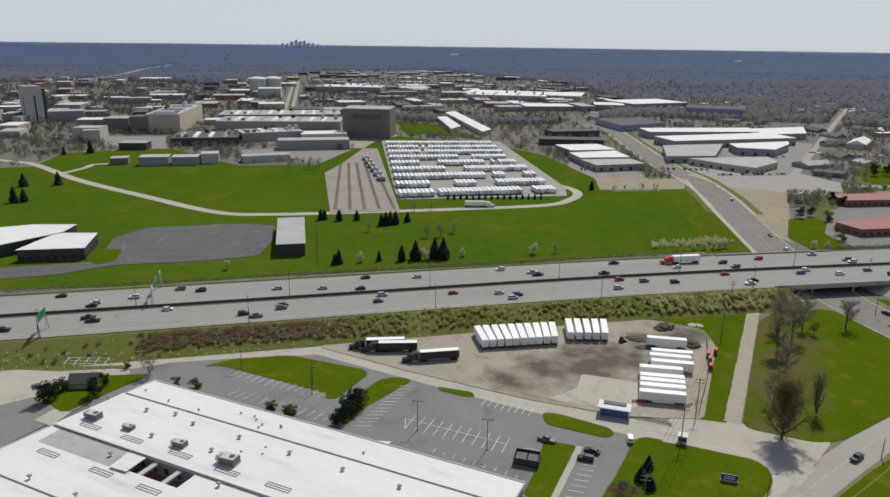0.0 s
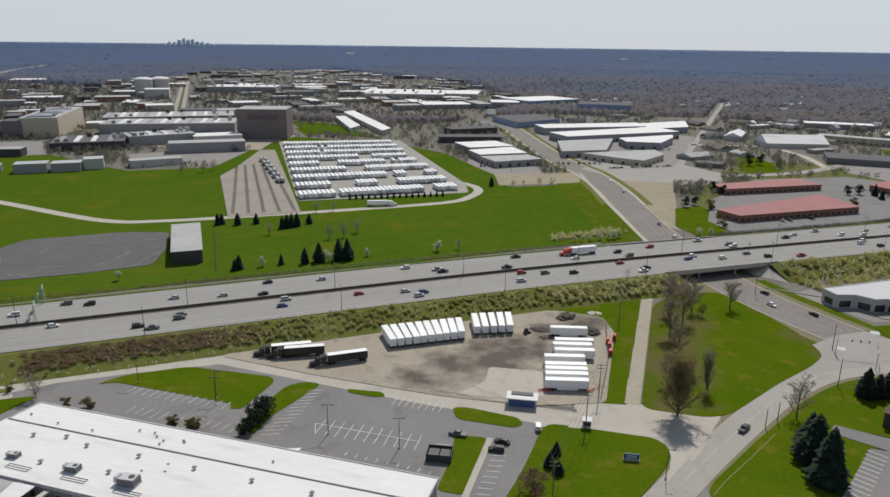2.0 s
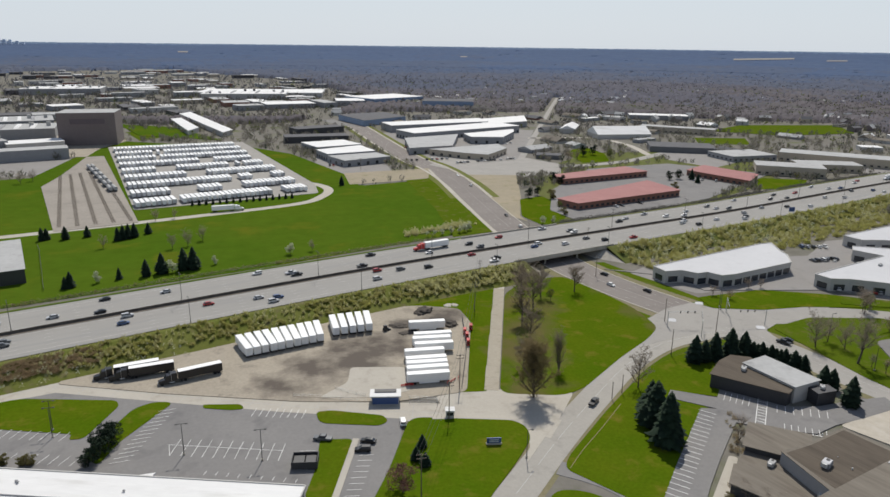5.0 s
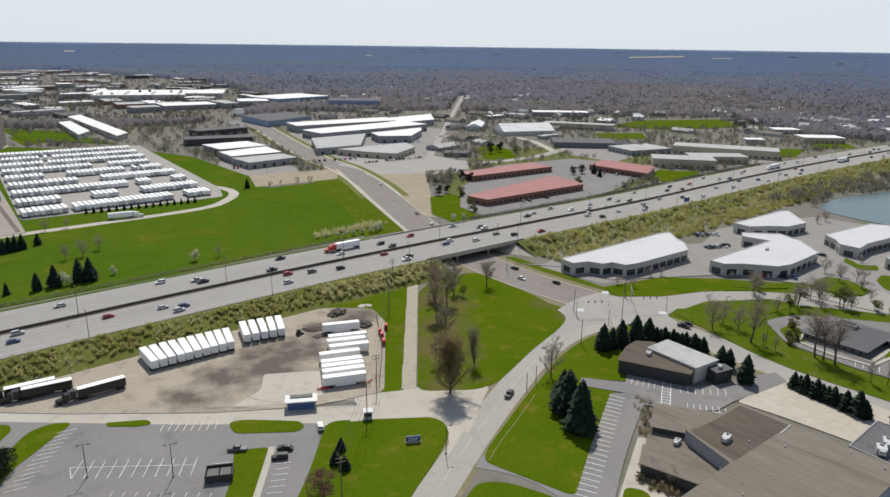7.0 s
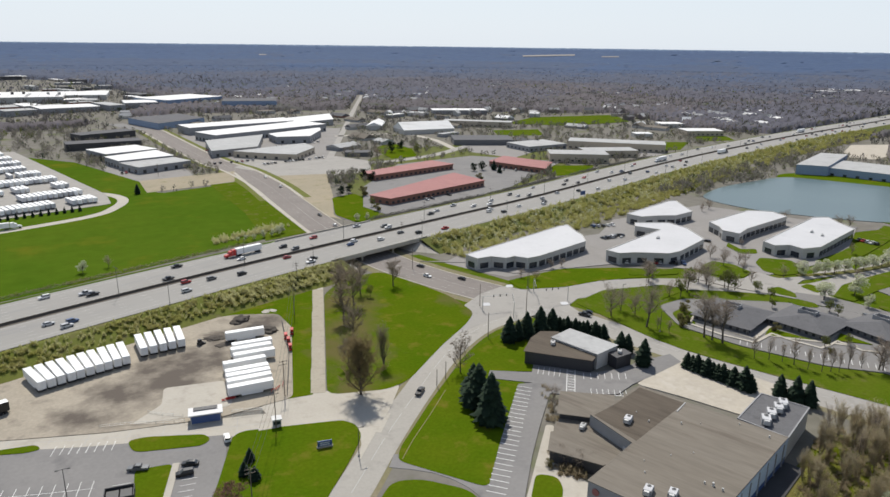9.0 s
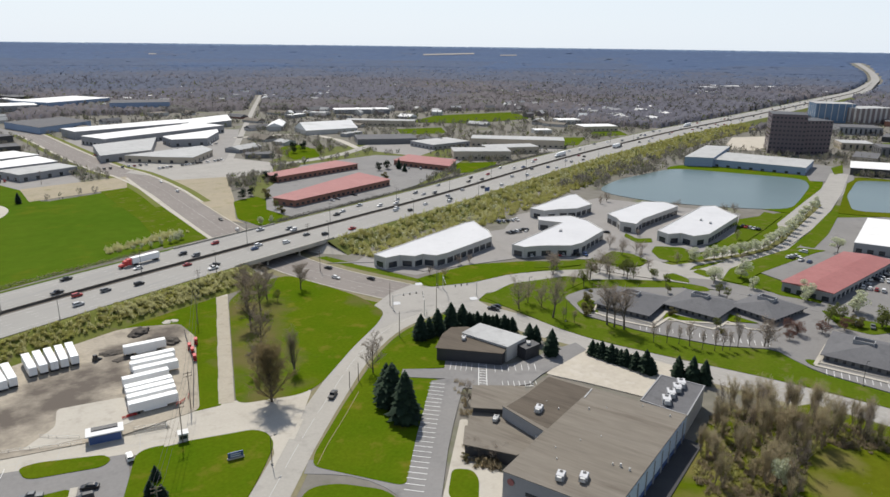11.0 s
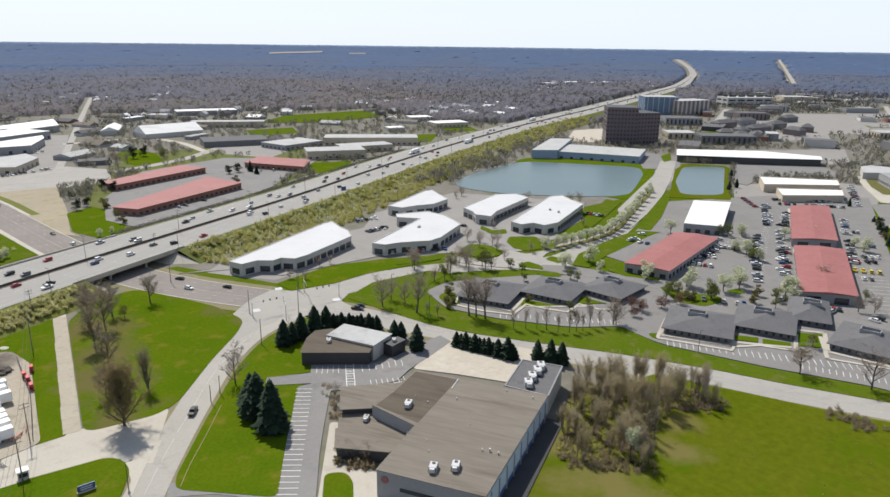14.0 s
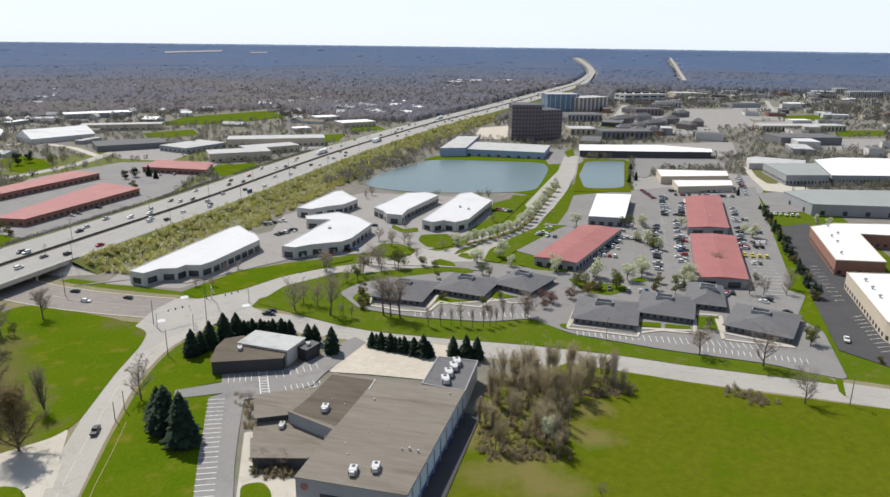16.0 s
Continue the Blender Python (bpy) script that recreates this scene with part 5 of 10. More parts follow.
factory = thing("factory_building", "large factory hall with a white membrane roof in long strips", "factory")
def skew(v):
    return SK * v
bm = bmesh.new()
prism(bm, [fac(0.3, 0.3), fac(FLEN - 0.3, 0.3), fac(FLEN - 0.3, VE), fac(skew(VE) + 0.3, VE)], -0.3, 3.5)
prism(bm, [fac(0.3, 0.3), fac(FLEN - 0.3, 0.3), fac(FLEN - 0.3, V2 - 0.5), fac(skew(V2) + 0.3, V2 - 0.5)], 3.5, 7.7)
part("wall", bm, "greywall", factory)
CU0, CV0 = fac_uv((-102.1, 146.6))
CU1, CV1 = fac_uv((-85.2, 135.1))
CU1 = fac_uv((-82.8, 139.7))[0]
CV1 = CV1 - 0.2
strips = [(0, V1, 7.6), (V1, V2, 7.9), (V2, V3, 7.6), (V3, VE, 7.9)]
for v0, v1, z in strips:
    bm = bmesh.new()
    def slab(u0, u1, a0, a1):
        prism(bm, [fac(u0 if u0 is not None else skew(a0), a0), fac(u1, a0), fac(u1, a1), fac(u0 if u0 is not None else skew(a1), a1)], z - 0.35, z + 0.25, bottom=True)
    if abs(v0 - V2) < 1e-3:
        cv = min(v1 - 1, CV1)
        slab(None, CU0, v0 + 0.02, cv)
        slab(CU1, FLEN, v0 + 0.02, cv)
        slab(None, FLEN, cv, v1 - 0.02)
    else:
        slab(None, FLEN, v0 + 0.02, v1 - 0.02)
    part("roof", bm, "whiteroof", factory)
for v, z in ((V1, 8.0), (V2, 8.0), (V3, 8.0)):
    bm = bmesh.new()
    p, q = fac(skew(v) + 1, v), fac(FLEN - 0.5, v)
    rod(bm, (*p, z + 0.25), (*q, z + 0.25), 0.22, 0.22, 6)
    part("gutter_pipe", bm, "greywall", factory)
bm = bmesh.new()
for a, b in ((fac(0, 0), fac(FLEN, 0)), (fac(FLEN, 0), fac(FLEN, VE)), (fac(0, 0), fac(skew(VE), VE))):
    d = Vector(b) - Vector(a)
    box(bm, (a[0] + b[0]) / 2, (a[1] + b[1]) / 2, 7.2, d.length, 0.35, 0.85, rz=math.atan2(d.y, d.x))
part("roof_edge", bm, "palewall", factory)
bm = bmesh.new()
prism(bm, [(-131.3, 148.1), (-129.3, 155.4), (-104.6, 147.5), (-105.4, 140.4)], 7.5, 7.87)
part("old_roof_panel", bm, "greyroof", factory, "greyer worn roof membrane")
bm = bmesh.new()
prism(bm, [(-105.0, 139.8), (-103.2, 146.3), (-98.0, 144.8), (-99.6, 138.5)], 8.2, 8.45, bottom=True)
part("court_canopy", bm, "whiteroof", factory, "white sheet canopy beside the court")
# open court with walls, beams and windows
cv1 = min(V3 - 1, CV1)
for u0, u1, v0, v1 in ((CU0, CU1, V2 - 0.3, V2), (CU0, CU1, cv1, cv1 + 0.3), (CU0 - 0.3, CU0, V2, cv1), (CU1, CU1 + 0.3, V2, cv1)):
    bm = bmesh.new()
    prism(bm, [fac(u0, v0), fac(u1, v0), fac(u1, v1), fac(u0, v1)], 3.4, 7.55)
    part("court_wall", bm, "greywall", factory)
bm = bmesh.new()
prism(bm, [fac(CU0, V2), fac(CU1, V2), fac(CU1, cv1), fac(CU0, cv1)], 3.45, 3.6)
part("court_floor", bm, "brick", factory)
for k in (0.33, 0.72):
    bm = bmesh.new()
    u = CU0 + (CU1 - CU0) * k
    prism(bm, [fac(u, V2), fac(u + 1.4, V2), fac(u + 1.4, cv1), fac(u, cv1)], 6.9, 7.5, bottom=True)
    part("beam", bm, "palewall", factory)
for k in range(5):
    u = CU0 + (CU1 - CU0) * (k + 0.5) / 5
    m = Matrix.Translation((*fac(u, V2 + 0.1), 4.6)) @ Matrix.Rotation(math.atan2(fu.y, fu.x), 4, 'Z')
    part_of("window", shared_box("window", 1.3, 0.16, 1.6, "glass"), factory, m)
windows(factory, [fac(FLEN, 0), fac(0, 0)], 7, w=2.6, wh=1.2, sill=4.2, gap=9, only=[0], minlen=5)
fang = math.atan2(fu.y, fu.x)
for p, s in (((-123.5, 161.1), 1.3), ((-110.4, 157.4), 0.9), ((-92.3, 151.8), 1.1), ((-76.0, 146.5), 1.5)):
    hvac(*p, 8.1, fang + 0.1, s, "weathered grey rooftop air handler on a white roof")
def roof_vent(x, y, z, s):
    ob = thing("roof_vent", "small grey metal vent on a white roof", "vent", "roof vents", m=pose(x, y, z))
    bm = bmesh.new()
    rod(bm, (0, 0, 0), (0, 0, 0.7 * s), 0.28 * s, 0.28 * s, 8)
    part("pipe", bm, "metal", ob)
    bm = bmesh.new()
    box(bm, 0, 0, 0.6 * s, 1.1 * s, 0.9 * s, 0.35 * s, rz=fang, taper=0.75)
    part("cap", bm, "greywall", ob)
VENTS = [(-111.1, 167.4), (-101.7, 166.7), (-94.2, 162.6), (-102.2, 154.9), (-78.5, 158.0), (-83.0, 150.9), (-62.4, 153.0), (-46.6, 148.1), (-31.0, 143.4), (-121.5, 132.6), (-105.8, 127.9), (-74.5, 137.3), (-107.9, 144.9), (-126.3, 172.3)]
for p in VENTS:
    roof_vent(*p, 8.1, 1.0)
for p in ((-96.8, 170.8), (-108.2, 174.3), (-118.4, 179.1), (-83.8, 171.0), (-77.9, 168.1), (-69.4, 165.5), (-75.7, 164.4), (-69.8, 155.0), (-69.4, 151.8), (-43.5, 156.9), (-75.3, 151.9), (-116.3, 174.0), (-79.1, 169.8), (-75.3, 166.0), (-69.9, 166.1)):
    roof_vent(*p, 7.8, 0.6)
def curb_frame(x, y, z, w=7.0, d=1.6):
    bm = bmesh.new()
    for cx, cy, sx, sy in ((0, d / 2, w, 0.12), (0, -d / 2, w, 0.12), (w / 2, 0, 0.12, d), (-w / 2, 0, 0.12, d), (0, 0, w, 0.08)):
        box(bm, cx, cy, 0, sx, sy, 0.14)
    ob = link_mesh("roof_curb_frame", bm, "greywall")
    ob.matrix_basis = pose(x, y, z, 0, 0, math.degrees(fang))
    tagged(ob, "low grey curb frame set on a white roof", "roof curb", "roof curbs")
for p in ((-106.7, 152.7), (-124.6, 143.4), (-106.1, 138.0), (-90.5, 133.3), (-60.0, 138.8), (-90.3, 148.1), (-75.0, 142.9), (-121.8, 157.0)):
    curb_frame(*p, 8.16 if fac_uv(p)[1] > V1 and not (V2 < fac_uv(p)[1] < V3) else 7.86)
bm = bmesh.new()
prism(bm, [(-45.8, 167.6), (-38.5, 168.2), (-40.4, 163.8), (-45.4, 163.6)], 4.6, 5.0, bottom=True)
part("entrance_canopy", bm, "whiteroof", factory)
bm = bmesh.new()
prism(bm, [(-45.4, 167.3), (-44.5, 167.5), (-44.3, 166.6), (-45.2, 166.5)], -0.2, 4.6)
part("canopy_post", bm, "yellow", factory)

# brown-roofed plant
plant = building("plant_building", [(149.6, 148.1), (165.1, 106.4), (113.3, 88.7), (102.8, 115.7), (124.6, 123.6), (124.1, 141.1), (134.1, 142.9)], 8.0, "greywall", "brownroof", "low plant with stained brown roof and pale blue side", "factory", parapet=0.2, trim="brownroof")
bm = bmesh.new()
a, b = Vector((165.1, 106.4)), Vector((113.3, 88.7))
d = b - a
n = Vector((-d.y, d.x)).normalized()
m = (a + b) / 2 + n * 0.12
box(bm, m.x, m.y, 0, d.length, 0.12, 7.6, rz=math.atan2(d.y, d.x))
# blue cladding; the lower wall's shade is put into its dark tone too
part("side_cladding", bm, "deepblue", plant, "dark blue metal cladding")
# the wall's cast shadow, painted as a dark strip on the ground
flat("side_drive", [a + n * 0.1, b + n * 0.1, b + n * 6.5, a + n * 5.5], 0.1, "wetdrive", "dark strip along the plant wall painted as its shadow", "driveway")
bm = bmesh.new()
m = (a + b) / 2 + n * 0.2
box(bm, m.x, m.y, 2.4, d.length, 0.14, 5.3, rz=math.atan2(d.y, d.x))
part("upper_band", bm, "paleblue", plant, "pale blue metal band")
for k in np.linspace(0.06, 0.94, 9):
    p = a.lerp(b, k) + n * 0.35
    bm = bmesh.new()
    box(bm, p.x, p.y, 0, 0.35, 0.35, 7.4, rz=math.atan2(d.y, d.x))
    part("downpipe", bm, "greywall", plant)
a, b = Vector((102.8, 115.7)), Vector((113.3, 88.7))
d = b - a
n = Vector((d.y, -d.x)).normalized()
if n.dot(-a) < 0:
    n = -n
m = a.lerp(b, 0.6) + n * 0.1
bm = bmesh.new()
box(bm, m.x, m.y, 3.4, d.length * 0.75, 0.2, 1.0, rz=math.atan2(d.y, d.x))
part("window_band", bm, "glass", plant)
bm = bmesh.new()
p = a.lerp(b, 0.08) + n * 0.1
q = n.to_3d()
rod(bm, (p.x, p.y, 5.8), (p.x + q.x * 0.2, p.y + q.y * 0.2, 5.8), 0.95, 0.95, 20)
part("round_sign", bm, "redroof", plant, "round red sign disc")
building("plant_wing", [(127.9, 159.4), (140.4, 150.3), (136.8, 145.8), (127.4, 144.3), (126.5, 143.3), (119.4, 149.4)], 5.5, "darkwall", "brownroof", "low office wing with an overhanging brown roof", "building", over=0.8)
# dark porch walls stand in for the shaded opening under its roof
building("plant_porch", [(112.3, 143.2), (124.0, 140.4), (128.1, 127.0), (116.9, 124.2), (114.8, 124.2), (106.4, 136.3)], 4.0, "darkwall", "brownroof", "low entrance block with a stained brown roof", "building", over=0.6)
building("plant_link", [(121.6, 151.3), (128.1, 145.6), (129.1, 128.5), (124.1, 140.5), (113.4, 144.1)], 3.5, "darkwall", "brownroof", "small flat-roofed link between two blocks", "building")
annex = building("plant_annex", [(181.9, 128.3), (187.1, 115.4), (166.5, 107.1), (162.6, 120.9)], 7.0, "palewall", "shingle", "flat annex with a dark grey roof carrying cooling units", "building", parapet=0.4, trim="greywall")
for p in ((131.3, 146.9), (121.7, 141.2), (125.4, 126.6)):
    hvac(*p, 5.7 if p[1] > 150 else 4.2, 0.6, 0.8)
# darker, older part of the roof, with a seam and small pipes
bm = bmesh.new()
prism(bm, [(148.8, 147.2), (153.9, 133.4), (126.1, 124.0), (124.7, 140.2), (134.2, 142.3)], 8.0, 8.2)
part("old_roof_section", bm, "oldroof", plant, "dark weathered roof felt")
bm = bmesh.new()
sa, sb = Vector((154.2, 133.4)), Vector((148.0, 130.7))
box(bm, (sa.x + sb.x) / 2, (sa.y + sb.y) / 2, 8.0, (sb - sa).length, 0.4, 0.35, rz=math.atan2(sb.y - sa.y, sb.x - sa.x))
part("roof_seam", bm, "greyroof", plant)
for p, r in (((136.4, 130.1), 0.22), ((136.9, 135.7), 0.15), ((143.9, 125.0), 0.25), ((148.9, 122.6), 0.15), ((129.3, 97.4), 0.3), ((128.8, 99.9), 0.35), ((127.7, 101.6), 0.25), ((158.5, 117.1), 0.2), ((160.4, 108.6), 0.25), ((117.6, 111.7), 0.2), ((121.2, 115.8), 0.15), ((140.8, 146.1), 0.2), ((135.5, 112.6), 0.15), ((129.3, 114.5), 0.15)):
    bm = bmesh.new()
    rod(bm, (p[0], p[1], 8.0), (p[0], p[1], 8.0 + r * 3.2), r, r * 0.8, 8)
    part("roof_pipe", bm, "metal", plant)
for p in ((131.1, 132.9), (112.6, 105.2), (117.0, 101.5)):
    hvac(*p, 8.18, 0.55, 1.0, "white rooftop unit on a brown gravel roof")
for p in ((181.1, 120.0), (177.5, 118.8), (172.8, 117.6), (168.1, 115.7)):
    hvac(*p, 7.18, 0.75, 1.25, "white cooling unit on a dark roof")
# curved office
office = building("office_building", [(135.6, 191.8), (144.6, 200.2), (151.0, 203.5), (156.5, 200.5), (156.5, 177.5), (152.2, 174.6)], 5.0, "darkwall", "oldroof", "low office with curved dark glazed front and brown roof", "building", over=0.5)
building("office_hall", [(161.4, 198.9), (167.5, 179.0), (156.0, 176.2), (150.3, 195.4)], 6.0, "palewall", "greyroof", "white-roofed hall beside a low office", "building", over=0.4)
building("office_box", [(162.5, 177.8), (169.9, 178.0), (169.9, 173.8), (162.4, 173.0)], 4.5, "darkwall", "darkwall", "small black flat-roofed box building", "building")
hvac(*(148.2, 192.1), 5.2, 0.9, 0.8)
hvac(*(166.3, 176.1), 4.7, 0.9, 0.7)

# office park with white roofs and glazed fronts
PARK = [
    [(173.4, 302.5), (175.2, 293.8), (183.8, 293.9), (189.2, 288.2), (194.8, 289.1), (199.0, 283.1), (206.4, 283.7), (247.0, 296.0), (254.1, 308.4), (255.5, 316.3), (260.7, 330.6), (253.7, 329.9)],
    [(245.7, 277.0), (248.2, 269.4), (256.6, 267.0), (263.5, 262.9), (271.6, 257.6), (280.7, 258.3), (311.7, 270.4), (316.1, 280.3), (321.2, 292.2), (321.7, 307.6), (302.2, 316.7), (296.2, 309.9), (304.1, 297.2)],
    [(314.0, 337.1), (317.0, 326.6), (328.3, 324.5), (340.0, 319.8), (358.8, 323.7), (365.9, 338.4), (374.0, 353.5), (367.5, 354.3)],
    [(346.5, 298.2), (342.1, 286.1), (337.3, 279.6), (340.3, 269.8), (353.9, 276.0), (404.7, 286.8), (408.0, 300.5), (396.2, 309.8)],
    [(338.6, 252.2), (337.3, 243.4), (345.5, 240.7), (345.7, 232.4), (357.4, 230.2), (414.3, 247.2), (420.6, 261.9), (428.0, 273.9), (418.8, 277.7)]]
for pts in PARK:
    building("park_office", pts, 6.0, "palewall", "paleroof", "pale office with white roof and dark glazed front", "building", over=0.2, parapet=0.5, trim="palewall", group="office park buildings", w=5.0, wh=3.0, sill=0.5, gap=5.3, minlen=4)
for p in ((270.4, 293.1), (382.8, 253.3), (381.2, 245.5), (288.8, 283.2)):
    hvac(*p, 6.15, 0.5, 0.7)

# red and white roofs of the mall
def low_gable(name, pts, h, roof, label, wall="greywall", **k):
    return gable(name, pts, h - 0.4, h + 0.3, wall, roof, label, "building", over=0.6, **k)
low_gable("red_roof_building", [(314.9, 161.0), (318.4, 139.0), (397.3, 146.4), (392.1, 169.2)], 5.5, "redroof", "grey commercial block under a faded red metal roof", w=3, wh=2.2, sill=0.5, gap=5)
building("white_roof_building", [(412.8, 173.7), (422.3, 153.2), (494.9, 176.2), (482.3, 197.6)], 6.0, "greywall", "whiteroof", "grey commercial block under a bright white roof", "building", w=3, wh=2.4, sill=0.5, gap=5)
low_gable("red_roof_building", [(519.0, 143.0), (537.4, 123.7), (441.4, 93.9), (427.5, 114.3)], 5.5, "redroof", "grey commercial block with red roof and pale ridge", w=6, wh=3, sill=0.3, gap=9)
low_gable("red_roof_building", [(412.5, 108.5), (423.7, 86.3), (344.1, 61.4), (332.6, 82.0)], 5.5, "redroof", "larger grey commercial block with a faded red roof", w=6, wh=3, sill=0.3, gap=9)
# red roofs across the highway
for pts, lab in (([(185.8, 466.0), (194.6, 449.2), (291.3, 480.8), (284.9, 520.4)], "long brick workshop under a dull red roof"), ([(216.1, 556.9), (218.9, 538.1), (306.4, 562.0), (296.9, 587.3)], "brick workshop row under a dull red roof"), ([(345.8, 562.4), (375.6, 583.3), (396.8, 532.9), (370.5, 507.2)], "two-storey brick office under a dull red roof")):
    building("red_workshop", pts, 5.0, "brick", "redroof", lab, "building", over=0.8, group="red-roofed workshops", w=2.6, wh=1.6, sill=1.0, gap=5)
# clinics with hipped shingle roofs
def pavilion(a, b, depth, label):
    b4 = (*a, *b)
    f4 = [Vector(p) for p in front(b4, depth)]
    ob = gable("clinic_building", front(b4, depth), 3.1, 5.6, "slatewall", "shingle", label, "clinic", hip=1.0, over=1.2, group="clinics", w=1.1, wh=1.5, sill=0.9, gap=2.4)
    mid = sum(f4, Vector((0, 0))) / 4
    far = max(f4, key=lambda p: p.length)
    mid = mid.lerp(far, 0.12)
    ang = math.atan2(b[1] - a[1], b[0] - a[0])
    for k, (u, v, lx, ly) in enumerate(((0, 2.0, 7.0, 0.3), (0, -2.0, 7.0, 0.3), (3.4, 0, 0.3, 4.0), (-3.4, 0, 0.3, 4.0))):
        bm = bmesh.new()
        box(bm, mid.x + u * math.cos(ang) - v * math.sin(ang), mid.y + u * math.sin(ang) + v * math.cos(ang), 4.4, lx, ly, 2.1, rz=ang)
        part("roof_screen", bm, "greywall", ob, "pale screen round roof units")
    return ob
for a, b, d in (((223.8, 194.7), (231.3, 173.0), 26), ((248.7, 177.4), (253.4, 155.0), 24), ((271.8, 160.2), (271.8, 140.1), 24)):
    pavilion(a, b, d, "single-storey clinic wing under a grey hipped shingle roof")
for a, b, d in (((254.1, 110.2), (261.7, 86.6), 26), ((277.3, 90.9), (282.8, 69.9), 26), ((301.9, 76.8), (306.1, 62.8), 28), ((284.4, 56.7), (285.5, 32.6), 28)):
    pavilion(a, b, d, "grey clinic wing with hipped shingle roof and small windows")
# pond-side warehouse and beyond
building("pond_warehouse", [(583.1, 411.4), (672.1, 449.1), (687.4, 430.7), (600.6, 392.2)], 9.0, "bluewall", "greyroof", "blue metal warehouse end block", "warehouse", over=0.3)
building("pond_warehouse", [(604.7, 396.1), (658.4, 414.8), (686.5, 339.1), (635.2, 319.8)], 7.0, "bluewall", "greyroof", "long blue metal warehouse beside a pond", "warehouse", over=0.3, w=3, wh=2, sill=0.4, gap=9)
block("tower_office", (735.8, 415.3, 756.6, 386.7, 42.6), 38, "purplewall", "darkwall", "eight-storey brown office block with banded windows", "office block", w=2.2, wh=2.0, sill=1.2, gap=3.6, rows=9, storey=4.6)
block("tower_office", (760.9, 389.0, 786.7, 374.1, 36.1), 34, "purplewall", "darkwall", "brown office block, one storey lower, banded windows", "office block", w=2.2, wh=2.0, sill=1.2, gap=3.6, rows=8, storey=4.6)
block("glass_office", (1114.7, 559.7, 1153.1, 519.3, 29.1), 40, "blueglass", "greyroof", "blue glass office block near the highway", "office block", w=1.0, wh=26, sill=3, gap=9, wname="pilaster", material="palewall")
block("brown_hotel", (1138.4, 507.7, 1201.3, 483.0, 23.9), 40, "brownwall", "greyroof", "brown mid-rise hotel with pale pilasters", "hotel", w=4, wh=22, sill=2, gap=9, wname="bay", material="palewall")
block("white_hotel", (1380.1, 522.1, 1454.7, 463.6, 17.5), 40, "palewall", "greyroof", "pale mid-rise office with white bands", "office block", w=14, wh=3, sill=3, gap=17, rows=3, storey=8)
building("long_white_building", [(673.3, 298.0), (712.8, 315.9), (765.1, 246.6), (771.3, 192.5), (750.7, 185.9), (714.6, 235.6)], 7.0, "darkwall", "whiteroof", "long dark building with bright white roof", "building", over=0.8)
building("store_building", [(614.5, 197.5), (645.5, 145.3), (620.4, 137.3), (581.0, 182.3)], 6.0, "beigewall", "whiteroof", "beige store with a white flat roof", "store", parapet=0.7, trim="beigewall")
building("store_building", [(577.1, 171.4), (608.2, 132.4), (583.6, 124.8), (550.9, 158.6)], 5.0, "beigewall", "whiteroof", "lower beige store wing with a white roof", "store", parapet=0.7, trim="beigewall")
building("brick_office", [(462.3, 51.8), (480.9, 41.2), (543.5, -53.6), (496.6, -50.7), (461.0, 25.6), (405.2, 8.8), (393.8, 30.1)], 8.0, "brick", "whiteroof", "brown brick office with a white roof", "office block", parapet=0.5, trim="beigewall", w=2, wh=1.8, sill=1, gap=4)
building("brick_office", [(373.8, 23.2), (414.0, -45.6), (255.7, -35.8), (312.4, 2.8)], 8.0, "beigewall", "whiteroof", "tan brick office with a white roof", "office block", parapet=0.5, trim="beigewall", w=2, wh=1.8, sill=1, gap=4)
for p in ((468.7, 43.4), (443.6, 38.2), (431.9, 34.0), (408.1, 29.4), (452.9, 36.2), (364.6, 14.6), (353.7, 11.0), (342.7, 7.3)):
    roof_vent(*p, 8.15, 1.6)
building("grey_warehouse", [(568.5, 84.9), (588.5, 73.2), (679.0, -61.9), (599.6, -57.0), (533.8, 60.8)], 8.0, "greywall", "dullroof", "long blue-grey warehouse with pale roof", "warehouse", over=0.3, w=3, wh=3, sill=0.5, gap=14)
building("grey_complex", [(693.7, 124.7), (726.5, 84.5), (663.2, 66.3), (639.7, 95.7)], 9.0, "greywall", "dullroof", "grey flat-roofed office complex with small windows", "office block", over=0.3, w=1.5, wh=2, sill=2, gap=3)
building("grey_complex", [(755.0, 90.2), (787.5, 72.5), (876.0, -74.1), (767.2, -67.4), (670.9, 65.4)], 8.0, "greywall", "whiteroof", "long office wing with a white roof", "office block", over=0.3, w=1.5, wh=2, sill=2, gap=3)
building("pale_shed", [(741.0, 149.1), (754.2, 144.4), (759.7, 98.6), (739.8, 96.6), (705.1, 139.2)], 6.0, "palewall", "greyroof", "long pale shed with grey roof", "building")

# workshops north of the highway
building("workshop", [(9.0, 772.3), (55.4, 788.5), (72.3, 750.9), (24.8, 732.3)], 7, "greywall", "whiteroof", "low workshop with a white roof", "workshop", group="workshops", w=3, wh=3, sill=0.3, gap=6)
building("workshop", [(23.0, 716.3), (70.2, 742.3), (81.3, 700.9), (33.0, 685.2)], 7, "greywall", "whiteroof", "white-roofed workshop beside the avenue", "workshop", group="workshops", w=3, wh=3, sill=0.3, gap=6)
building("workshop", [(32.8, 680.9), (81.3, 696.1), (92.1, 669.9), (46.5, 649.2)], 6, "greywall", "greyroof", "grey workshop with dock doors", "workshop", group="workshops", w=3, wh=3, sill=0.3, gap=9)
block("dark_shed", (-8.0, 815.1, 64.3, 820.8, 7.2), 25, "darkwall", "shingle", "long dark storage shed with grey roof", "shed")
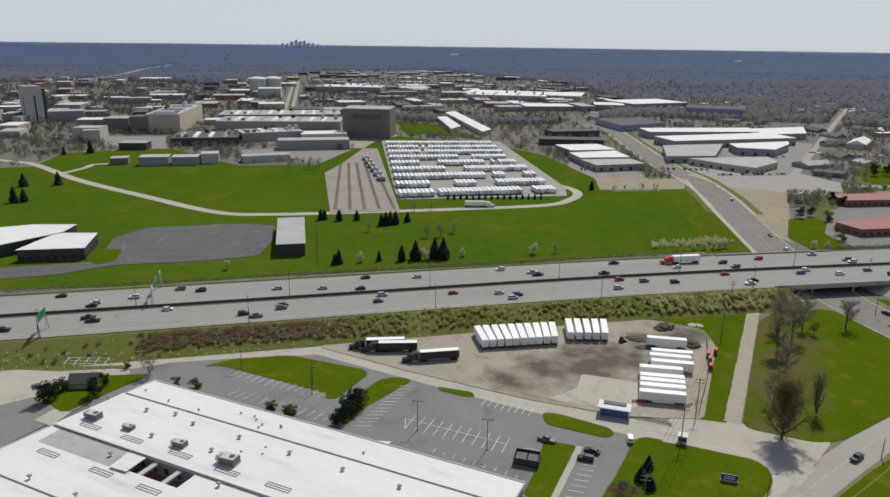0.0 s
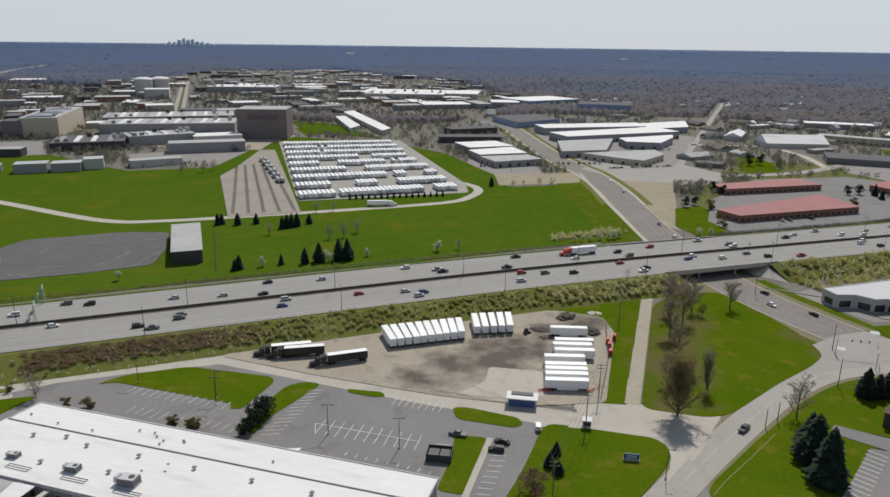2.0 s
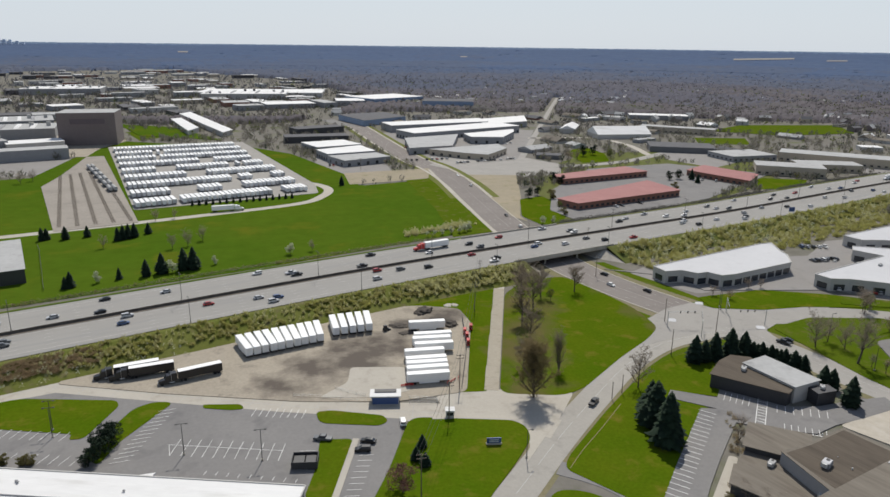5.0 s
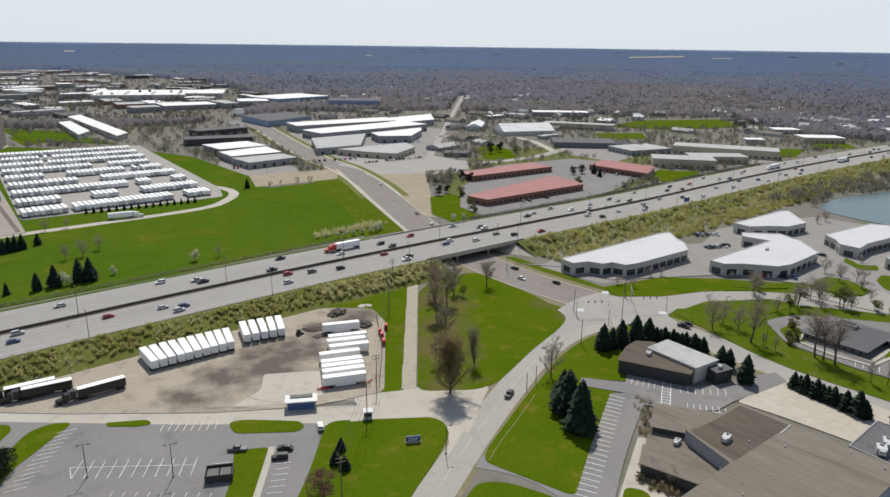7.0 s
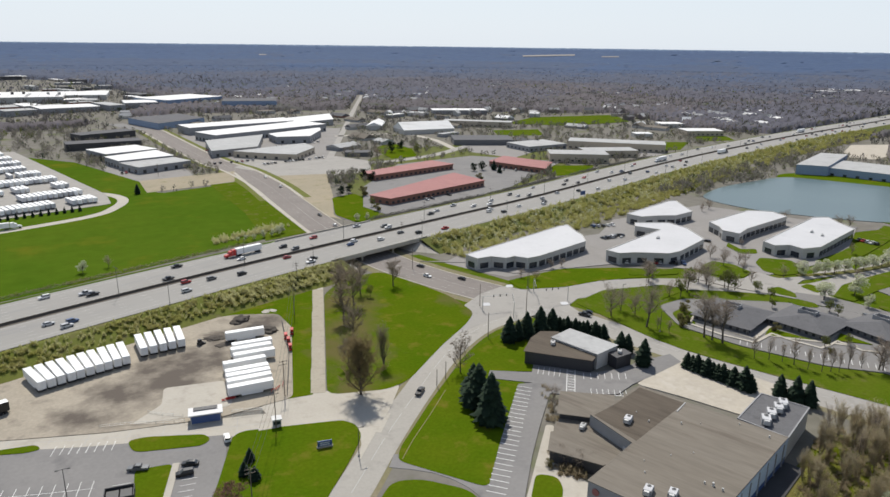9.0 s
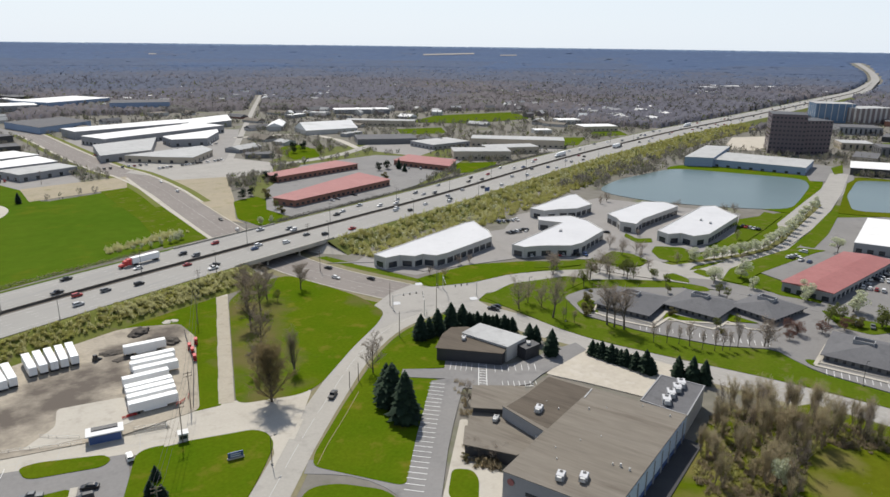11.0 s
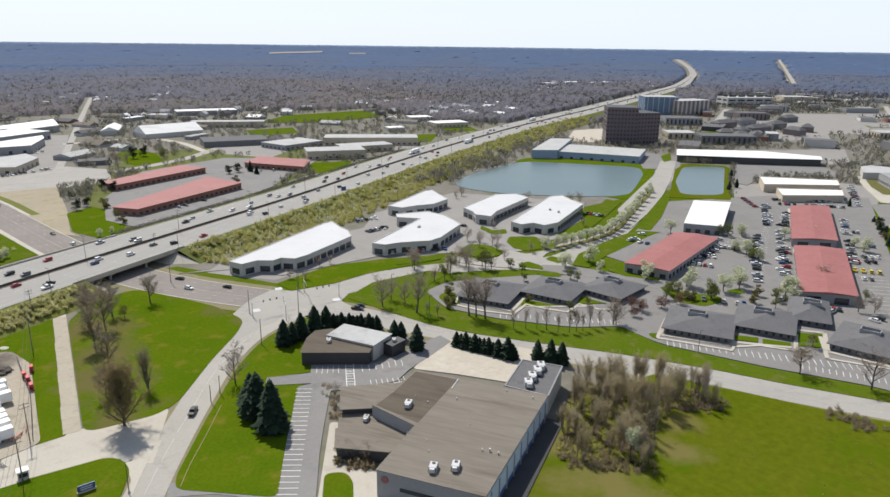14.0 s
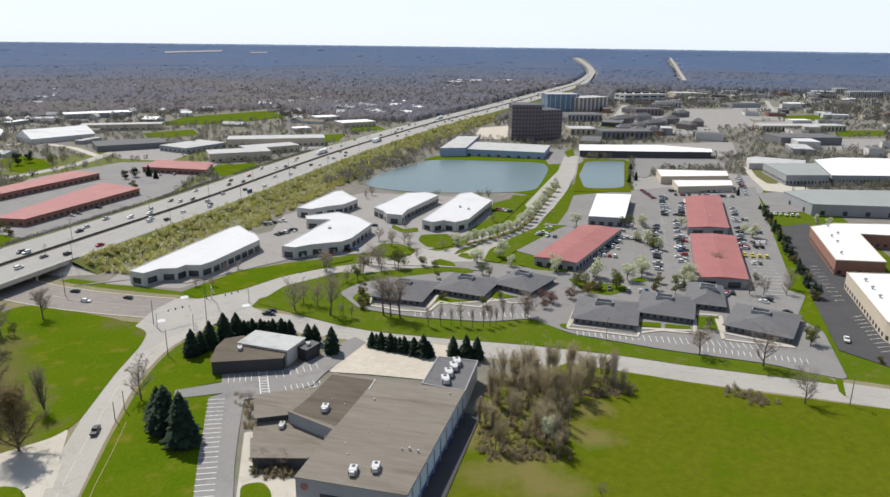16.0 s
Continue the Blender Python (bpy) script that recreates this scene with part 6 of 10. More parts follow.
block("dark_shed", (7.0, 886.4, 65.7, 912.7, 7.5), 25, "darkwall", "shingle", "dark storage shed with grey roof", "shed")
building("warehouse", [(125.6, 859.2), (274.0, 930.2), (292.3, 882.9), (141.5, 819.3)], 9, "greywall", "whiteroof", "big warehouse with a white roof", "warehouse", group="warehouses", w=3, wh=3, sill=0.5, gap=6)
building("warehouse", [(126.1, 794.6), (195.2, 822.0), (167.1, 728.1), (118.4, 714.5)], 7, "greywall", "greyroof", "grey lower warehouse block with dock doors", "warehouse", group="warehouses", w=3, wh=3, sill=0.5, gap=10)
building("warehouse", [(117.6, 942.2), (263.8, 981.7), (264.9, 937.5), (125.9, 901.9)], 9, "greywall", "whiteroof", "long warehouse with a white roof", "warehouse", group="warehouses")
building("warehouse", [(201.4, 819.2), (274.6, 855.4), (268.9, 832.5), (239.1, 781.1), (202.6, 788.0)], 8, "greywall", "whiteroof", "warehouse with a rounded white roof edge", "warehouse", group="warehouses", w=3, wh=3, sill=0.5, gap=10)
building("warehouse", [(138.9, 712.0), (220.8, 740.7), (220.8, 706.9), (189.5, 666.9), (167.5, 683.1)], 6, "beigewall", "greyroof", "beige low warehouse with pale roof", "warehouse", group="warehouses", w=3, wh=2.5, sill=0.5, gap=9)
building("warehouse", [(258.2, 976.2), (344.3, 1021.5), (323.8, 944.8), (253.4, 912.6)], 8, "greywall", "whiteroof", "white-roofed warehouse in sections", "warehouse", group="warehouses")
building("blue_warehouse", [(69.0, 1061.1), (98.5, 973.4), (164.0, 1025.7), (141.0, 1095.4)], 8.0, "bluewall", "shingle", "blue-walled warehouse with dark grey roof", "warehouse", over=0.3)
block("far_warehouse", (150.7, 1311.2, 255.6, 1375.3, 11.1), 90, "bluewall", "whiteroof", "far warehouse with a white roof", "warehouse")
block("far_warehouse", (228.9, 1241.4, 316.4, 1218.8, 12.8), 60, "bluewall", "shingle", "far dark-blue warehouse with grey roof", "warehouse")
block("far_warehouse", (81.5, 1299.3, 133.6, 1299.2, 9.2), 60, "greywall", "whiteroof", "far grey hall with white roof", "warehouse")
block("far_warehouse", (-187.3, 1529.4, 64.8, 1503.4, 9.3), 110, "palewall", "whiteroof", "very long far warehouse with a white roof", "warehouse")
block("far_warehouse", (-39.4, 1243.7, 44.2, 1265.0, 7.8), 60, "greywall", "whiteroof", "far grey hall with white roof", "warehouse")
building("market_hall", [(-164.2, 1042.7), (-152.2, 1054.6), (-114.7, 933.5), (-122.8, 898.4)], 6, "palewall", "whiteroof", "pale market hall with white roof", "hall")
building("market_hall", [(-163.0, 1116.2), (-149.8, 1139.9), (-71.4, 905.2), (-80.6, 878.3)], 6, "palewall", "whiteroof", "long pale market hall with white roof", "hall")
gable("white_hall", [(368.9, 806.4), (438.7, 802.9), (440.6, 840.9), (370.8, 844.4)], 6, 14, "palewall", "whiteroof", "big white hall with gabled roof", "hall")
gable("white_hall", [(343.2, 869.9), (361.9, 864.0), (387.7, 911.2), (370.1, 916.6)], 6, 10, "palewall", "whiteroof", "white shed with gabled roof", "hall")
for b, d, lab in (((433.2, 623.3, 486.9, 628.0, 5.6), 40, "low grey workshop"), ((413.3, 558.8, 463.3, 529.5, 8.4), 28, "low workshop with ribbon windows"), ((465.3, 567.2, 518.8, 548.1, 6.8), 25, "low beige workshop"), ((488.1, 627.4, 566.3, 557.4, 8.7), 30, "long beige workshop"), ((702.3, 657.0, 748.5, 638.0, 6.6), 30, "low brick shop with white roof"), ((737.9, 744.2, 763.8, 726.5, 5.2), 30, "small white-roofed shop"), ((460.8, 877.0, 536.0, 817.7, 7.8), 20, "long low shed")):
    block("low_workshop", b, d, "greywall" if "grey" in lab else "beigewall", "whiteroof" if "white" in lab else "greyroof", lab + " near the highway", "workshop", group="low workshops", w=2.5, wh=1.6, sill=1.2, gap=6)
# halls on the field
building("arena_hall", [(-161.3, 398.9), (-147.0, 404.7), (-126.7, 348.7), (-140.8, 343.7)], 7.0, "darkwall", "greyroof", "black-walled hall with a grey metal roof", "hall", over=0.4)
building("field_office", [(-334.7, 328.7), (-294.4, 357.1), (-270.8, 361.7), (-267.7, 345.4), (-287.0, 306.1)], 7.0, "darkwall", "whiteroof", "dark office with a white roof", "building", over=0.3)
building("field_office", [(-268.6, 310.3), (-270.4, 344.2), (-248.6, 348.4), (-237.3, 320.5)], 6.5, "darkwall", "whiteroof", "dark-walled office wing with a white roof", "building", over=0.3, w=2, wh=1.8, sill=1, gap=3.5)
# factory complex in the distance
brown_box = block("brown_block", (-245.2, 823.9, -187.5, 827.2, 35.1), 45, "brownwall", "greyroof", "tall windowless brown factory block with a dark red sign band", "factory")
p, q = Vector((-245.2, 823.9, -187.5, 827.2, 35.1)[:2]), Vector((-245.2, 823.9, -187.5, 827.2, 35.1)[2:4])
d = q - p
m = p.lerp(q, 0.52) - Vector((-d.y, d.x)).normalized() * 0.3
bm = bmesh.new()
box(bm, m.x, m.y, (-245.2, 823.9, -187.5, 827.2, 35.1)[4] * 0.66, d.length * 0.6, 0.4, 5.5, rz=math.atan2(d.y, d.x))
part("sign_band", bm, "purplewall", brown_box, "dark red sign bar")
for b, d, wl, rf, lab in (
    ((-282.9, 710.1, -211.5, 735.2, 10.3), 22, "greywall", "greyroof", "long grey factory hall"),
    ((-280.9, 779.0, -232.8, 800.6, 8.6), 30, "palewall", "whiteroof", "white-roofed factory hall"),
    ((-342.1, 754.5, -283.9, 793.4, 10.8), 40, "greywall", "greyroof", "brown factory hall"),
    ((-423.5, 855.1, -267.2, 888.4, 12.0), 60, "greywall", "greyroof", "wide factory hall with pale sawtooth roofs"),
    ((-474.4, 969.0, -306.9, 1022.2, 7.8), 70, "greywall", "greyroof", "wide factory hall behind others"),
    ((-453.0, 820.7, -492.2, 957.2, 23.0), 41, "beigewall", "greyroof", "big blank factory block with beige flank"),
    ((-405.3, 711.7, -339.3, 736.3, 8.7), 60, "darkwall", "shingle", "low dark factory range"),
    ((-284.2, 623.9, -245.3, 646.2, 6.5), 14, "palewall", "greyroof", "pale low shed"),
    ((-369.1, 588.9, -344.9, 597.4, 8.1), 16, "greywall", "metal", "silver storage shed"),
    ((-341.9, 598.0, -319.8, 606.1, 7.7), 16, "greywall", "metal", "silver storage shed"),
    ((-320.2, 612.5, -305.9, 619.0, 9.4), 16, "palewall", "metal", "silver shed with a raised roof"),
    ((-397.3, 588.9, -383.7, 595.2, 6.1), 14, "brownwall", "greyroof", "small brown shed"),
    ((-442.3, 673.0, -415.4, 679.2, 7.7), 18, "darkwall", "greyroof", "dark shed on the hill"),
    ((-510.8, 714.1, -495.8, 722.4, 13.6), 25, "beigewall", "greyroof", "beige mid-rise block"),
    ((-686.2, 889.3, -648.0, 914.7, 14.1), 30, "greywall", "greyroof", "grey low-rise building"),
    ((-589.4, 1388.0, -546.2, 1401.9, 18.2), 40, "palewall", "whiteroof", "low white plant building"),
    ((-533.9, 1586.5, -383.8, 1597.7, 12.7), 80, "greywall", "whiteroof", "far long hall with a white roof"),
    ((-369.7, 1233.7, -328.9, 1257.9, 7.5), 40, "greywall", "whiteroof", "far hall with a white roof"),
    ((-364.0, 1731.3, -305.1, 1752.1, 9.6), 80, "palewall", "whiteroof", "far white hall"),
    ((-170.7, 1458.0, -8.4, 1448.4, 11.3), 100, "palewall", "whiteroof", "far long white warehouse")):
    hall = block("plant_hall", b, d, wl, rf, lab + " in a factory complex", "factory", group="distant factory halls")
    p, q = Vector(b[:2]), Vector(b[2:4])
    u = (q - p).normalized()
    v = Vector((-u.y, u.x))
    if v.dot(p) < 0:
        v = -v
    if d >= 40 and (q - p).length > 60:
        L = (q - p).length
        for k in range(int(L / 16)):
            c = p + u * (16 * k + 8) + v * (d * 0.5)
            bm = bmesh.new()
            box(bm, c.x, c.y, b[4], 5.0, d * 0.8, 1.6, rz=math.atan2(u.y, u.x), taper=0.7)
            part("roof_monitor", bm, "whiteroof" if k % 3 else "greywall", hall)
        for k in range(6):
            c = p + u * (L * ((k * 0.37 + 0.1) % 1.0)) + v * (d * ((k * 0.61 + 0.15) % 0.9))
            bm = bmesh.new()
            box(bm, c.x, c.y, b[4], 4.5, 3.5, 3.2 + k % 3, rz=math.atan2(u.y, u.x))
            part("roof_housing", bm, ("greywall", "darkwall", "palewall")[k % 3], hall)
# blocks of the far town and suburbs
for b, d, wl, rf, lab in (
    ((-530.4, 724.0, -501.5, 731.0, 15), 25, "palewall", "greyroof", "pale low-rise block on a hill"),
    ((-546.8, 806.0, -517.8, 813.3, 17), 30, "brownwall", "greyroof", "brown brick factory block"),
    ((-510.1, 803.5, -489.1, 808.7, 20), 30, "brownwall", "shingle", "dark brown factory block"),
    ((-1099.3, 1797.5, -1029.4, 1825.0, 10), 60, "palewall", "whiteroof", "long white building at the edge of woods"),
    ((-769.8, 1285.4, -709.5, 1304.4, 8), 40, "greywall", "whiteroof", "long white-roofed hall"),
    ((-789.0, 1209.3, -769.1, 1215.4, 7), 30, "greywall", "whiteroof", "white-roofed hall"),
    ((-755.8, 1219.5, -734.8, 1226.0, 7), 30, "palewall", "whiteroof", "white-roofed hall"),
    ((-684.2, 1460.4, -633.4, 1477.3, 8), 40, "greywall", "whiteroof", "white-roofed hall"),
    ((-779.5, 1027.9, -741.7, 1038.7, 10), 50, "greywall", "paleroof", "wide pale-roofed store"),
    ((-896.8, 1078.7, -869.4, 1086.8, 9), 40, "greywall", "paleroof", "pale-roofed store"),
    ((-929.4, 1220.7, -871.9, 1238.7, 7), 40, "brownwall", "paleroof", "low brick range"),
    ((520.5, 1026.9, 604.7, 995.1, 7), 30, "greywall", "whiteroof", "pale-roofed shed row"),
    ((383.3, 701.2, 446.9, 674.4, 6), 42, "slatewall", "shingle", "dark flat-roofed works"),
    ((241.5, 672.2, 264.7, 662.2, 4), 16, "slatewall", "shingle", "dark bungalow among trees"),
    ((627.4, 670.0, 648.0, 661.5, 5), 18, "palewall", "whiteroof", "white-roofed shop"),
    ((736.9, 737.6, 768.0, 725.2, 6), 25, "palewall", "whiteroof", "white-roofed shop"),
    ((1566.6, 1122.1, 1561.8, 1092.6, 6), 34, "greywall", "paleroof", "low pale commercial hall"),
    ((1653.3, 1148.9, 1654.3, 1111.2, 9), 34, "palewall", "paleroof", "low pale commercial hall"),
    ((1753.0, 1173.5, 1770.9, 1157.3, 8), 34, "greywall", "whiteroof", "low pale commercial hall"),
    ((1723.3, 1122.2, 1740.6, 1106.3, 7), 34, "palewall", "paleroof", "low pale commercial hall"),
    ((1768.2, 1120.0, 1816.1, 1116.4, 8), 34, "greywall", "whiteroof", "low pale commercial hall"),
    ((1521.7, 1032.5, 1534.7, 1020.1, 6), 34, "beigewall", "greyroof", "low pale commercial hall"),
    ((1792.0, 1059.2, 1839.9, 1054.6, 8), 34, "greywall", "paleroof", "low pale commercial hall"),
    ((1841.2, 1053.4, 1919.2, 1064.5, 7), 34, "palewall", "whiteroof", "low pale commercial hall"),
    ((1909.5, 1031.8, 1949.1, 1037.6, 7), 34, "greywall", "paleroof", "low pale commercial hall"),
    ((1430.8, 999.1, 1439.9, 990.3, 6), 34, "palewall", "greyroof", "low pale commercial hall"),
    ((1543.4, 1011.8, 1574.3, 1014.3, 6), 34, "greywall", "paleroof", "low pale commercial hall"),
    ((2880.7, 1811.2, 2898.0, 1793.6, 9), 34, "palewall", "paleroof", "low pale commercial hall"),
    ((2718.1, 1790.3, 2733.9, 1776.1, 9), 34, "greywall", "paleroof", "low pale commercial hall"),
    ((2769.0, 1977.7, 2788.9, 1959.0, 9), 34, "palewall", "paleroof", "low pale commercial hall"),
    ((3023.7, 1724.3, 3036.4, 1712.8, 9), 34, "greywall", "paleroof", "low pale commercial hall"),
    ((912.5, 148.1, 961.5, 89.5, 9), 40, "slatewall", "shingle", "long dark school building"),
    ((1046.2, 195.9, 1126.8, 102.2, 8), 26, "beigewall", "greyroof", "arcaded range with tall dark openings"),
    ((1190.1, 181.0, 1210.9, 157.3, 5), 20, "palewall", "whiteroof", "white-roofed shop"),
    ((2043.1, 222.1, 2065.9, 199.2, 14), 20, "palewall", "greyroof", "pale mid-rise block"),
    ((1926.2, 179.9, 1989.7, 115.0, 14), 20, "palewall", "greyroof", "long pale mid-rise block"),
    ((986.3, 460.0, 1021.7, 419.9, 10), 40, "greywall", "shingle", "grey apartment range"),
    ((836.3, 384.9, 858.3, 359.2, 8), 30, "beigewall", "greyroof", "beige apartment range"),
    ((1144.9, 411.7, 1174.6, 378.7, 11), 30, "brownwall", "shingle", "brown apartment range"),
    ((1328.3, 429.7, 1355.2, 400.7, 11), 30, "palewall", "shingle", "pale apartment range"),
    ((820.5, 335.5, 862.5, 285.8, 10), 30, "slatewall", "shingle", "dark apartment range"),
    ((1425.4, 325.1, 1465.1, 282.3, 8), 24, "greywall", "shingle", "grey town houses"),
    ((1505.3, 239.1, 1529.6, 212.9, 8), 24, "palewall", "whiteroof", "pale town houses"),
    ((1619.1, 493.9, 1662.6, 449.4, 10), 40, "beigewall", "greyroof", "beige range before woods")):
    win = dict(w=2.4, wh=b[4] - 3, sill=1.2, gap=5.5) if "arcaded" in lab or "apartment" in lab or "mid-rise" in lab else {}
    block("town_block", b, d, wl, rf, lab + " in the far town", "building", group="far town blocks" if win else "distant town blocks", **win)
for i, b in enumerate(((1000.6, 386.4, 1041.3, 376.2),
        (1063.5, 379.2, 1091.9, 366.4),
        (976.7, 329.8, 1013.7, 320.0),
        (1163.2, 400.5, 1199.5, 382.6),
        (1299.6, 431.9, 1335.5, 406.4),
        (1052.2, 327.6, 1076.0, 318.5),
        (1002.1, 300.5, 994.1, 278.1),
        (1180.7, 437.8, 1210.2, 428.9),
        (1164.3, 345.6, 1190.7, 337.3),
        (1046.8, 290.3, 1051.9, 276.0),
        (944.5, 335.6, 957.9, 327.9),
        (898.4, 344.4, 910.2, 330.6),
        (889.1, 319.7, 899.7, 307.3),
        (901.7, 305.1, 910.4, 294.9))):
    gable("apartment_range", front(b, 15), 7.5, 11.5, ("brownwall", "greywall", "slatewall")[i % 3], "shingle", "grey-roofed apartment range among bare trees", "building", hip=0.8, group="apartment ranges")
block("tower_block", (-695.0, 865.1, -684.4, 882.4, 49.2), 24, "palewall", "greyroof", "pale concrete slab tower block", "tower", w=2.2, wh=34, sill=3, gap=14, wname="window_band", material="glass")
block("tower_block", (-722.7, 887.1, -699.7, 871.1, 45.5), 24, "darkwall", "greyroof", "dark slab of a tower block", "tower")
for x, y, h in ((*(-627.2, 1478.2), 40), (*(-602.8, 1504.8), 40)):
    tank = thing("water_tank", "white domed water storage tank", "tank", "water tanks")
    bm = bmesh.new()
    rod(bm, (x, y, -0.3), (x, y, h * 0.8), 18, 18, 24)
    part("shell", bm, "palewall", tank)
    bm = bmesh.new()
    for i in range(5):
        a0, a1 = i * 0.3, (i + 1) * 0.3
        rod(bm, (x, y, h * (0.8 + 0.13 * math.sin(a0))), (x, y, h * (0.8 + 0.13 * math.sin(a1))), 18.4 * math.cos(a0), max(0.4, 18.4 * math.cos(a1)), 24)
    part("dome", bm, "whiteroof", tank)
# far city skyline, scaled down and set nearer to fit the camera's view
base = Vector((-1081.0, 2990.5)).normalized()
side = Vector((base.y, -base.x))
for k, (o, h, w) in enumerate(((-118, 24, 30), (-88, 40, 20), (-60, 34, 26), (-30, 62, 26), (-4, 76, 20), (20, 58, 26), (46, 70, 22), (72, 46, 28), (100, 40, 24), (134, 38, 20), (160, 26, 26))):
    p = base * 4700 + side * o
    sk = thing("skyscraper", "pale grey skyscraper of a far city", "skyscraper", "far city skyline")
    z = far_rise(4700) - 8
    bm = bmesh.new()
    box(bm, p.x, p.y, z, w * 0.8, w * 0.7, h * 0.62 + 8)
    part("tower", bm, "skyline", sk)
    bm = bmesh.new()
    box(bm, p.x + w * 0.1, p.y, z + h * 0.62 + 8, w * 0.5, w * 0.45, 2 + (k % 3) * 2.5)
    part("crown", bm, "skyline", sk)


# ---- vegetation ----
def prisms(segs, n):
    """Tapered branches as arrays."""
    V, F = [], []
    for p0, p1, r0, r1 in segs:
        d = (p1 - p0).normalized()
        a = d.orthogonal().normalized()
        b = d.cross(a)
        k = len(V)
        for p, r in ((p0, r0), (p1, r1)):
            for i in range(n):
                t = 2 * math.pi * i / n
                V.append(p + a * (r * math.cos(t)) + b * (r * math.sin(t)))
        for i in range(n):
            j = (i + 1) % n
            F.append((k + i, k + j, k + n + j))
            F.append((k + i, k + n + j, k + n + i))
    return V, F

def bare_tree(seed, limbs=8, spread=0.75, low=0.14, twigs=5, stems=1, girth=0.02, cone=False):
    """Meshes of a leafless tree of unit height: trunk with limbs, and a crown of branches and twigs."""
    rnd = random.Random(seed)
    thick, thin, fine = [], [], []
    def bend(p, d, L, r, n, lift, wild, store):
        out = []
        for i in range(n):
            d = (d + Vector((rnd.uniform(-1, 1), rnd.uniform(-1, 1), rnd.uniform(-0.6, 0.8))) * wild + Vector((0, 0, lift))).normalized()
            q = p + d * (L / n)
            r2 = r * (0.78 if n < 4 else 0.86)
            store.append((p, q, r, r2))
            p, r = q, r2
            out.append((p, d, r))
        return out
    def side(d, k):
        v = Vector((rnd.uniform(-1, 1), rnd.uniform(-1, 1), rnd.uniform(-0.3, 0.6))).normalized()
        return (d * (1 - k) + v * k).normalized()
    for st in range(stems):
        a = rnd.uniform(0, 6.28)
        d0 = Vector((0.3 * math.cos(a), 0.3 * math.sin(a), 1)).normalized() if stems > 1 else Vector((0, 0, 1))
        trunk = bend(Vector((0, 0, -0.01)), d0, 0.72, girth / stems ** 0.4, 6, 0.06, 0.07, thick)
        for i in range(limbs):
            t = low + (0.95 - low) * i / limbs
            p, d, r = trunk[min(5, int(t * 6))]
            if cone:
                k = min(5, int(t * 6))
                p = (trunk[k - 1][0] if k else Vector((0, 0, 0))).lerp(p, t * 6 - k)
            az = a + i * 2.4 + rnd.uniform(-0.4, 0.4)
            out = Vector((math.cos(az), math.sin(az), rnd.uniform(0.45, 0.9)))
            nd = (d * (1 - spread) + out * spread).normalized()
            if cone:
                nd = (nd - Vector((0, 0, 0.35 * (1 - t)))).normalized()
            limb = bend(p, nd, rnd.uniform(0.34, 0.46) * (1.05 - (0.72 if cone else 0.35) * t), r * 0.6, 4, 0.10, 0.12, thick)
            for p1, d1, r1 in limb + [trunk[-1]] * (i == limbs - 1):
                for _ in range(2):
                    br = bend(p1, side(d1, 0.55), rnd.uniform(0.12, 0.2), r1 * 0.55, 3, 0.05, 0.16, thin)
                    for p2, d2, r2 in br:
                        for _ in range(2):
                            q = p2 + side(d2, 0.6) * rnd.uniform(0.05, 0.09)
                            thin.append((p2, q, r2 * 0.5, r2 * 0.25))
                            for _ in range(twigs):
                                fine.append((p2.lerp(q, rnd.uniform(0.2, 1)), side(d2, 0.75) * rnd.uniform(0.04, 0.09)))
    top = max(s[1].z for s in thin)
    V, F = prisms(thick, 5)
    trunk = from_np("trunk", np.array([tuple(v / top) for v in V]), np.array(F), "bark")
    V, F = prisms(thin, 3)
    for p, d in fine:
        w = d.orthogonal().normalized() * 0.0030
        k = len(V)
        V += [p - w, p + w, p + d]
        F.append((k, k + 1, k + 2))
    crown = from_np("crown", np.array([tuple(v / top) for v in V]), np.array(F), "twig")
    return trunk, crown

def leaf_quads(centres, size, rnd):
    n = len(centres)
    a = rnd.normal(size=(n, 3))
    a /= np.linalg.norm(a, axis=1)[:, None]
    b = np.cross(a, rnd.normal(size=(n, 3)))
    b /= np.linalg.norm(b, axis=1)[:, None]
    s = size * rnd.uniform(0.6, 1.3, (n, 1))
    c = np.asarray(centres)
    V = np.stack([c - a * s - b * s * 0.4, c + b * s * 0.5 - a * s * 0.2, c + a * s + b * s * 0.2, c - b * s * 0.6 + a * s * 0.1], 1).reshape(-1, 3)
    F = np.arange(4 * n).reshape(n, 4)
    return V, F

def leafy_tree(seed, material, blobs=9, leaves=900, width=0.34, low=0.22, size=0.028):
    rnd = np.random.default_rng(seed)
    r2 = random.Random(seed)
    segs = [(Vector((0, 0, -0.01)), Vector((0.01, 0, 0.35)), 0.022, 0.016)]
    C = []
    for i in range(blobs):
        a, z = r2.uniform(0, 6.28), low + (1 - low) * r2.random() ** 0.8 * 0.85
        rad = width * (1 - abs(z - 0.5) * 0.9) * r2.uniform(0.3, 0.8)
        c = Vector((rad * math.cos(a), rad * math.sin(a), z))
        segs.append((Vector((0.01, 0, 0.3)), c, 0.012, 0.003))
        k = leaves // blobs
        u = rnd.normal(size=(k, 3))
        u /= np.linalg.norm(u, axis=1)[:, None]
        C.append(np.array(c) + u * (rnd.uniform(0.3, 1, (k, 1)) ** 0.5) * np.array([0.16, 0.16, 0.14]) * r2.uniform(0.7, 1.2))
    V, F = prisms(segs, 5)
    trunk = from_np("trunk", np.array([tuple(v) for v in V]), np.array(F), "bark")
    C = np.concatenate(C)
    C[:, 2] = np.clip(C[:, 2], 0.08, 1.0)
    V, F = leaf_quads(C, size, rnd)
    return trunk, from_np("crown", V, F, material)

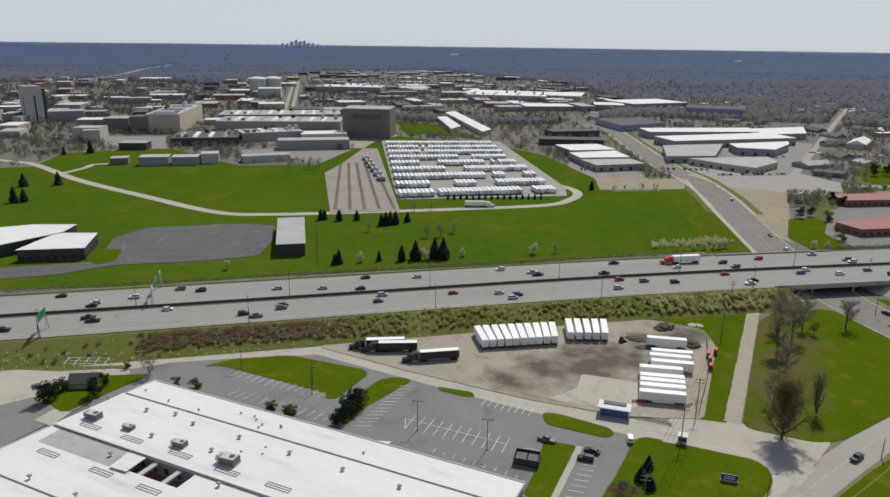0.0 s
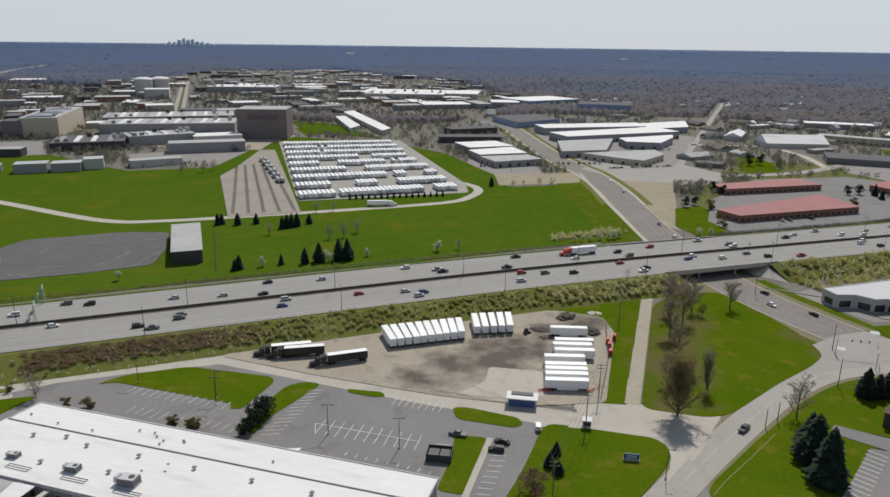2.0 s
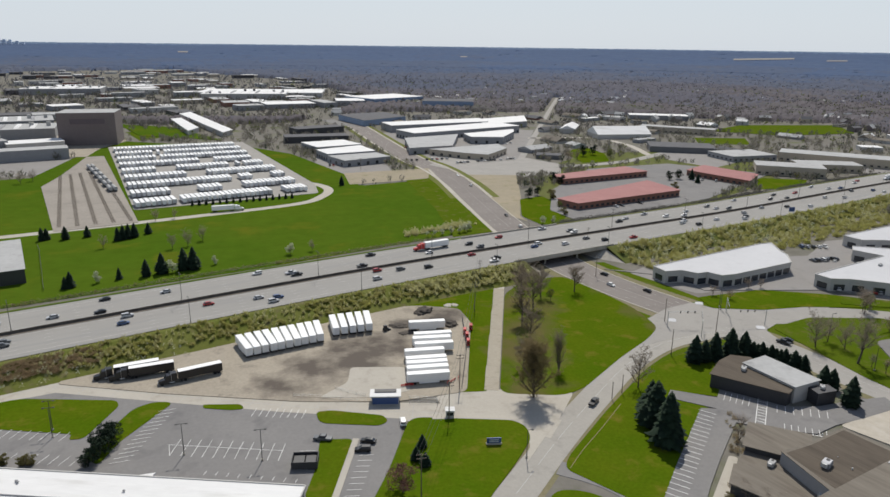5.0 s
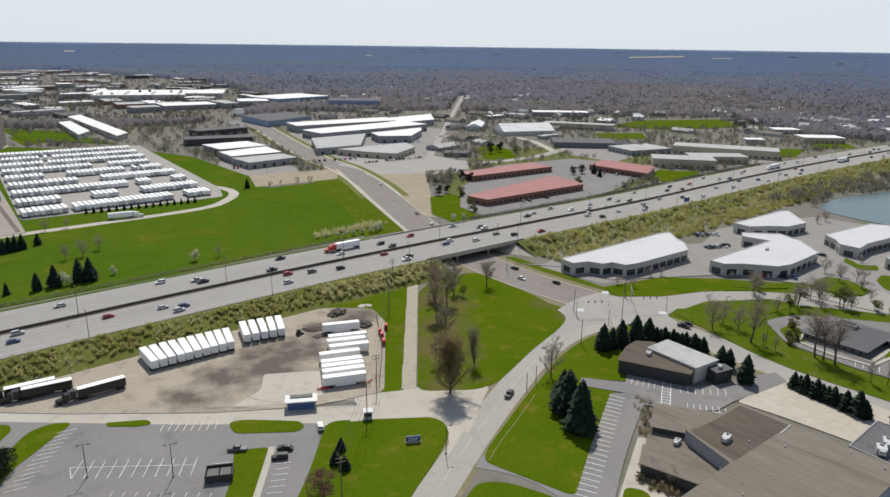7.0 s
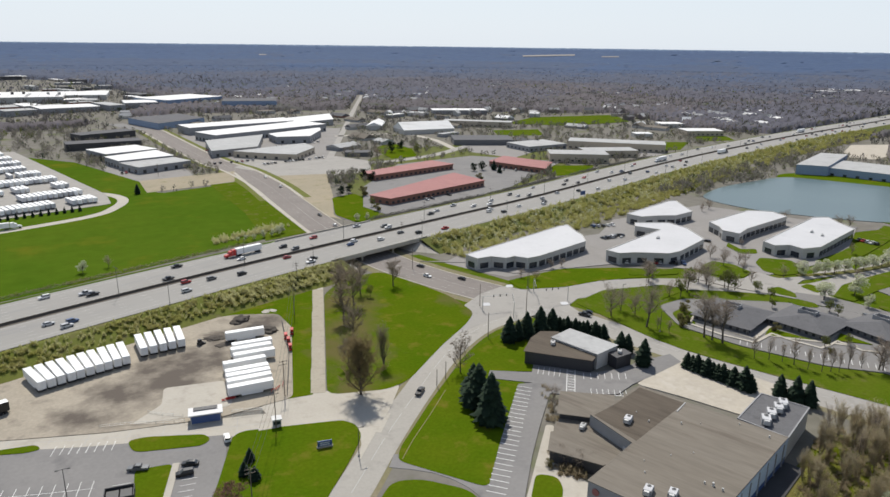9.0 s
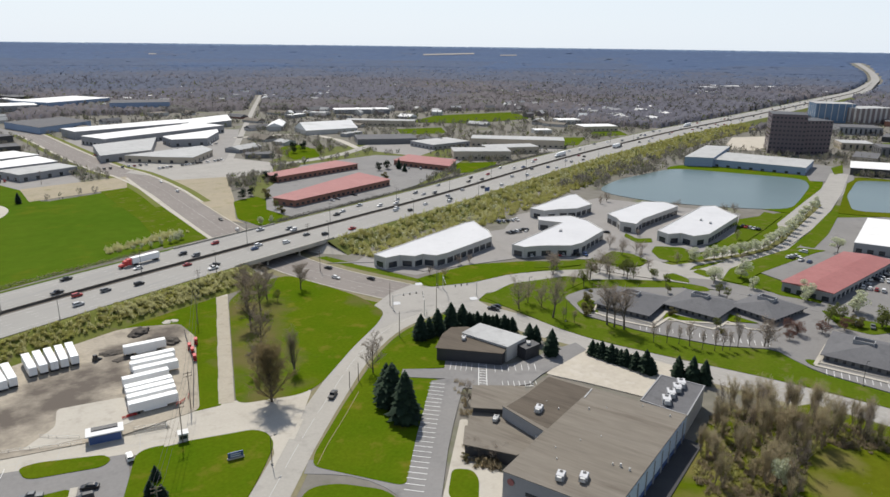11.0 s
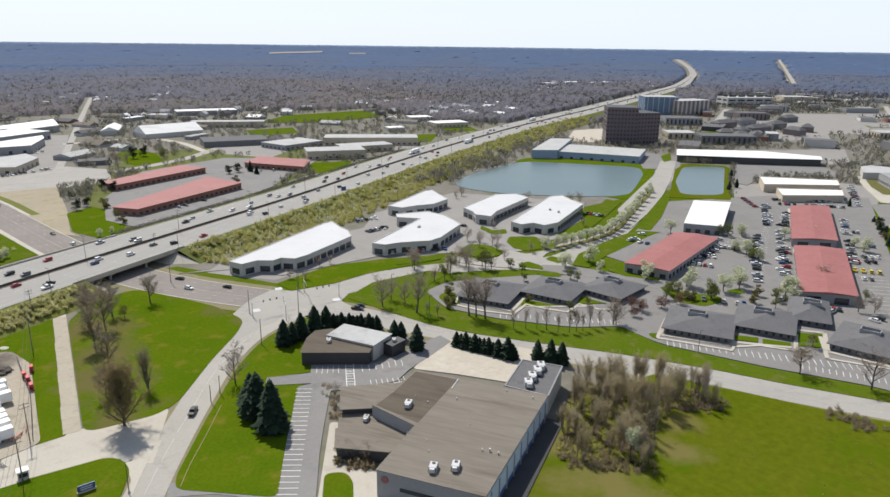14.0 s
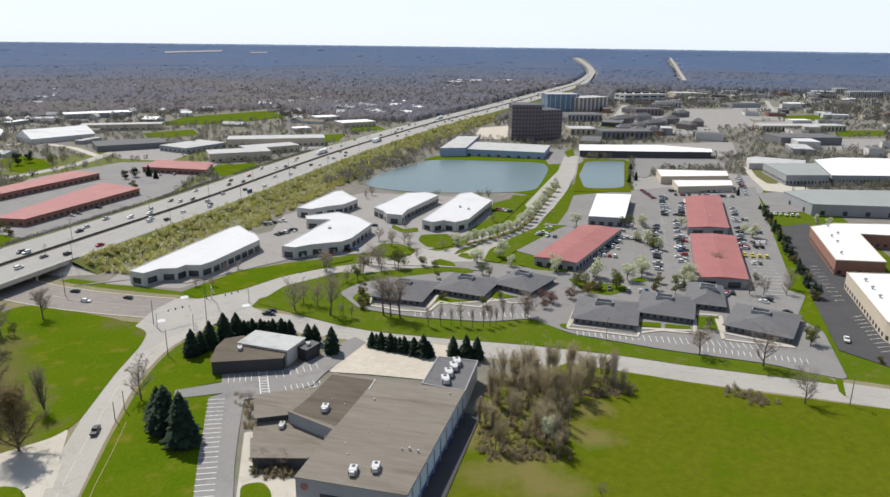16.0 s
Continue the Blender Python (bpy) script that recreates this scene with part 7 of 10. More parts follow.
def spruce(seed, width=0.30, layers=26, per=15, droop=0.3, low=0.03):
    rnd = random.Random(seed)
    V, F = prisms([(Vector((0, 0, -0.01)), Vector((0, 0, 0.97)), 0.018, 0.002)], 6)
    trunk = from_np("trunk", np.array([tuple(v) for v in V]), np.array(F), "bark")
    V, F = [], []
    for i in range(layers):
        t = i / (layers - 1)
        z = low + (0.985 - low) * t
        R = width * ((1 - t) ** 0.7 + 0.02) * (0.72 + 0.28 * min(1, t * 6)) * rnd.uniform(0.8, 1.15)
        for j in range(per):
            a = 2 * math.pi * (j + rnd.random()) / per
            r = R * rnd.uniform(0.65, 1.1)
            d = Vector((math.cos(a), math.sin(a), 0))
            s = Vector((-d.y, d.x, 0))
            w = r * 0.24 + 0.012
            p0 = Vector((0, 0, z + r * 0.25))
            p1 = d * (r * 0.6) + Vector((0, 0, z + 0.02))
            p2 = d * r + Vector((0, 0, z - r * droop * rnd.uniform(0.3, 1.0)))
            k = len(V)
            V += [p0, p1 - s * w - Vector((0, 0, w * 0.5)), p1 + Vector((0, 0, w * 0.35)), p1 + s * w - Vector((0, 0, w * 0.5)), p2]
            F += [(k, k + 1, k + 2), (k, k + 2, k + 3), (k + 1, k + 4, k + 2), (k + 2, k + 4, k + 3)]
    return trunk, from_np("crown", np.array([tuple(v) for v in V]), np.array(F), "needles")

TREES = {
    "bare": [bare_tree(s) for s in (11, 12, 13, 14)],
    "tall": [bare_tree(s, 7, 0.42, 0.3, 4, 1, 0.024) for s in (21, 22, 23)],
    "multi": [bare_tree(s, 4, 0.5, 0.3, 2, 3) for s in (31, 32)],
    "spruce": [spruce(s) for s in (41, 42, 43)],
    "cedar": [spruce(s, 0.26, 20, 14, 0.1, 0.02) for s in (44, 45)],
    "blossom": [leafy_tree(s, "blossom", 12, 1500, 0.36, 0.25) for s in (51, 52, 53)],
    "leafy": [leafy_tree(s, "leaves", 10, 800) for s in (61, 62)],
    "bush": [leafy_tree(s, "bushleaf", 16, 1700, 0.5, 0.06, 0.036) for s in (71, 72)],
    "red": [leafy_tree(s, "redleaf", 22, 2600, 0.5, 0.25, 0.02) for s in (81,)],
    "pine": [leafy_tree(s, "needles", 14, 1100, 0.36, 0.15, 0.035) for s in (91, 92)]}
for s in (35, 36, 37, 38):
    t, c = bare_tree(s, 4, 0.32, 0.25, 2, 5, 0.032)
    t.materials[0] = M["warmbark"]
    c.materials[0] = M["twigwarm"]
    TREES.setdefault("thicket", []).append((t, c))
for s in (33, 34):
    t, c = bare_tree(s, 4, 0.3, 0.15, 2, 4, 0.042)
    c.materials[0] = M["twigdark"]
    TREES.setdefault("vase", []).append((t, c))
for s in (17, 18, 19):
    t, c = bare_tree(s, 9, 0.72, 0.22, 6, 1, 0.027)
    c.materials[0] = M["twigdark"]
    TREES.setdefault("broad", []).append((t, c))
for s in (15, 16):
    t, c = bare_tree(s, 26, 0.58, 0.03, 6, 1, 0.024, True)
    c.materials[0] = M["budding"]
    TREES.setdefault("budding", []).append((t, c))
NAMES = {"thicket": ("bare_tree", "clump of slim leafless brown saplings"), "vase": ("bare_tree", "leafless tree with several thick dark upright stems"), "broad": ("bare_tree", "broad leafless brown tree with dense twigs"), "bare": ("bare_tree", "leafless grey-brown deciduous tree in early spring"), "tall": ("bare_tree", "slender leafless tree in early spring"), "multi": ("bare_tree", "many-stemmed leafless tree"),
         "spruce": ("spruce_tree", "dark green conical spruce tree"), "cedar": ("conifer_tree", "narrow dense dark conifer"), "blossom": ("blossom_tree", "small tree in pale spring blossom"),
         "leafy": ("leafy_tree", "small tree with fresh green leaves"), "bush": ("bush", "rounded olive-green garden bush"), "red": ("red_leaf_tree", "round tree with reddish spring leaves"),
         "pine": ("pine_tree", "dark bushy pine tree"), "budding": ("budding_tree", "large spreading tree with first brown-green buds")}
tree_rnd = random.Random(5)
def plant(kind, p, h, where="", width=1.0, group=""):
    trunk, crown = tree_rnd.choice(TREES[kind])
    name, label = NAMES[kind]
    ob = thing(name, (label + " " + where).strip(), "bush" if kind == "bush" else "tree", group)
    w = h * width * tree_rnd.uniform(0.9, 1.1)
    ob.matrix_basis = Matrix.Translation((p[0], p[1], 0.05 if len(p) < 3 else p[2])) @ Matrix.Rotation(tree_rnd.uniform(0, 6.28), 4, 'Z') @ Matrix.Diagonal((w, w, h, 1))
    part_of("trunk", trunk, ob)
    part_of("crown", crown, ob)
    return ob

# lawn between strip and road
for p, h, k in (((73.8, 196.4), 23, "budding"), ((88.8, 212.5), 17, "vase"), ((77.3, 217.9), 14, "broad"), ((86.8, 238.8), 17, "broad"), ((90.3, 258.3), 18, "broad"), ((100.7, 274.4), 19, "broad"), ((96.7, 281.2), 18, "broad"), ((108.4, 286.3), 16, "broad"), ((126.6, 290.2), 15, "broad"), ((111.1, 280.9), 6, "leafy"), ((103.9, 300.5), 15, "broad"), ((110.4, 303.0), 12, "bare"), ((111.1, 196.0), 15, "bare")):
    plant(k, p, h, "on the lawn", {"bare": 1.15, "budding": 0.78, "vase": 0.66}.get(k, 1.0))
for p, h in (((104.7, 172.7), 15), ((102.9, 162.2), 17), ((106.4, 179.0), 12)):
    plant("spruce", p, h, "on a lawn", 1.45)
for p, h in (((141.0, 210.4), 11), ((144.9, 210.3), 9), ((149.8, 211.5), 11), ((156.6, 211.9), 12), ((162.7, 212.2), 10), ((173.3, 170.9), 11), ((173.3, 183.3), 9), ((175.8, 182.1), 8), ((196.8, 132.2), 9), ((198.8, 127.7), 10), ((201.5, 124.7), 9)):
    plant("spruce", p, h, "beside a low office", 1.4)
for i in range(12):
    a, b = Vector((165.4, 210.8)), Vector((176.2, 196.6))
    plant("cedar", a.lerp(b, i / 11), 6.3 + 0.9 * math.sin(i * 3.7), "in a dense row", 1.9, "conifer row")
for i in range(13):
    a, b = Vector((186.6, 162.7)), Vector((191.9, 139.9))
    plant("cedar", a.lerp(b, i / 12), 6.3 + 0.9 * math.sin(i * 3.7) if i != 11 else 9, "in a dense row", 1.9, "conifer row")
for p, h in (((32.3, 174.0), 4.5), ((29.5, 168.1), 4.5), ((31.5, 164.8), 4.5)):
    plant("cedar", p, h, "on a mown lawn", 1.7)
plant("red", (23.7, 154.3), 8, "at a lawn edge", 1.35)
for p, h in (((-57.8, 183.9), 6.5), ((-56.7, 187.6), 7), ((-55.3, 191.1), 7.5), ((-54.5, 195.1), 7), ((-58.7, 182.0), 5)):
    plant("pine", p, h, "on a parking island", 1.2)
for p, h in (((-75.6, 185.9), 3.5), ((-82.0, 188.4), 3), ((-119.4, 197.5), 3.5), ((-111.9, 196.8), 4), ((-81.5, 187.8), 3.0), ((-74.8, 186.1), 3.5)):
    plant("bush", p, h, "beside the factory wall", 1.35)
for p, h in (((-154.1, 179.1), 8), ((-152.9, 182.0), 7), ((-141.0, 185.9), 7), ((-142.5, 193.6), 5), ((-153.9, 187.6), 5)):
    plant("pine", p, h, "at the factory corner", 1.1)
plant("bare", (-131.4, 202.2), 10, "beside the service road", 1.1)
plant("bush", (-142.3, 206.6), 3.5, "beside the service road")
# field
for p, h in (((-143.4, 426.4), 8), ((-141.4, 428.4), 7), ((-131.1, 427.3), 8), ((-120.3, 431.0), 7), ((-101.2, 419.7), 8), ((-98.7, 421.6), 9), ((-96.2, 423.6), 9), ((-93.3, 425.7), 9), ((-87.0, 432.9), 7), ((-403.3, 484.8), 11), ((-382.0, 496.3), 11), ((-370.3, 433.7), 12), ((-364.8, 436.7), 10), ((-73.3, 349.0), 9), ((-66.5, 352.4), 11), ((-56.7, 356.3), 12), ((-52.1, 357.1), 12), ((-104.7, 338.1), 8), ((-106.5, 336.7), 6), ((-85.2, 346.8), 6), ((37.4, 563.2), 8), ((-476.6, 633.5), 9), ((-458.3, 649.2), 14)):
    plant("spruce", p, h, "on the open field", 1.3, "field conifers")
for p, h in (((-105.6, 404.7), 8), ((-68.1, 397.3), 9), ((-60.5, 401.3), 10), ((-53.6, 412.0), 9), ((-228.7, 598.3), 10), ((-213.3, 607.7), 11), ((-207.6, 618.2), 10), ((7.8, 379.3), 7), ((60.7, 774.7), 9), ((-88.3, 463.6), 8), ((-77.3, 469.3), 7)):
    plant("bare", p, h, "on the field", 1.1, "field trees")
for p, h in (((-93.5, 343.2), 6), ((-61.7, 353.3), 7), ((-41.8, 363.4), 5), ((-4.1, 374.8), 7), ((-157.1, 318.6), 5)) + (((92.8, 402.2), 5), ((97.3, 403.0), 5), ((101.4, 405.3), 6), ((105.2, 407.6), 6), ((86.1, 400.2), 4), ((81.4, 398.1), 4), ((76.8, 397.3), 3.5), ((155.9, 415.2), 6), ((163.5, 417.4), 5)):
    plant("blossom", p, h, "by the field edge", 1.1, "blossom trees")
for i in range(16):
    a, b = Vector((-70.7, 505.3)), Vector((-2.2, 520.5))
    plant("cedar", a.lerp(b, i / 15), 4.5, "in a row beside the storage lot", 1.3, "storage lot hedge")
# office park, clinics, mall
for p, h, k in (((200.3, 197.8), 13, "tall"), ((195.1, 213.6), 10, "bare"), ((244.2, 244.0), 8, "bare"), ((254.0, 226.4), 9, "leafy"), ((264.6, 224.9), 9, "bare"), ((267.7, 214.5), 9, "leafy"), ((278.3, 206.7), 5, "leafy"), ((227.6, 203.2), 5, "bush"), ((213.9, 179.6), 13, "tall"), ((216.0, 172.4), 13, "tall"), ((214.6, 176.4), 12, "tall"),
                ((247.8, 129.7), 9, "bare"), ((254.0, 58.5), 9, "bare"), ((258.1, 36.7), 11, "bare"), ((288.6, 25.6), 6, "leafy"), ((236.4, 19.7), 9, "bare"), ((270.6, 133.4), 5, "red"), ((279.7, 123.6), 5, "red"), ((306.5, 131.6), 5, "leafy"), ((307.2, 112.8), 7, "leafy"), ((326.2, 98.4), 5, "bush"), ((355.1, 60.0), 5, "leafy"), ((346.6, 44.3), 6, "bare")):
    plant(k, p, h * (1.5 if k in ("bare", "tall") else 1.15), "in the office park", 1.15, "park trees")
for i, p in enumerate(((215.2, 156.9), (219.1, 153.6), (222.3, 150.4), (224.2, 146.8), (225.4, 142.1), (228.1, 138.5), (231.3, 137.2), (233.9, 135.8), (238.8, 135.4), (243.4, 133.4))):
    plant("tall", p, 9.5 + 1.6 * math.sin(i * 2.6), "in a row before the clinics", 0.8, "clinic tree row")
drive = [Vector(p) for p in ((318.1, 214.4), (335.3, 208.5), (355.3, 205.5), (376.3, 204.5), (402.0, 210.5), (430.3, 219.5), (468.1, 231.5), (521.5, 248.3))]
bm = bmesh.new()
band(bm, offset(drive, 1.8), offset(drive, -1.8), 0.46)
band(bm, offset(drive, 1.9), offset(drive, 1.8), 0.1, 0.46)
band(bm, offset(drive, -1.8), offset(drive, -1.9), 0.46, 0.1)
tagged(link_mesh("planted_median", bm, "litter"), "mulched median of a park drive", "median", kind="structure")
for a, b in zip(drive, drive[1:]):
    for k in (0.15, 0.5, 0.85):
        q = a.lerp(b, k)
        plant("blossom", (q.x, q.y, 0.4), 8.0, "on a drive median", 1.3, "blossom trees")
for p, h in (((315.5, 182.5), 7), ((302.0, 188.5), 5), ((314.9, 127.8), 7), ((311.9, 146.7), 6), ((321.0, 112.4), 6), ((333.8, 88.3), 7), ((329.6, 108.2), 6), ((392.6, 127.5), 6), ((385.0, 118.2), 5.5), ((403.8, 177.9), 6), ((444.4, 80.3), 6), ((394.5, 135.1), 5), ((464.6, 111.0), 4)):
    plant("blossom", p, h * 1.55, "along the park drive", 1.3, "blossom trees")
for p, h in (((250.0, 228.7), 4), ((189.1, 274.1), 4), ((193.8, 267.7), 4), ((211.5, 279.7), 4), ((217.9, 278.8), 4), ((298.5, 231.7), 5), ((288.5, 218.1), 5), ((310.1, 216.5), 5), ((323.6, 217.9), 5), ((395.4, 342.3), 6), ((385.2, 339.0), 5), ((441.6, 267.1), 6), ((434.3, 270.1), 6), ((414.7, 295.1), 6)):
    plant("bare", p, h * 1.35, "by white-roofed offices", 1.35, "young park trees")
for p, h, k in (((202.9, 194.3), 4, "tall"), ((203.9, 188.7), 4.5, "tall"), ((204.8, 209.6), 8, "bare"), ((203.5, 217.1), 8, "bare"), ((214.1, 191.4), 4, "bush"), ((219.0, 193.0), 3, "bush"), ((264.5, 229.8), 8, "bare"), ((297.1, 243.0), 6, "bare"), ((306.1, 240.9), 6, "bare"), ((249.0, 245.4), 7, "leafy"), ((248.3, 151.4), 5, "leafy"), ((259.0, 149.0), 5, "leafy"), ((245.1, 146.5), 3, "bush"), ((244.7, 170.5), 4, "bush"), ((285.2, 174.5), 6, "leafy"), ((275.8, 197.6), 6, "leafy"), ((269.6, 128.6), 6, "red"), ((261.8, 127.5), 5, "red"), ((248.5, 128.7), 8, "bare"), ((306.1, 170.0), 7, "blossom"), ((319.6, 152.1), 8, "blossom"), ((290.1, 119.8), 6, "red"), ((304.9, 110.4), 8, "leafy"), ((297.9, 129.2), 7, "leafy"), ((315.5, 96.2), 5, "bush"), ((324.5, 89.6), 7, "leafy"), ((323.8, 85.3), 5, "leafy"), ((336.0, 58.5), 6, "bare"), ((281.2, 62.0), 6, "leafy"), ((271.3, 62.7), 3, "bush"), ((340.1, 53.0), 7, "bare"), ((291.3, 25.5), 8, "leafy"), ((294.9, 28.1), 6, "leafy"), ((399.7, 128.3), 7, "leafy"), ((387.6, 122.4), 6, "leafy"), ((338.1, 111.9), 9, "blossom"), ((346.9, 116.0), 7, "blossom"), ((421.8, 154.6), 7, "leafy"), ((436.4, 147.5), 7, "blossom"), ((445.5, 123.7), 7, "blossom"), ((452.6, 87.1), 7, "blossom"), ((371.7, 83.3), 7, "bare"), ((331.7, 84.1), 8, "blossom"), ((509.1, 53.4), 7, "blossom"), ((508.6, 46.6), 6, "blossom"), ((401.4, 28.0), 5, "bush"), ((379.4, 20.6), 5, "bush"), ((287.1, 2.1), 3, "bush"), ((356.2, 44.7), 8, "bare"), ((189.0, 488.0), 8, "bush"), ((180.5, 449.9), 7, "leafy"), ((179.4, 437.0), 6, "bush"), ((173.4, 495.1), 8, "pine"), ((182.9, 502.2), 7, "pine"), ((214.3, 552.4), 9, "pine"), ((218.0, 542.3), 8, "pine"), ((329.2, 546.9), 9, "pine"), ((319.0, 544.9), 8, "pine"), ((301.4, 504.9), 7, "bush"), ((338.8, 542.6), 10, "spruce"), ((335.8, 528.0), 8, "spruce"), ((297.1, 681.6), 12, "pine"), ((310.5, 689.2), 11, "pine"), ((281.0, 659.0), 9, "bare"), ((266.0, 645.7), 10, "bare"), ((318.7, 663.7), 10, "leafy")):
    plant(k, p, h * (1.4 if k in ("bare", "tall") else 1.0), "between lots and buildings", 1.2, "street trees")
for p, h, k in (((310.0, 239.8), 8, "bare"), ((305.4, 249.7), 8, "bare"), ((302.9, 257.1), 9, "bare"), ((336.7, 265.0), 5, "bare"), ((270.9, 213.3), 9, "bare"), ((279.3, 208.6), 5, "leafy"), ((269.6, 218.3), 10, "leafy"), ((248.5, 221.7), 13, "bare"), ((259.5, 219.1), 11, "bare"), ((240.4, 218.1), 9, "leafy"), ((236.2, 221.0), 8, "bare"), ((241.4, 240.1), 12, "bare"), ((296.9, 185.3), 9, "blossom"), ((283.5, 169.4), 6, "leafy"), ((266.4, 189.2), 5, "leafy"), ((298.1, 124.8), 8, "leafy"), ((292.2, 127.4), 7, "leafy"), ((298.4, 119.1), 6, "bush"), ((307.3, 112.5), 10, "leafy"), ((383.0, 120.8), 8, "leafy"), ((421.9, 149.7), 9, "leafy"), ((429.7, 144.3), 9, "blossom"), ((218.8, 195.5), 5, "bush"), ((361.7, 237.2), 6, "bare"), ((339.7, 196.8), 7, "bare"), ((381.1, 226.5), 7, "bare"), ((315.0, 86.6), 6, "leafy"), ((337.2, 86.5), 10, "blossom")):
    plant(k, p, h, "beside the park drive", 1.2, "drive trees")
for i in range(34):
    a, b = Vector((530.7, 92.2)), Vector((346.7, 31.4))
    q = a.lerp(b, i / 33)
    plant(("spruce", "pine", "cedar", "spruce", "bush")[i * 3 % 5], (q.x + 1.5 * math.sin(i * 2.3), q.y + 1.2 * math.cos(i * 1.7)), 4.6 + (i * 7 % 5) * 0.55, "in a boundary row", 1.25, "boundary trees")
for p, h in (((615.6, 222.0), 10), ((583.7, 204.9), 8), ((569.9, 205.8), 8), ((571.9, 118.0), 7)):
    plant("spruce", p, h, "by a small pond", 1.0)
plant("bush", (105.0, 134.5), 3.0, "beside the plant entrance")
for p in ((110.4, 129.9), (109.2, 133.5), (114.4, 130.9), (130.0, 166.3), (125.5, 160.0), (108.6, 135.9)):
    plant("multi", p, 5, "beside the plant entrance", 1.4)
# wood beside the meadow
WOOD = [(148.4, 91.4), (152.4, 82.1), (157.0, 73.8), (164.1, 68.8), (175.4, 74.9), (186.2, 80.3), (196.4, 79.4), (205.3, 71.2), (211.3, 65.6), (216.4, 73.9), (213.6, 85.0), (206.9, 99.4), (197.3, 112.4), (181.8, 108.6), (162.2, 98.5)]
wp = np.array(WOOD)
cnt = 0
while cnt < 82:
    p = rng.uniform(wp.min(0), wp.max(0), (1, 2))
    if inside(p, WOOD)[0]:
        plant(("thicket", "thicket", "tall", "thicket")[cnt % 4], p[0], rng.uniform(8.5, 15), "in a thicket", 0.62, "thicket trees")
        cnt += 1
plant("blossom", (162.9, 76.5), 11, "in the thicket", 0.7)
plant("leafy", (169.7, 77.5), 9, "in the thicket", 0.8)
plant("multi", (150.2, 53.8), 5, "on the meadow")

def clumps(name, pts, size, height, material, label, per=5, seed=3):
    """Low growth: each place gets a few blades or leaf sprays."""
    rnd = np.random.default_rng(seed)
    n = len(pts)
    C = np.repeat(pts, per, 0)
    k = len(C)
    hh = np.repeat(height if np.ndim(height) else np.full(n, height), per)
    C = C + np.stack([rnd.normal(0, size, k), rnd.normal(0, size, k), hh * rnd.uniform(0.1, 1.0, k)], 1)
    V, F = leaf_quads(C, size * 0.55, rnd)
    ob = new(name, from_np(name, V, F, material))
    return tagged(ob, label, "shrubs", kind="stuff")

def bushes(name, pts, radius, height, material, label, per=45, seed=3, leaf=0.3):
    """Brushy shrubs: each place gets a dome of slim sprays that fan upward and outward."""
    rnd = np.random.default_rng(seed)
    n, per = len(pts), int(per * 1.7)
    R = np.repeat(np.broadcast_to(radius, n) * rnd.uniform(0.6, 1.35, n), per)[:, None]
    Hh = np.repeat(np.broadcast_to(height, n) * rnd.uniform(0.5, 1.3, n), per)[:, None]
    u = rnd.normal(size=(n * per, 3))
    u[:, 2] = np.abs(u[:, 2])
    u /= np.linalg.norm(u, axis=1)[:, None]
    C = np.repeat(pts, per, 0) + u * np.concatenate([R, R, Hh], 1) * rnd.uniform(0.2, 0.9, (n * per, 1))
    sz = np.sqrt(R) * leaf * rnd.uniform(0.6, 1.5, R.shape)
    b = u * 0.8 + rnd.normal(0, 0.35, u.shape) + np.array([0, 0, 0.75])
    b *= sz * 1.25
    a = np.cross(b, rnd.normal(size=u.shape))
    a = a / np.linalg.norm(a, axis=1)[:, None] * sz * 0.42
    V = np.stack([C - a, C + a, C + b], 1).reshape(-1, 3)
    ob = new(name, from_np(name, V, np.arange(len(V)).reshape(-1, 3), material))
    return tagged(ob, label, "shrubs", kind="stuff")

def bank_pts(s0, s1, d0, d1, n, seed):
    rnd = np.random.default_rng(seed)
    out = []
    for s, u in zip(rnd.uniform(s0, s1, n), rnd.random(n)):
        d = d0 + (d1 - d0) * u
        p = hw(s, d)
        e = abs(d)
        z = HW_Z - 0.1 if e < 27.5 else max(0.0, (HW_Z - 0.1) * (43 - e) / 15.5)
        out.append((p.x, p.y, z))
    return np.array(out)
def patchy(pts, scale, cut, seed=0):
    keep = [noise.noise(Vector((p[0] * scale, p[1] * scale, seed))) > cut for p in pts]
    return pts[np.array(keep)]
P1 = bank_pts(-330, -158, -30, -40, 46, 1)
bushes("roadside_shrubs", P1, 0.9, 1.0, "bushbrown", "scattered brown bushes on a highway bank", 50)
P1 = bank_pts(-170, -88, -28, -37, 620, 8)
bushes("roadside_shrubs", P1, 1.5, 0.45, "bushrust", "red-brown bare brush on a highway bank", 60, 4, 0.2)
P1 = patchy(bank_pts(-98, 106, -27, -38, 520, 9), 0.06, -0.3)
bushes("roadside_shrubs", P1, 1.1, 1.1, "bushmixed", "tangled brown and olive shrubs on a highway bank", 60, 5)
P1 = bank_pts(-110, 106, -27, -38, 420, 10)
bushes("roadside_shrubs", P1, 0.5, 1.8, "bushpale", "pale tufts of tall grass and shrub", 40, 6)
P2 = bank_pts(40, 108, -29, -39, 150, 2)
bushes("roadside_shrubs", P2, 1.3, 2.4, "bushpale", "taller pale green shrubs on a highway bank", 60, 7)
P3 = patchy(bank_pts(172, 620, -28, -64, 1200, 3), 0.03, -0.4)
bushes("roadside_shrubs", P3, 2.0, 3.0, "bushmixed", "dense olive thicket along the highway", 70, 8)
P3 = bank_pts(172, 620, -28, -54, 420, 12)
bushes("roadside_shrubs", P3, 1.5, 3.9, "bushpale", "pale budding shrubs in a roadside thicket", 60, 9)
P3 = bank_pts(620, 1000, -28, -58, 700, 13)
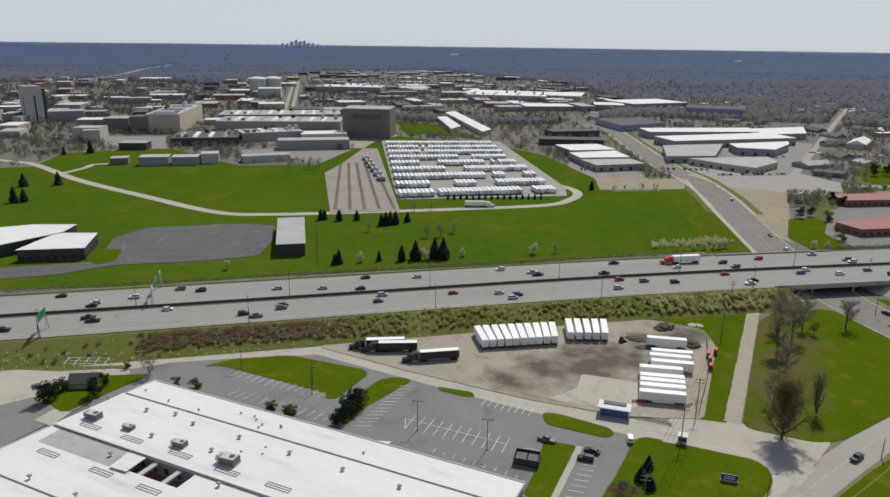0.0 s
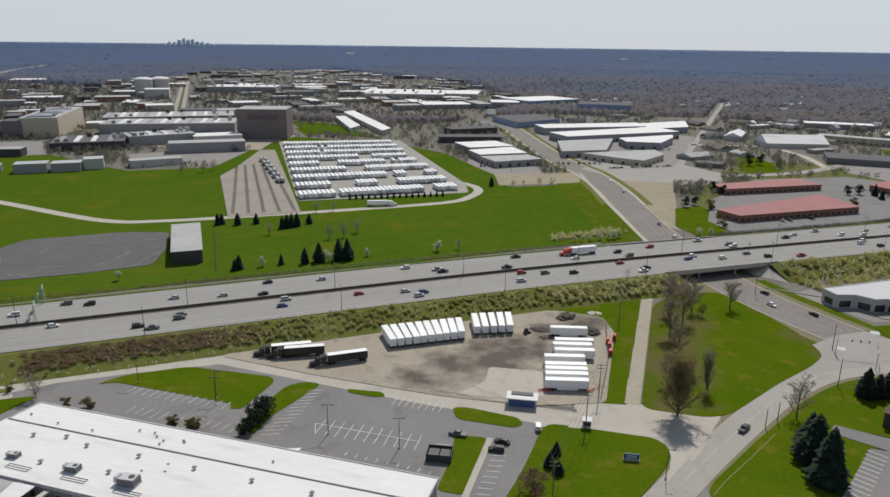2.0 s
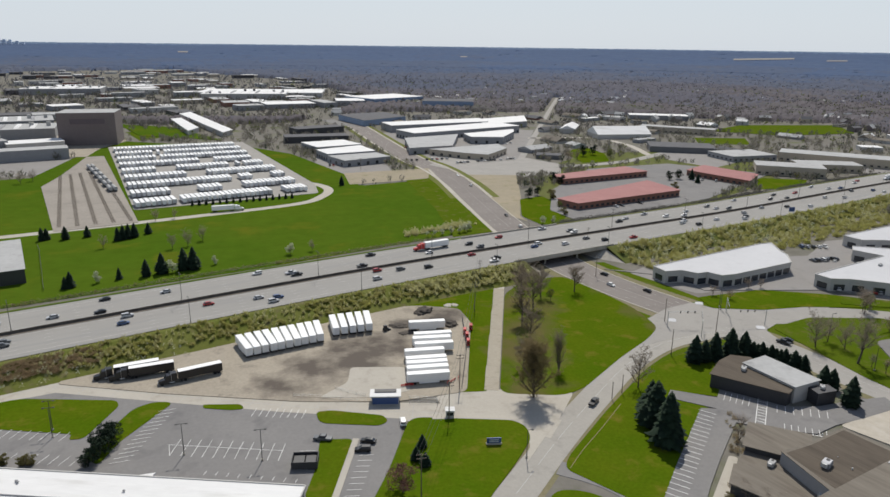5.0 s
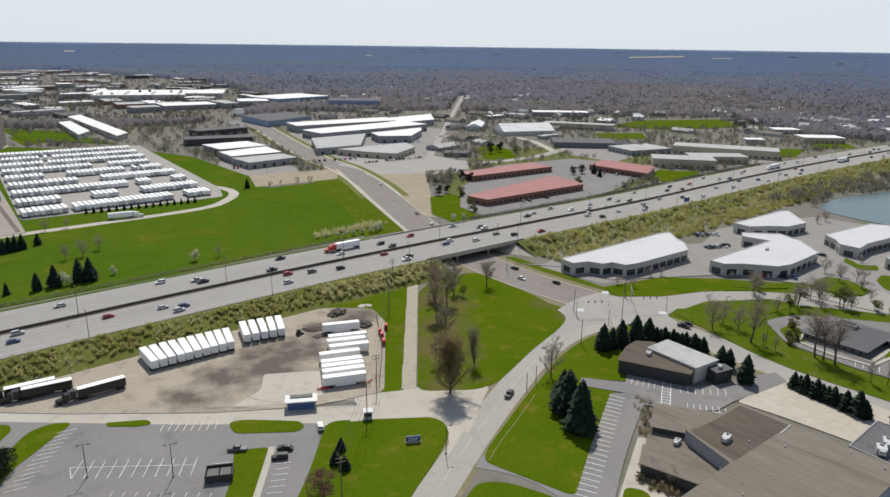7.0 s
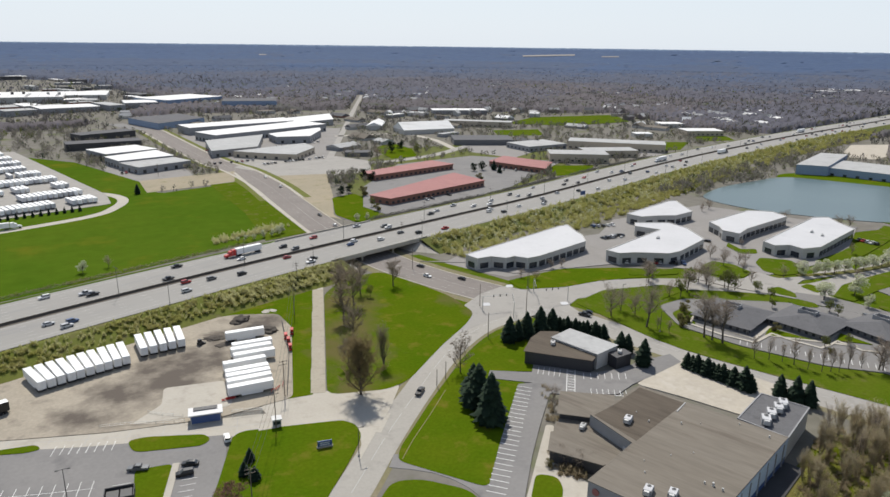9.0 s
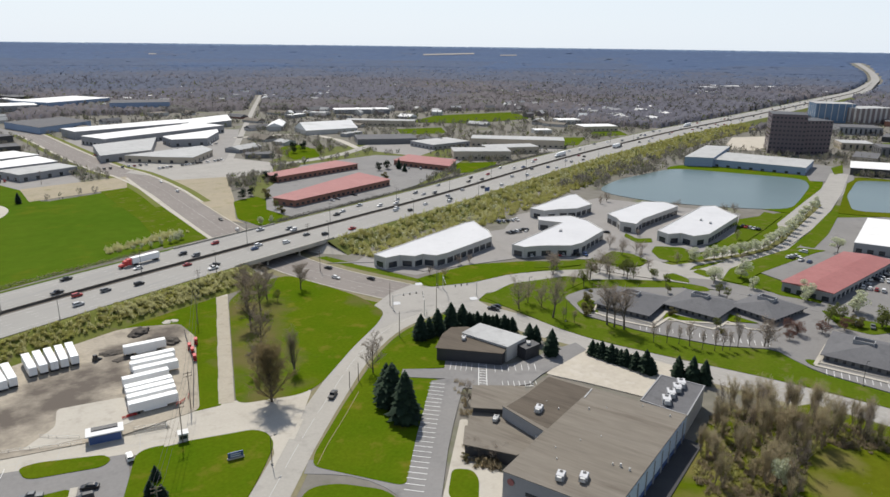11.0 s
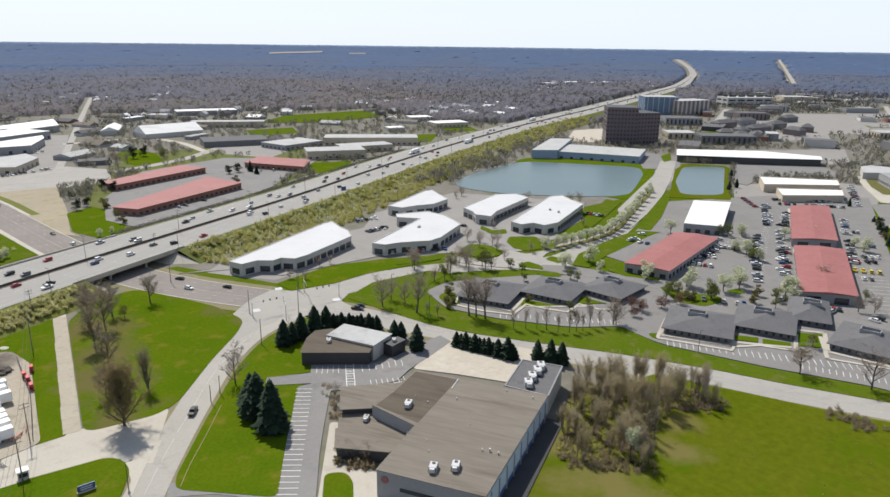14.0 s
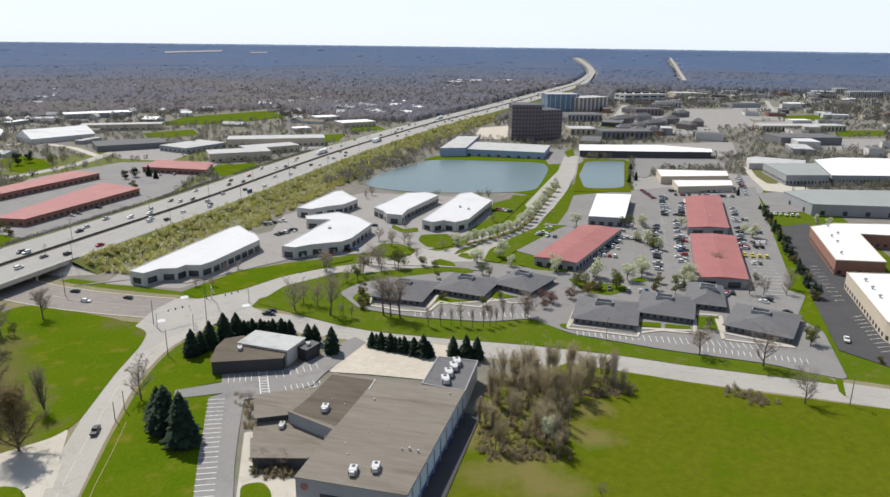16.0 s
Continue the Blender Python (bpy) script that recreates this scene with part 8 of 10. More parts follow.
bushes("roadside_shrubs", P3, 2.4, 3.6, "bushmixed", "far thicket along the highway", 36, 10, 0.42)
P4 = bank_pts(185, 560, 28, 44, 4200, 4)
P4 = patchy(P4, 0.05, -0.1)
clumps("roadside_shrubs", P4, 0.6, rng.uniform(0.6, 2.6, len(P4)), "woods", "bare grey scrub beyond the highway", 6)
P5 = bank_pts(-330, 100, 46, 50, 1500, 5)
clumps("hedge_line", P5, 0.5, rng.uniform(0.4, 1.6, len(P5)), "shrub", "thin bare hedge along a fence", 6)
P6 = bank_pts(-420, -60, -31, -43, 260, 6)
clumps("pale_shrubs", P6, 0.5, 1.2, "blossom", "scattered pale flowering shrubs", 8)
P7 = bank_pts(172, 900, -30, -50, 330, 7)
clumps("pale_shrubs", P7, 0.9, 3.2, "blossom", "scattered pale flowering shrubs", 14)
pts = rng.uniform(wp.min(0), wp.max(0), (2000, 2))
pts = pts[inside(pts, WOOD)]
STRIP = [((132.0, 172.0), (120.2, 152.7), 1.5), ((108.9, 139.5), (112.2, 128.3), 1.6), ((108.9, 135.6), (108.1, 127.2), 1.8)]
for a, b, r in STRIP:
    t = rng.random((90, 1))
    q = np.array(a) * (1 - t) + np.array(b) * t + rng.normal(0, r, (90, 2))
    bushes("planting", np.c_[q[::4], np.zeros(len(q[::4]))], 0.9, 1.5, "bushbrown", "bare brown shrub planting at an entrance", 60, 12, 0.2)
q = rng.normal((109.0, 128.9), (2.6, 1.6), (26, 2))
bushes("planting", np.c_[q, np.zeros(26)], 1.3, 2.2, "bushbrown", "bare brown shrubs massed at an entrance", 60, 13, 0.26)
bushes("undergrowth", np.c_[pts[::3], np.zeros(len(pts[::3]))], 1.2, 1.4, "bushbrown", "brown-green undergrowth of a thicket", 45)
bushes("undergrowth", np.c_[pts[1::6], np.zeros(len(pts[1::6]))], 1.3, 1.6, "bushmixed", "yellow-green shrubs under a thicket", 45, 15)
for a, b, r in (((231.2, 41.2), (228.8, 30.0), 4), ((197.8, 80.1), (210.6, 69.3), 3), ((149.1, 90.5), (161.8, 69.2), 2.5)):
    t = rng.random((260, 1))
    pts = np.array(a) * (1 - t) + np.array(b) * t + rng.normal(0, r * 0.5, (260, 2))
    bushes("brush", np.c_[pts[::5], np.zeros(len(pts[::5]))], 1.1, 1.8, "bushbrown", "brown bare brush at a meadow edge", 60, 11, 0.22)

t = rng.random((70, 1))
q = np.array((65.3, 401.8)) * (1 - t) + np.array((107.5, 422.5)) * t + rng.normal(0, 2.2, (70, 2))
bushes("field_edge_shrubs", np.c_[q, np.zeros(70)], 2.0, 3.2, "bushpale", "pale budding bushes at a field edge", 60, 14)

# woods and suburbs to the horizon
def road_clear(p, lines):
    ok = np.ones(len(p), bool)
    for line, d in lines:
        q = np.array([tuple(v) for v in line])
        for i in range(0, len(p), 4000):
            c = p[i:i + 4000]
            dist = np.full(len(c), 1e9)
            for a, b in zip(q[:-1], q[1:]):
                ab = b - a
                t = np.clip(((c - a) @ ab) / (ab @ ab + 1e-9), 0, 1)
                dist = np.minimum(dist, np.hypot(*(c - a - t[:, None] * ab).T))
            ok[i:i + 4000] &= dist > d
    return ok
ZONES = [([(-397.9, 695.9), (-235.7, 1093.7), (29.2, 1079.2), (168.1, 1431.9), (50.1, 2089.0), (-436.4, 2909.4), (-891.3, 2685.6), (-856.2, 1748.6), (-612.5, 1139.0)], 0.45),
         ([(737.9, 342.2), (842.3, 16.6), (2197.3, -45.9), (1855.7, 582.6), (1690.4, 656.2)], 0.75),
         ([(-612.1, 633.4), (-437.0, 766.5), (-548.3, 1053.7), (-829.8, 1758.5), (-1307.6, 1869.8), (-1442.9, 1528.2)], 0.8),
         ([(155.0, 624.0), (389.5, 592.0), (747.6, 670.3), (838.0, 927.6), (494.8, 1109.1), (139.5, 1189.2)], 0.45),
         ([(-26.1, 771.3), (276.0, 753.0), (419.1, 1155.5), (35.8, 1162.1)], 0.2),
         ([(639.6, 432.7), (704.9, 354.3), (789.3, 168.1), (953.9, 54.7), (1421.1, 90.3), (1309.3, 287.9), (1204.3, 563.3), (904.2, 541.1)], 0.4)]
LINES = [([Vector(p) for p in l], d) for l, d in ROADS]
# nothing grows on lots, roads, lawns or where buildings stand
def open_ground(p, margin=True):
    ok = road_clear(p, [(hwy_line(-880, 1700, 0, 60), 46), (hwy_line(1700, 3980, 0, 60), 24)] + LINES)
    for o in OUTLINES:
        ok &= ~inside(p, o)
    return ok
NT = 76000
th = rng.uniform(radians(-46), radians(92), NT)
rr = np.exp(rng.uniform(math.log(560), math.log(3000), NT))
wpts = np.stack([rr * np.sin(th), rr * np.cos(th)], 1)
keep = open_ground(wpts)
u = rng.random(len(wpts))
for z, dens in ZONES:
    m = inside(wpts, z)
    keep &= ~m | (u < dens)
keep &= (rr > 1000) | (u < 0.62)
# trees stand in groups, with clearings between
wood_noise = np.array([noise.noise(Vector((p[0] * 0.006, p[1] * 0.006, 4.0))) for p in wpts])
keep &= (wood_noise > -0.2) | (u < 0.25)
wpts, rr = wpts[keep], rr[keep]
size = np.clip(rr / 300, 3.0, 6.5) * rng.uniform(0.7, 1.25, len(rr))
hgt = np.clip(rr / 120, 7.5, 15) * rng.uniform(0.6, 1.15, len(rr))
zg = np.array([far_rise(r) for r in rr])
def far_trees(idx, per, name, material, label, slim=0.32):
    """Crowns of upright sprays, thick in the middle and frayed at the rim."""
    k = len(idx)
    u = rng.normal(size=(k, per, 3))
    u /= np.linalg.norm(u, axis=2)[..., None]
    u *= rng.uniform(0.25, 1, (k, per, 1)) ** 0.5
    c = np.empty((k, per, 3))
    c[..., 0] = wpts[idx, 0, None] + u[..., 0] * size[idx, None] * 0.85
    c[..., 1] = wpts[idx, 1, None] + u[..., 1] * size[idx, None] * 0.85
    c[..., 2] = zg[idx, None] + hgt[idx, None] * (0.46 + 0.40 * u[..., 2])
    C = c.reshape(-1, 3)
    s = np.repeat(size[idx], per)[:, None]
    out = u.reshape(-1, 3) * 0.7 + rng.normal(0, 0.35, C.shape)
    b = out * s * 0.32
    b[:, 2] = (np.abs(b[:, 2]) + s[:, 0] * 0.28) * rng.uniform(0.6, 1.2, len(b))
    a = rng.normal(size=C.shape)
    a[:, 2] *= 0.3
    a = a / np.linalg.norm(a, axis=1)[:, None] * s * slim
    V = np.stack([C - a * 0.7 - b * 0.5, C + a * 0.7 - b * 0.5, C + b], 1).reshape(-1, 3)
    ob = new(name, from_np(name, V, np.arange(len(V)).reshape(-1, 3), material))
    tagged(ob, label, "woods", kind="stuff")
# closed canopy under the crowns, farther out; each facet is a group of tree tops
def canopy(r0, r1, na, step, rough, name, label):
    nr = int(math.log(r1 / r0) / step)
    R = np.exp(np.linspace(math.log(r0), math.log(r1), nr))
    A = np.linspace(radians(-47), radians(93), na)
    rg, ag = np.meshgrid(R, A, indexing="ij")
    rg = rg * (1 + rng.uniform(-0.4, 0.4, rg.shape) * step)
    ag = ag + rng.uniform(-0.4, 0.4, ag.shape) * (A[1] - A[0])
    flat_r = rg.ravel()
    zr = np.interp(flat_r, R, [far_rise(r) for r in R])
    zt = np.where(flat_r > 3600, 8.0, np.clip(flat_r / 150, 8, 12)) * (1 - rough * rng.random(flat_r.size) ** 1.4)
    V = np.stack([(rg * np.sin(ag)).ravel(), (rg * np.cos(ag)).ravel(), zr + zt], 1)
    i, j = np.meshgrid(np.arange(nr - 1), np.arange(na - 1), indexing="ij")
    q = (i * na + j).ravel()
    mid = (V[q, :2] + V[q + na + 1, :2]) / 2
    mr = np.hypot(*mid.T)
    ok = open_ground(mid)
    for z, dens in ZONES:
        ok &= ~inside(mid, z)
    wn_ = np.array([noise.noise(Vector((p[0] * 0.0022, p[1] * 0.0022, 4.0))) for p in mid])
    edge = np.clip((mr - 1000) / 500, 0, 1)
    ok &= wn_ > 0.25 - 1.5 * edge
    # the rim of the canopy comes down to the ground
    bad = q[~ok]
    low = np.zeros(len(V), bool)
    for o in (0, 1, na, na + 1):
        low[bad + o] = True
    low[:na] = True
    V[low, 2] = zr[low] - 0.2
    # each facet's tint turns bluer with distance as painted haze, mixed by noise
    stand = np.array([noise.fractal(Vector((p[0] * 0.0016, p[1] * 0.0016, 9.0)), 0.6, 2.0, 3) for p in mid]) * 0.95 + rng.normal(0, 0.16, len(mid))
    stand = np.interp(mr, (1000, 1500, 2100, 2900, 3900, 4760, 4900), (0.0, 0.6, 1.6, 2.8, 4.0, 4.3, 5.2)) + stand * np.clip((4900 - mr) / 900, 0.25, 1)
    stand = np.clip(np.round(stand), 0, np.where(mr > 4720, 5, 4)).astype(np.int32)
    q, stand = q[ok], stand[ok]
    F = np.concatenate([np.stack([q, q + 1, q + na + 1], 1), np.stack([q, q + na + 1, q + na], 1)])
    me = from_np(name, V, F, CANOPY_HAZE[0][0])
    for st in CANOPY_HAZE[1:]:
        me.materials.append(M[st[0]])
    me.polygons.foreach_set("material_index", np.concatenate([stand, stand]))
    tagged(new(name, me), label, "woods", kind="stuff")
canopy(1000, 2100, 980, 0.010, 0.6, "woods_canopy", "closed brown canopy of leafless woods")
canopy(2040, 3100, 800, 0.010, 0.5, "woods_canopy", "leafless woods canopy farther out, tinted grey for painted haze")
canopy(3030, 4900, 620, 0.009, 0.14, "woods_canopy", "woods canopy toward the horizon, tinted blue for painted haze")
order = np.arange(len(wpts))
pick = rng.random(len(wpts))
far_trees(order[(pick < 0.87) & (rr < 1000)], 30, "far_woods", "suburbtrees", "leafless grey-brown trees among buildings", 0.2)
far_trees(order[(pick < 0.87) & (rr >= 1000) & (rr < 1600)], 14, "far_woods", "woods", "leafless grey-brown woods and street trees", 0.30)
# crowns past 1600 m carry the painted haze tint
far_trees(order[(pick < 0.80) & (rr >= 1600) & (rr < 2300)], 8, "far_woods", "hazewoods", "wide leafless woods beyond the town, tinted with painted haze", 0.25)
far_trees(order[(pick < 0.30) & (rr >= 2300)], 6, "far_woods", "hazecrowns", "woods far beyond the town, tinted blue as painted haze", 0.3)
far_trees(order[(pick >= 0.87) & (pick < 0.92) & (rr < 2000)], 16, "far_conifers", "farneedles", "dark conifers scattered among far woods", 0.22)
far_trees(order[(pick >= 0.92) & (rr < 1900)], 16, "far_budding_trees", "leaves", "budding green trees scattered among far woods", 0.2)

# small houses among the far woods
def far_houses(n, seed):
    rnd = np.random.default_rng(seed)
    th = rnd.uniform(radians(-46), radians(92), n)
    r = np.exp(rnd.uniform(math.log(1120), math.log(2700), n))
    p = np.stack([r * np.sin(th), r * np.cos(th)], 1)
    near = np.array([noise.noise(Vector((q[0] * 0.003, q[1] * 0.003, 7.0))) for q in p])
    ok = open_ground(p) & (near > -0.05)
    for z, dens in ZONES[:3]:
        ok &= ~inside(p, z)
    p = p[ok]
    V, F, mi = [], [], []
    for x, y in p:
        a, L, D = rnd.uniform(0, 3.14), rnd.uniform(6, 10), rnd.uniform(4, 6)
        e, t = rnd.uniform(4, 6.5), rnd.uniform(7.5, 10)
        if rnd.random() < 0.12:
            L, D, e, t = L * 2.2, D * 2, 6, 6.6
        c, s = math.cos(a), math.sin(a)
        k = len(V)
        for u, v, z in ((-L, -D, -0.3), (L, -D, -0.3), (L, D, -0.3), (-L, D, -0.3), (-L, -D, e), (L, -D, e), (L, D, e), (-L, D, e), (-L, 0, t), (L, 0, t)):
            V.append((x + u * c - v * s, y + u * s + v * c, z))
        for f in ((0, 1, 5, 4), (1, 2, 6, 5), (2, 3, 7, 6), (3, 0, 4, 7), (4, 5, 9, 8), (6, 7, 8, 9), (5, 6, 9, 9), (7, 4, 8, 8)):
            F += [(k + f[0], k + f[1], k + f[2]), (k + f[0], k + f[2], k + f[3])] if f[2] != f[3] else [(k + f[0], k + f[1], k + f[2])]
        w, ro = int(rnd.integers(0, 3)), 3 + int(rnd.choice([0, 0, 1, 1, 2]))
        mi += [w] * 8 + [ro] * 4 + [w] * 2
    me = from_np("far_houses", np.array(V), np.array(F), "palewall")
    for m_ in ("beigewall", "brownwall", "shingle", "greyroof", "whiteroof"):
        me.materials.append(M[m_])
    me.polygons.foreach_set("material_index", np.array(mi, dtype=np.int32))
    me.polygons.foreach_set("use_smooth", np.zeros(len(F), dtype=bool))
    tagged(new("far_houses", me), "small pale houses scattered among far woods", "houses", kind="stuff")
far_houses(1100, 17)

# pale tufts in the meadow
pts = rng.uniform((150, -40), (330, 160), (2600, 2))
pts = pts[inside(pts, [(188.7, 79.9), (218.0, 66.0), (241.2, -3.9), (251.3, -50.0), (160.0, -1.4), (129.4, 53.8)])]
pts = patchy(pts, 0.05, 0.12, 3)
clumps("meadow_tufts", np.c_[pts, np.full(len(pts), 0.12)], 0.34, 0.2, "tuft", "pale tufts of dry grass in a meadow", 4)


# ---- vehicles ----
def mesh_of(name, build, material):
    bm = bmesh.new()
    build(bm)
    bm.normal_update()
    me = bpy.data.meshes.new(name)
    bm.to_mesh(me)
    bm.free()
    me.materials.append(M[material])
    return me

def loft(bm, rings):
    """A skin over rings of four corners each: (x, half width at bottom, half width at top, z bottom, z top)."""
    prev = None
    for x, wb, wt, zb, zt in rings:
        cur = [bm.verts.new((x, -wb, zb)), bm.verts.new((x, wb, zb)), bm.verts.new((x, wt, zt)), bm.verts.new((x, -wt, zt))]
        if prev:
            for i in range(4):
                j = (i + 1) % 4
                bm.faces.new((prev[i], prev[j], cur[j], cur[i]))
        else:
            bm.faces.new(cur[::-1])
        prev = cur
    bm.faces.new(prev)

CAR_PAINT = {"white": (0.72, 0.72, 0.71), "silver": (0.45, 0.46, 0.47), "grey": (0.13, 0.135, 0.14), "black": (0.018, 0.018, 0.02), "red": (0.34, 0.025, 0.025), "blue": (0.05, 0.09, 0.2), "yellow": (0.62, 0.5, 0.04)}
for k, c in CAR_PAINT.items():
    M["car_" + k] = mat(k + "_car_paint", c, tuple(v * 0.92 for v in c), 0.35, 0.1, fine=2, coarse=0.5, mix=0.08, local=True)
def car_body(bm):
    loft(bm, [(-2.3, 0.72, 0.7, 0.45, 0.8), (-2.2, 0.86, 0.8, 0.3, 0.98), (-1.3, 0.9, 0.84, 0.28, 1.0), (0.9, 0.9, 0.84, 0.28, 0.98), (1.5, 0.88, 0.8, 0.28, 0.9), (2.15, 0.84, 0.74, 0.32, 0.78), (2.3, 0.7, 0.66, 0.45, 0.66)])
    loft(bm, [(-1.35, 0.66, 0.6, 1.4, 1.45), (-0.9, 0.64, 0.58, 1.42, 1.5), (0.2, 0.64, 0.58, 1.42, 1.5), (0.5, 0.64, 0.6, 1.4, 1.44)])
def car_glass(bm):
    loft(bm, [(-1.95, 0.74, 0.7, 0.93, 0.99), (-1.35, 0.78, 0.65, 0.95, 1.42), (0.45, 0.78, 0.65, 0.95, 1.42), (1.15, 0.76, 0.7, 0.92, 0.97)])
def suv_body(bm):
    loft(bm, [(-2.3, 0.8, 0.78, 0.5, 1.1), (-2.2, 0.9, 0.86, 0.38, 1.15), (0.9, 0.92, 0.87, 0.36, 1.12), (1.6, 0.9, 0.84, 0.36, 1.05), (2.25, 0.86, 0.76, 0.4, 0.92), (2.35, 0.7, 0.66, 0.5, 0.8)])
    loft(bm, [(-2.1, 0.7, 0.64, 1.68, 1.74), (0.3, 0.7, 0.64, 1.7, 1.78), (0.5, 0.68, 0.62, 1.66, 1.7)])
def suv_glass(bm):
    loft(bm, [(-2.2, 0.82, 0.72, 1.1, 1.66), (-2.05, 0.83, 0.7, 1.1, 1.69), (0.45, 0.83, 0.7, 1.08, 1.69), (1.15, 0.8, 0.72, 1.04, 1.1)])
def pickup_body(bm):
    loft(bm, [(-2.8, 0.9, 0.88, 0.5, 1.05), (-1.0, 0.92, 0.9, 0.42, 1.08), (1.2, 0.92, 0.88, 0.42, 1.1), (2.6, 0.9, 0.82, 0.45, 1.02), (2.75, 0.8, 0.76, 0.55, 0.9)])
    loft(bm, [(-0.9, 0.72, 0.66, 1.74, 1.8), (0.5, 0.72, 0.66, 1.74, 1.8)])
def pickup_glass(bm):
    loft(bm, [(-1.0, 0.82, 0.7, 1.06, 1.75), (0.6, 0.82, 0.7, 1.06, 1.75), (1.3, 0.8, 0.72, 1.06, 1.12)])
WHEEL = mesh_of("wheel", lambda bm: rod(bm, (0, -0.12, 0), (0, 0.12, 0), 0.34, 0.34, 12), "rubber")
CARS = {}
for kind, body, glass, ax in (("car", car_body, car_glass, 1.38), ("suv", suv_body, suv_glass, 1.42), ("pickup_truck", pickup_body, pickup_glass, 1.75)):
    CARS[kind] = ({k: mesh_of("body", body, "car_" + k) for k in CAR_PAINT}, mesh_of("glasshouse", glass, "glass"), ax)
car_rnd = random.Random(9)
def car(x, y, z, turn, color=None, kind=None, where="parked in a lot", group="parked cars", wheels=True):
    kind = kind or car_rnd.choice(("car", "car", "suv", "suv", "pickup_truck"))
    color = color or car_rnd.choice(("white", "white", "white", "silver", "silver", "grey", "grey", "black", "black", "black", "black", "silver", "white", "grey", "black", "red", "blue"))
    bodies, glass, ax = CARS[kind]
    ob = (thing if wheels else lambda n_, *r: tagged(new(n_, bodies[color]), *r))(kind, "%s %s %s" % (color, {"car": "sedan", "suv": "sport utility vehicle", "pickup_truck": "pickup truck"}[kind], where), {"car": "car", "suv": "car", "pickup_truck": "truck"}[kind], group)
    ob.matrix_basis = pose(x, y, z, 0, 0, math.degrees(turn))
    if wheels:
        part_of("body", bodies[color], ob)
    part_of("glasshouse", glass, ob)
    if wheels:
        for sx in (-ax, ax):
            for sy in (-0.78, 0.78):
                part_of("wheel", WHEEL, ob, Matrix.Translation((sx, sy, 0.34)))
    return ob

# trailers
def trailer_box(bm):
    box(bm, 0, 0, 1.1, 14.6, 2.56, 2.9, bevel=0.06)
def trailer_roof(bm):
    box(bm, 0, 0, 4.0, 14.5, 2.5, 0.06)
def trailer_doors(bm):
    for y in (-0.62, 0.62):
        box(bm, -7.33, y, 1.2, 0.06, 1.18, 2.7)
    for y in (-0.25, 0.25):
        rod(bm, (-7.4, y, 1.25), (-7.4, y, 3.85), 0.03, 0.03, 4)
def trailer_frame(bm):
    for y in (-0.5, 0.5):
        box(bm, 0, y, 0.85, 13.8, 0.15, 0.26)
    box(bm, -5.4, 0, 0.5, 2.6, 1.1, 0.4)
    box(bm, -7.2, 0, 0.45, 0.12, 2.2, 0.15)
def trailer_gear(bm):
    for y in (-0.7, 0.7):
        box(bm, 4.2, y, 0.05, 0.16, 0.16, 1.05)
        box(bm, 4.2, y, 0.0, 0.35, 0.3, 0.07)
def trailer_skirt(bm):
    for y in (-1.22, 1.22):
        box(bm, 0.2, y, 0.45, 7.0, 0.04, 0.68)
def truck_wheel(bm):
    rod(bm, (0, -0.3, 0), (0, 0.3, 0), 0.5, 0.5, 12)
TR = {"body": mesh_of("body", trailer_box, "trailerside"), "roof": mesh_of("roof", trailer_roof, "trailer"), "doors": mesh_of("rear_door", trailer_doors, "trailer"), "frame": mesh_of("chassis", trailer_frame, "darkmetal"), "gear": mesh_of("landing_gear", trailer_gear, "darkmetal"), "skirt": mesh_of("side_skirt", trailer_skirt, "trailer"), "wheel": mesh_of("wheel", truck_wheel, "rubber")}
TR["white_body"] = mesh_of("body", trailer_box, "trailer")
TR["black_body"] = mesh_of("body", trailer_box, "black")
def trailer(x, y, turn, label, group, full=True, body="white_body", length=1.0):
    ob = thing("semi_trailer", label, "trailer", group) if full else tagged(new("semi_trailer", TR[body]), label, "trailer", group)
    ob.matrix_basis = pose(x, y, 0.12, 0, 0, math.degrees(turn)) @ Matrix.Diagonal((length, 1, 1, 1))
    if full:
        part_of("body", TR[body], ob)
    part_of("roof", TR["roof"], ob)
    part_of("chassis", TR["frame"], ob)
    if full:
        part_of("rear_door", TR["doors"], ob)
        part_of("landing_gear", TR["gear"], ob)
        part_of("side_skirt", TR["skirt"], ob)
        for sx in (-6.0, -4.75):
            for sy in (-0.95, 0.95):
                part_of("wheel", TR["wheel"], ob, Matrix.Translation((sx, sy, 0.5)))
    return ob

def aim(a, b):
    return math.atan2(b[1] - a[1], b[0] - a[0])
# first row of ten and second row of five, tails to the yard
def trailer_row(n, first, last, turn0, turn1, label):
    """first, last: tail ends on the ground; the noses fan out from turn0 to turn1."""
    for i in range(n):
        ang = turn0 + (turn1 - turn0) * i / (n - 1)
        u = Vector((math.cos(ang), math.sin(ang)))
        p = Vector(first).lerp(Vector(last), i / (n - 1)) + u * 7.3
        trailer(p.x, p.y, ang + car_rnd.uniform(-0.015, 0.015), label, "trailers in the gravel yard", body="white_body" if i != 2 else "body")
trailer_row(10, (-19.0, 243.9), (7.0, 252.3), aim((-20.4, 242.1), (-25.6, 257.1)), aim((5.9, 250.6), (4.6, 266.0)), "white box semi-trailer parked in a row on gravel")
trailer_row(5, (13.4, 257.2), (26.5, 259.2), aim((12.0, 254.0), (10.8, 270.0)), aim((25.3, 256.0), (25.5, 273.0)), "white box semi-trailer parked beside a gap on gravel")
ang = aim((33.9, 211.8), (48.1, 211.3))
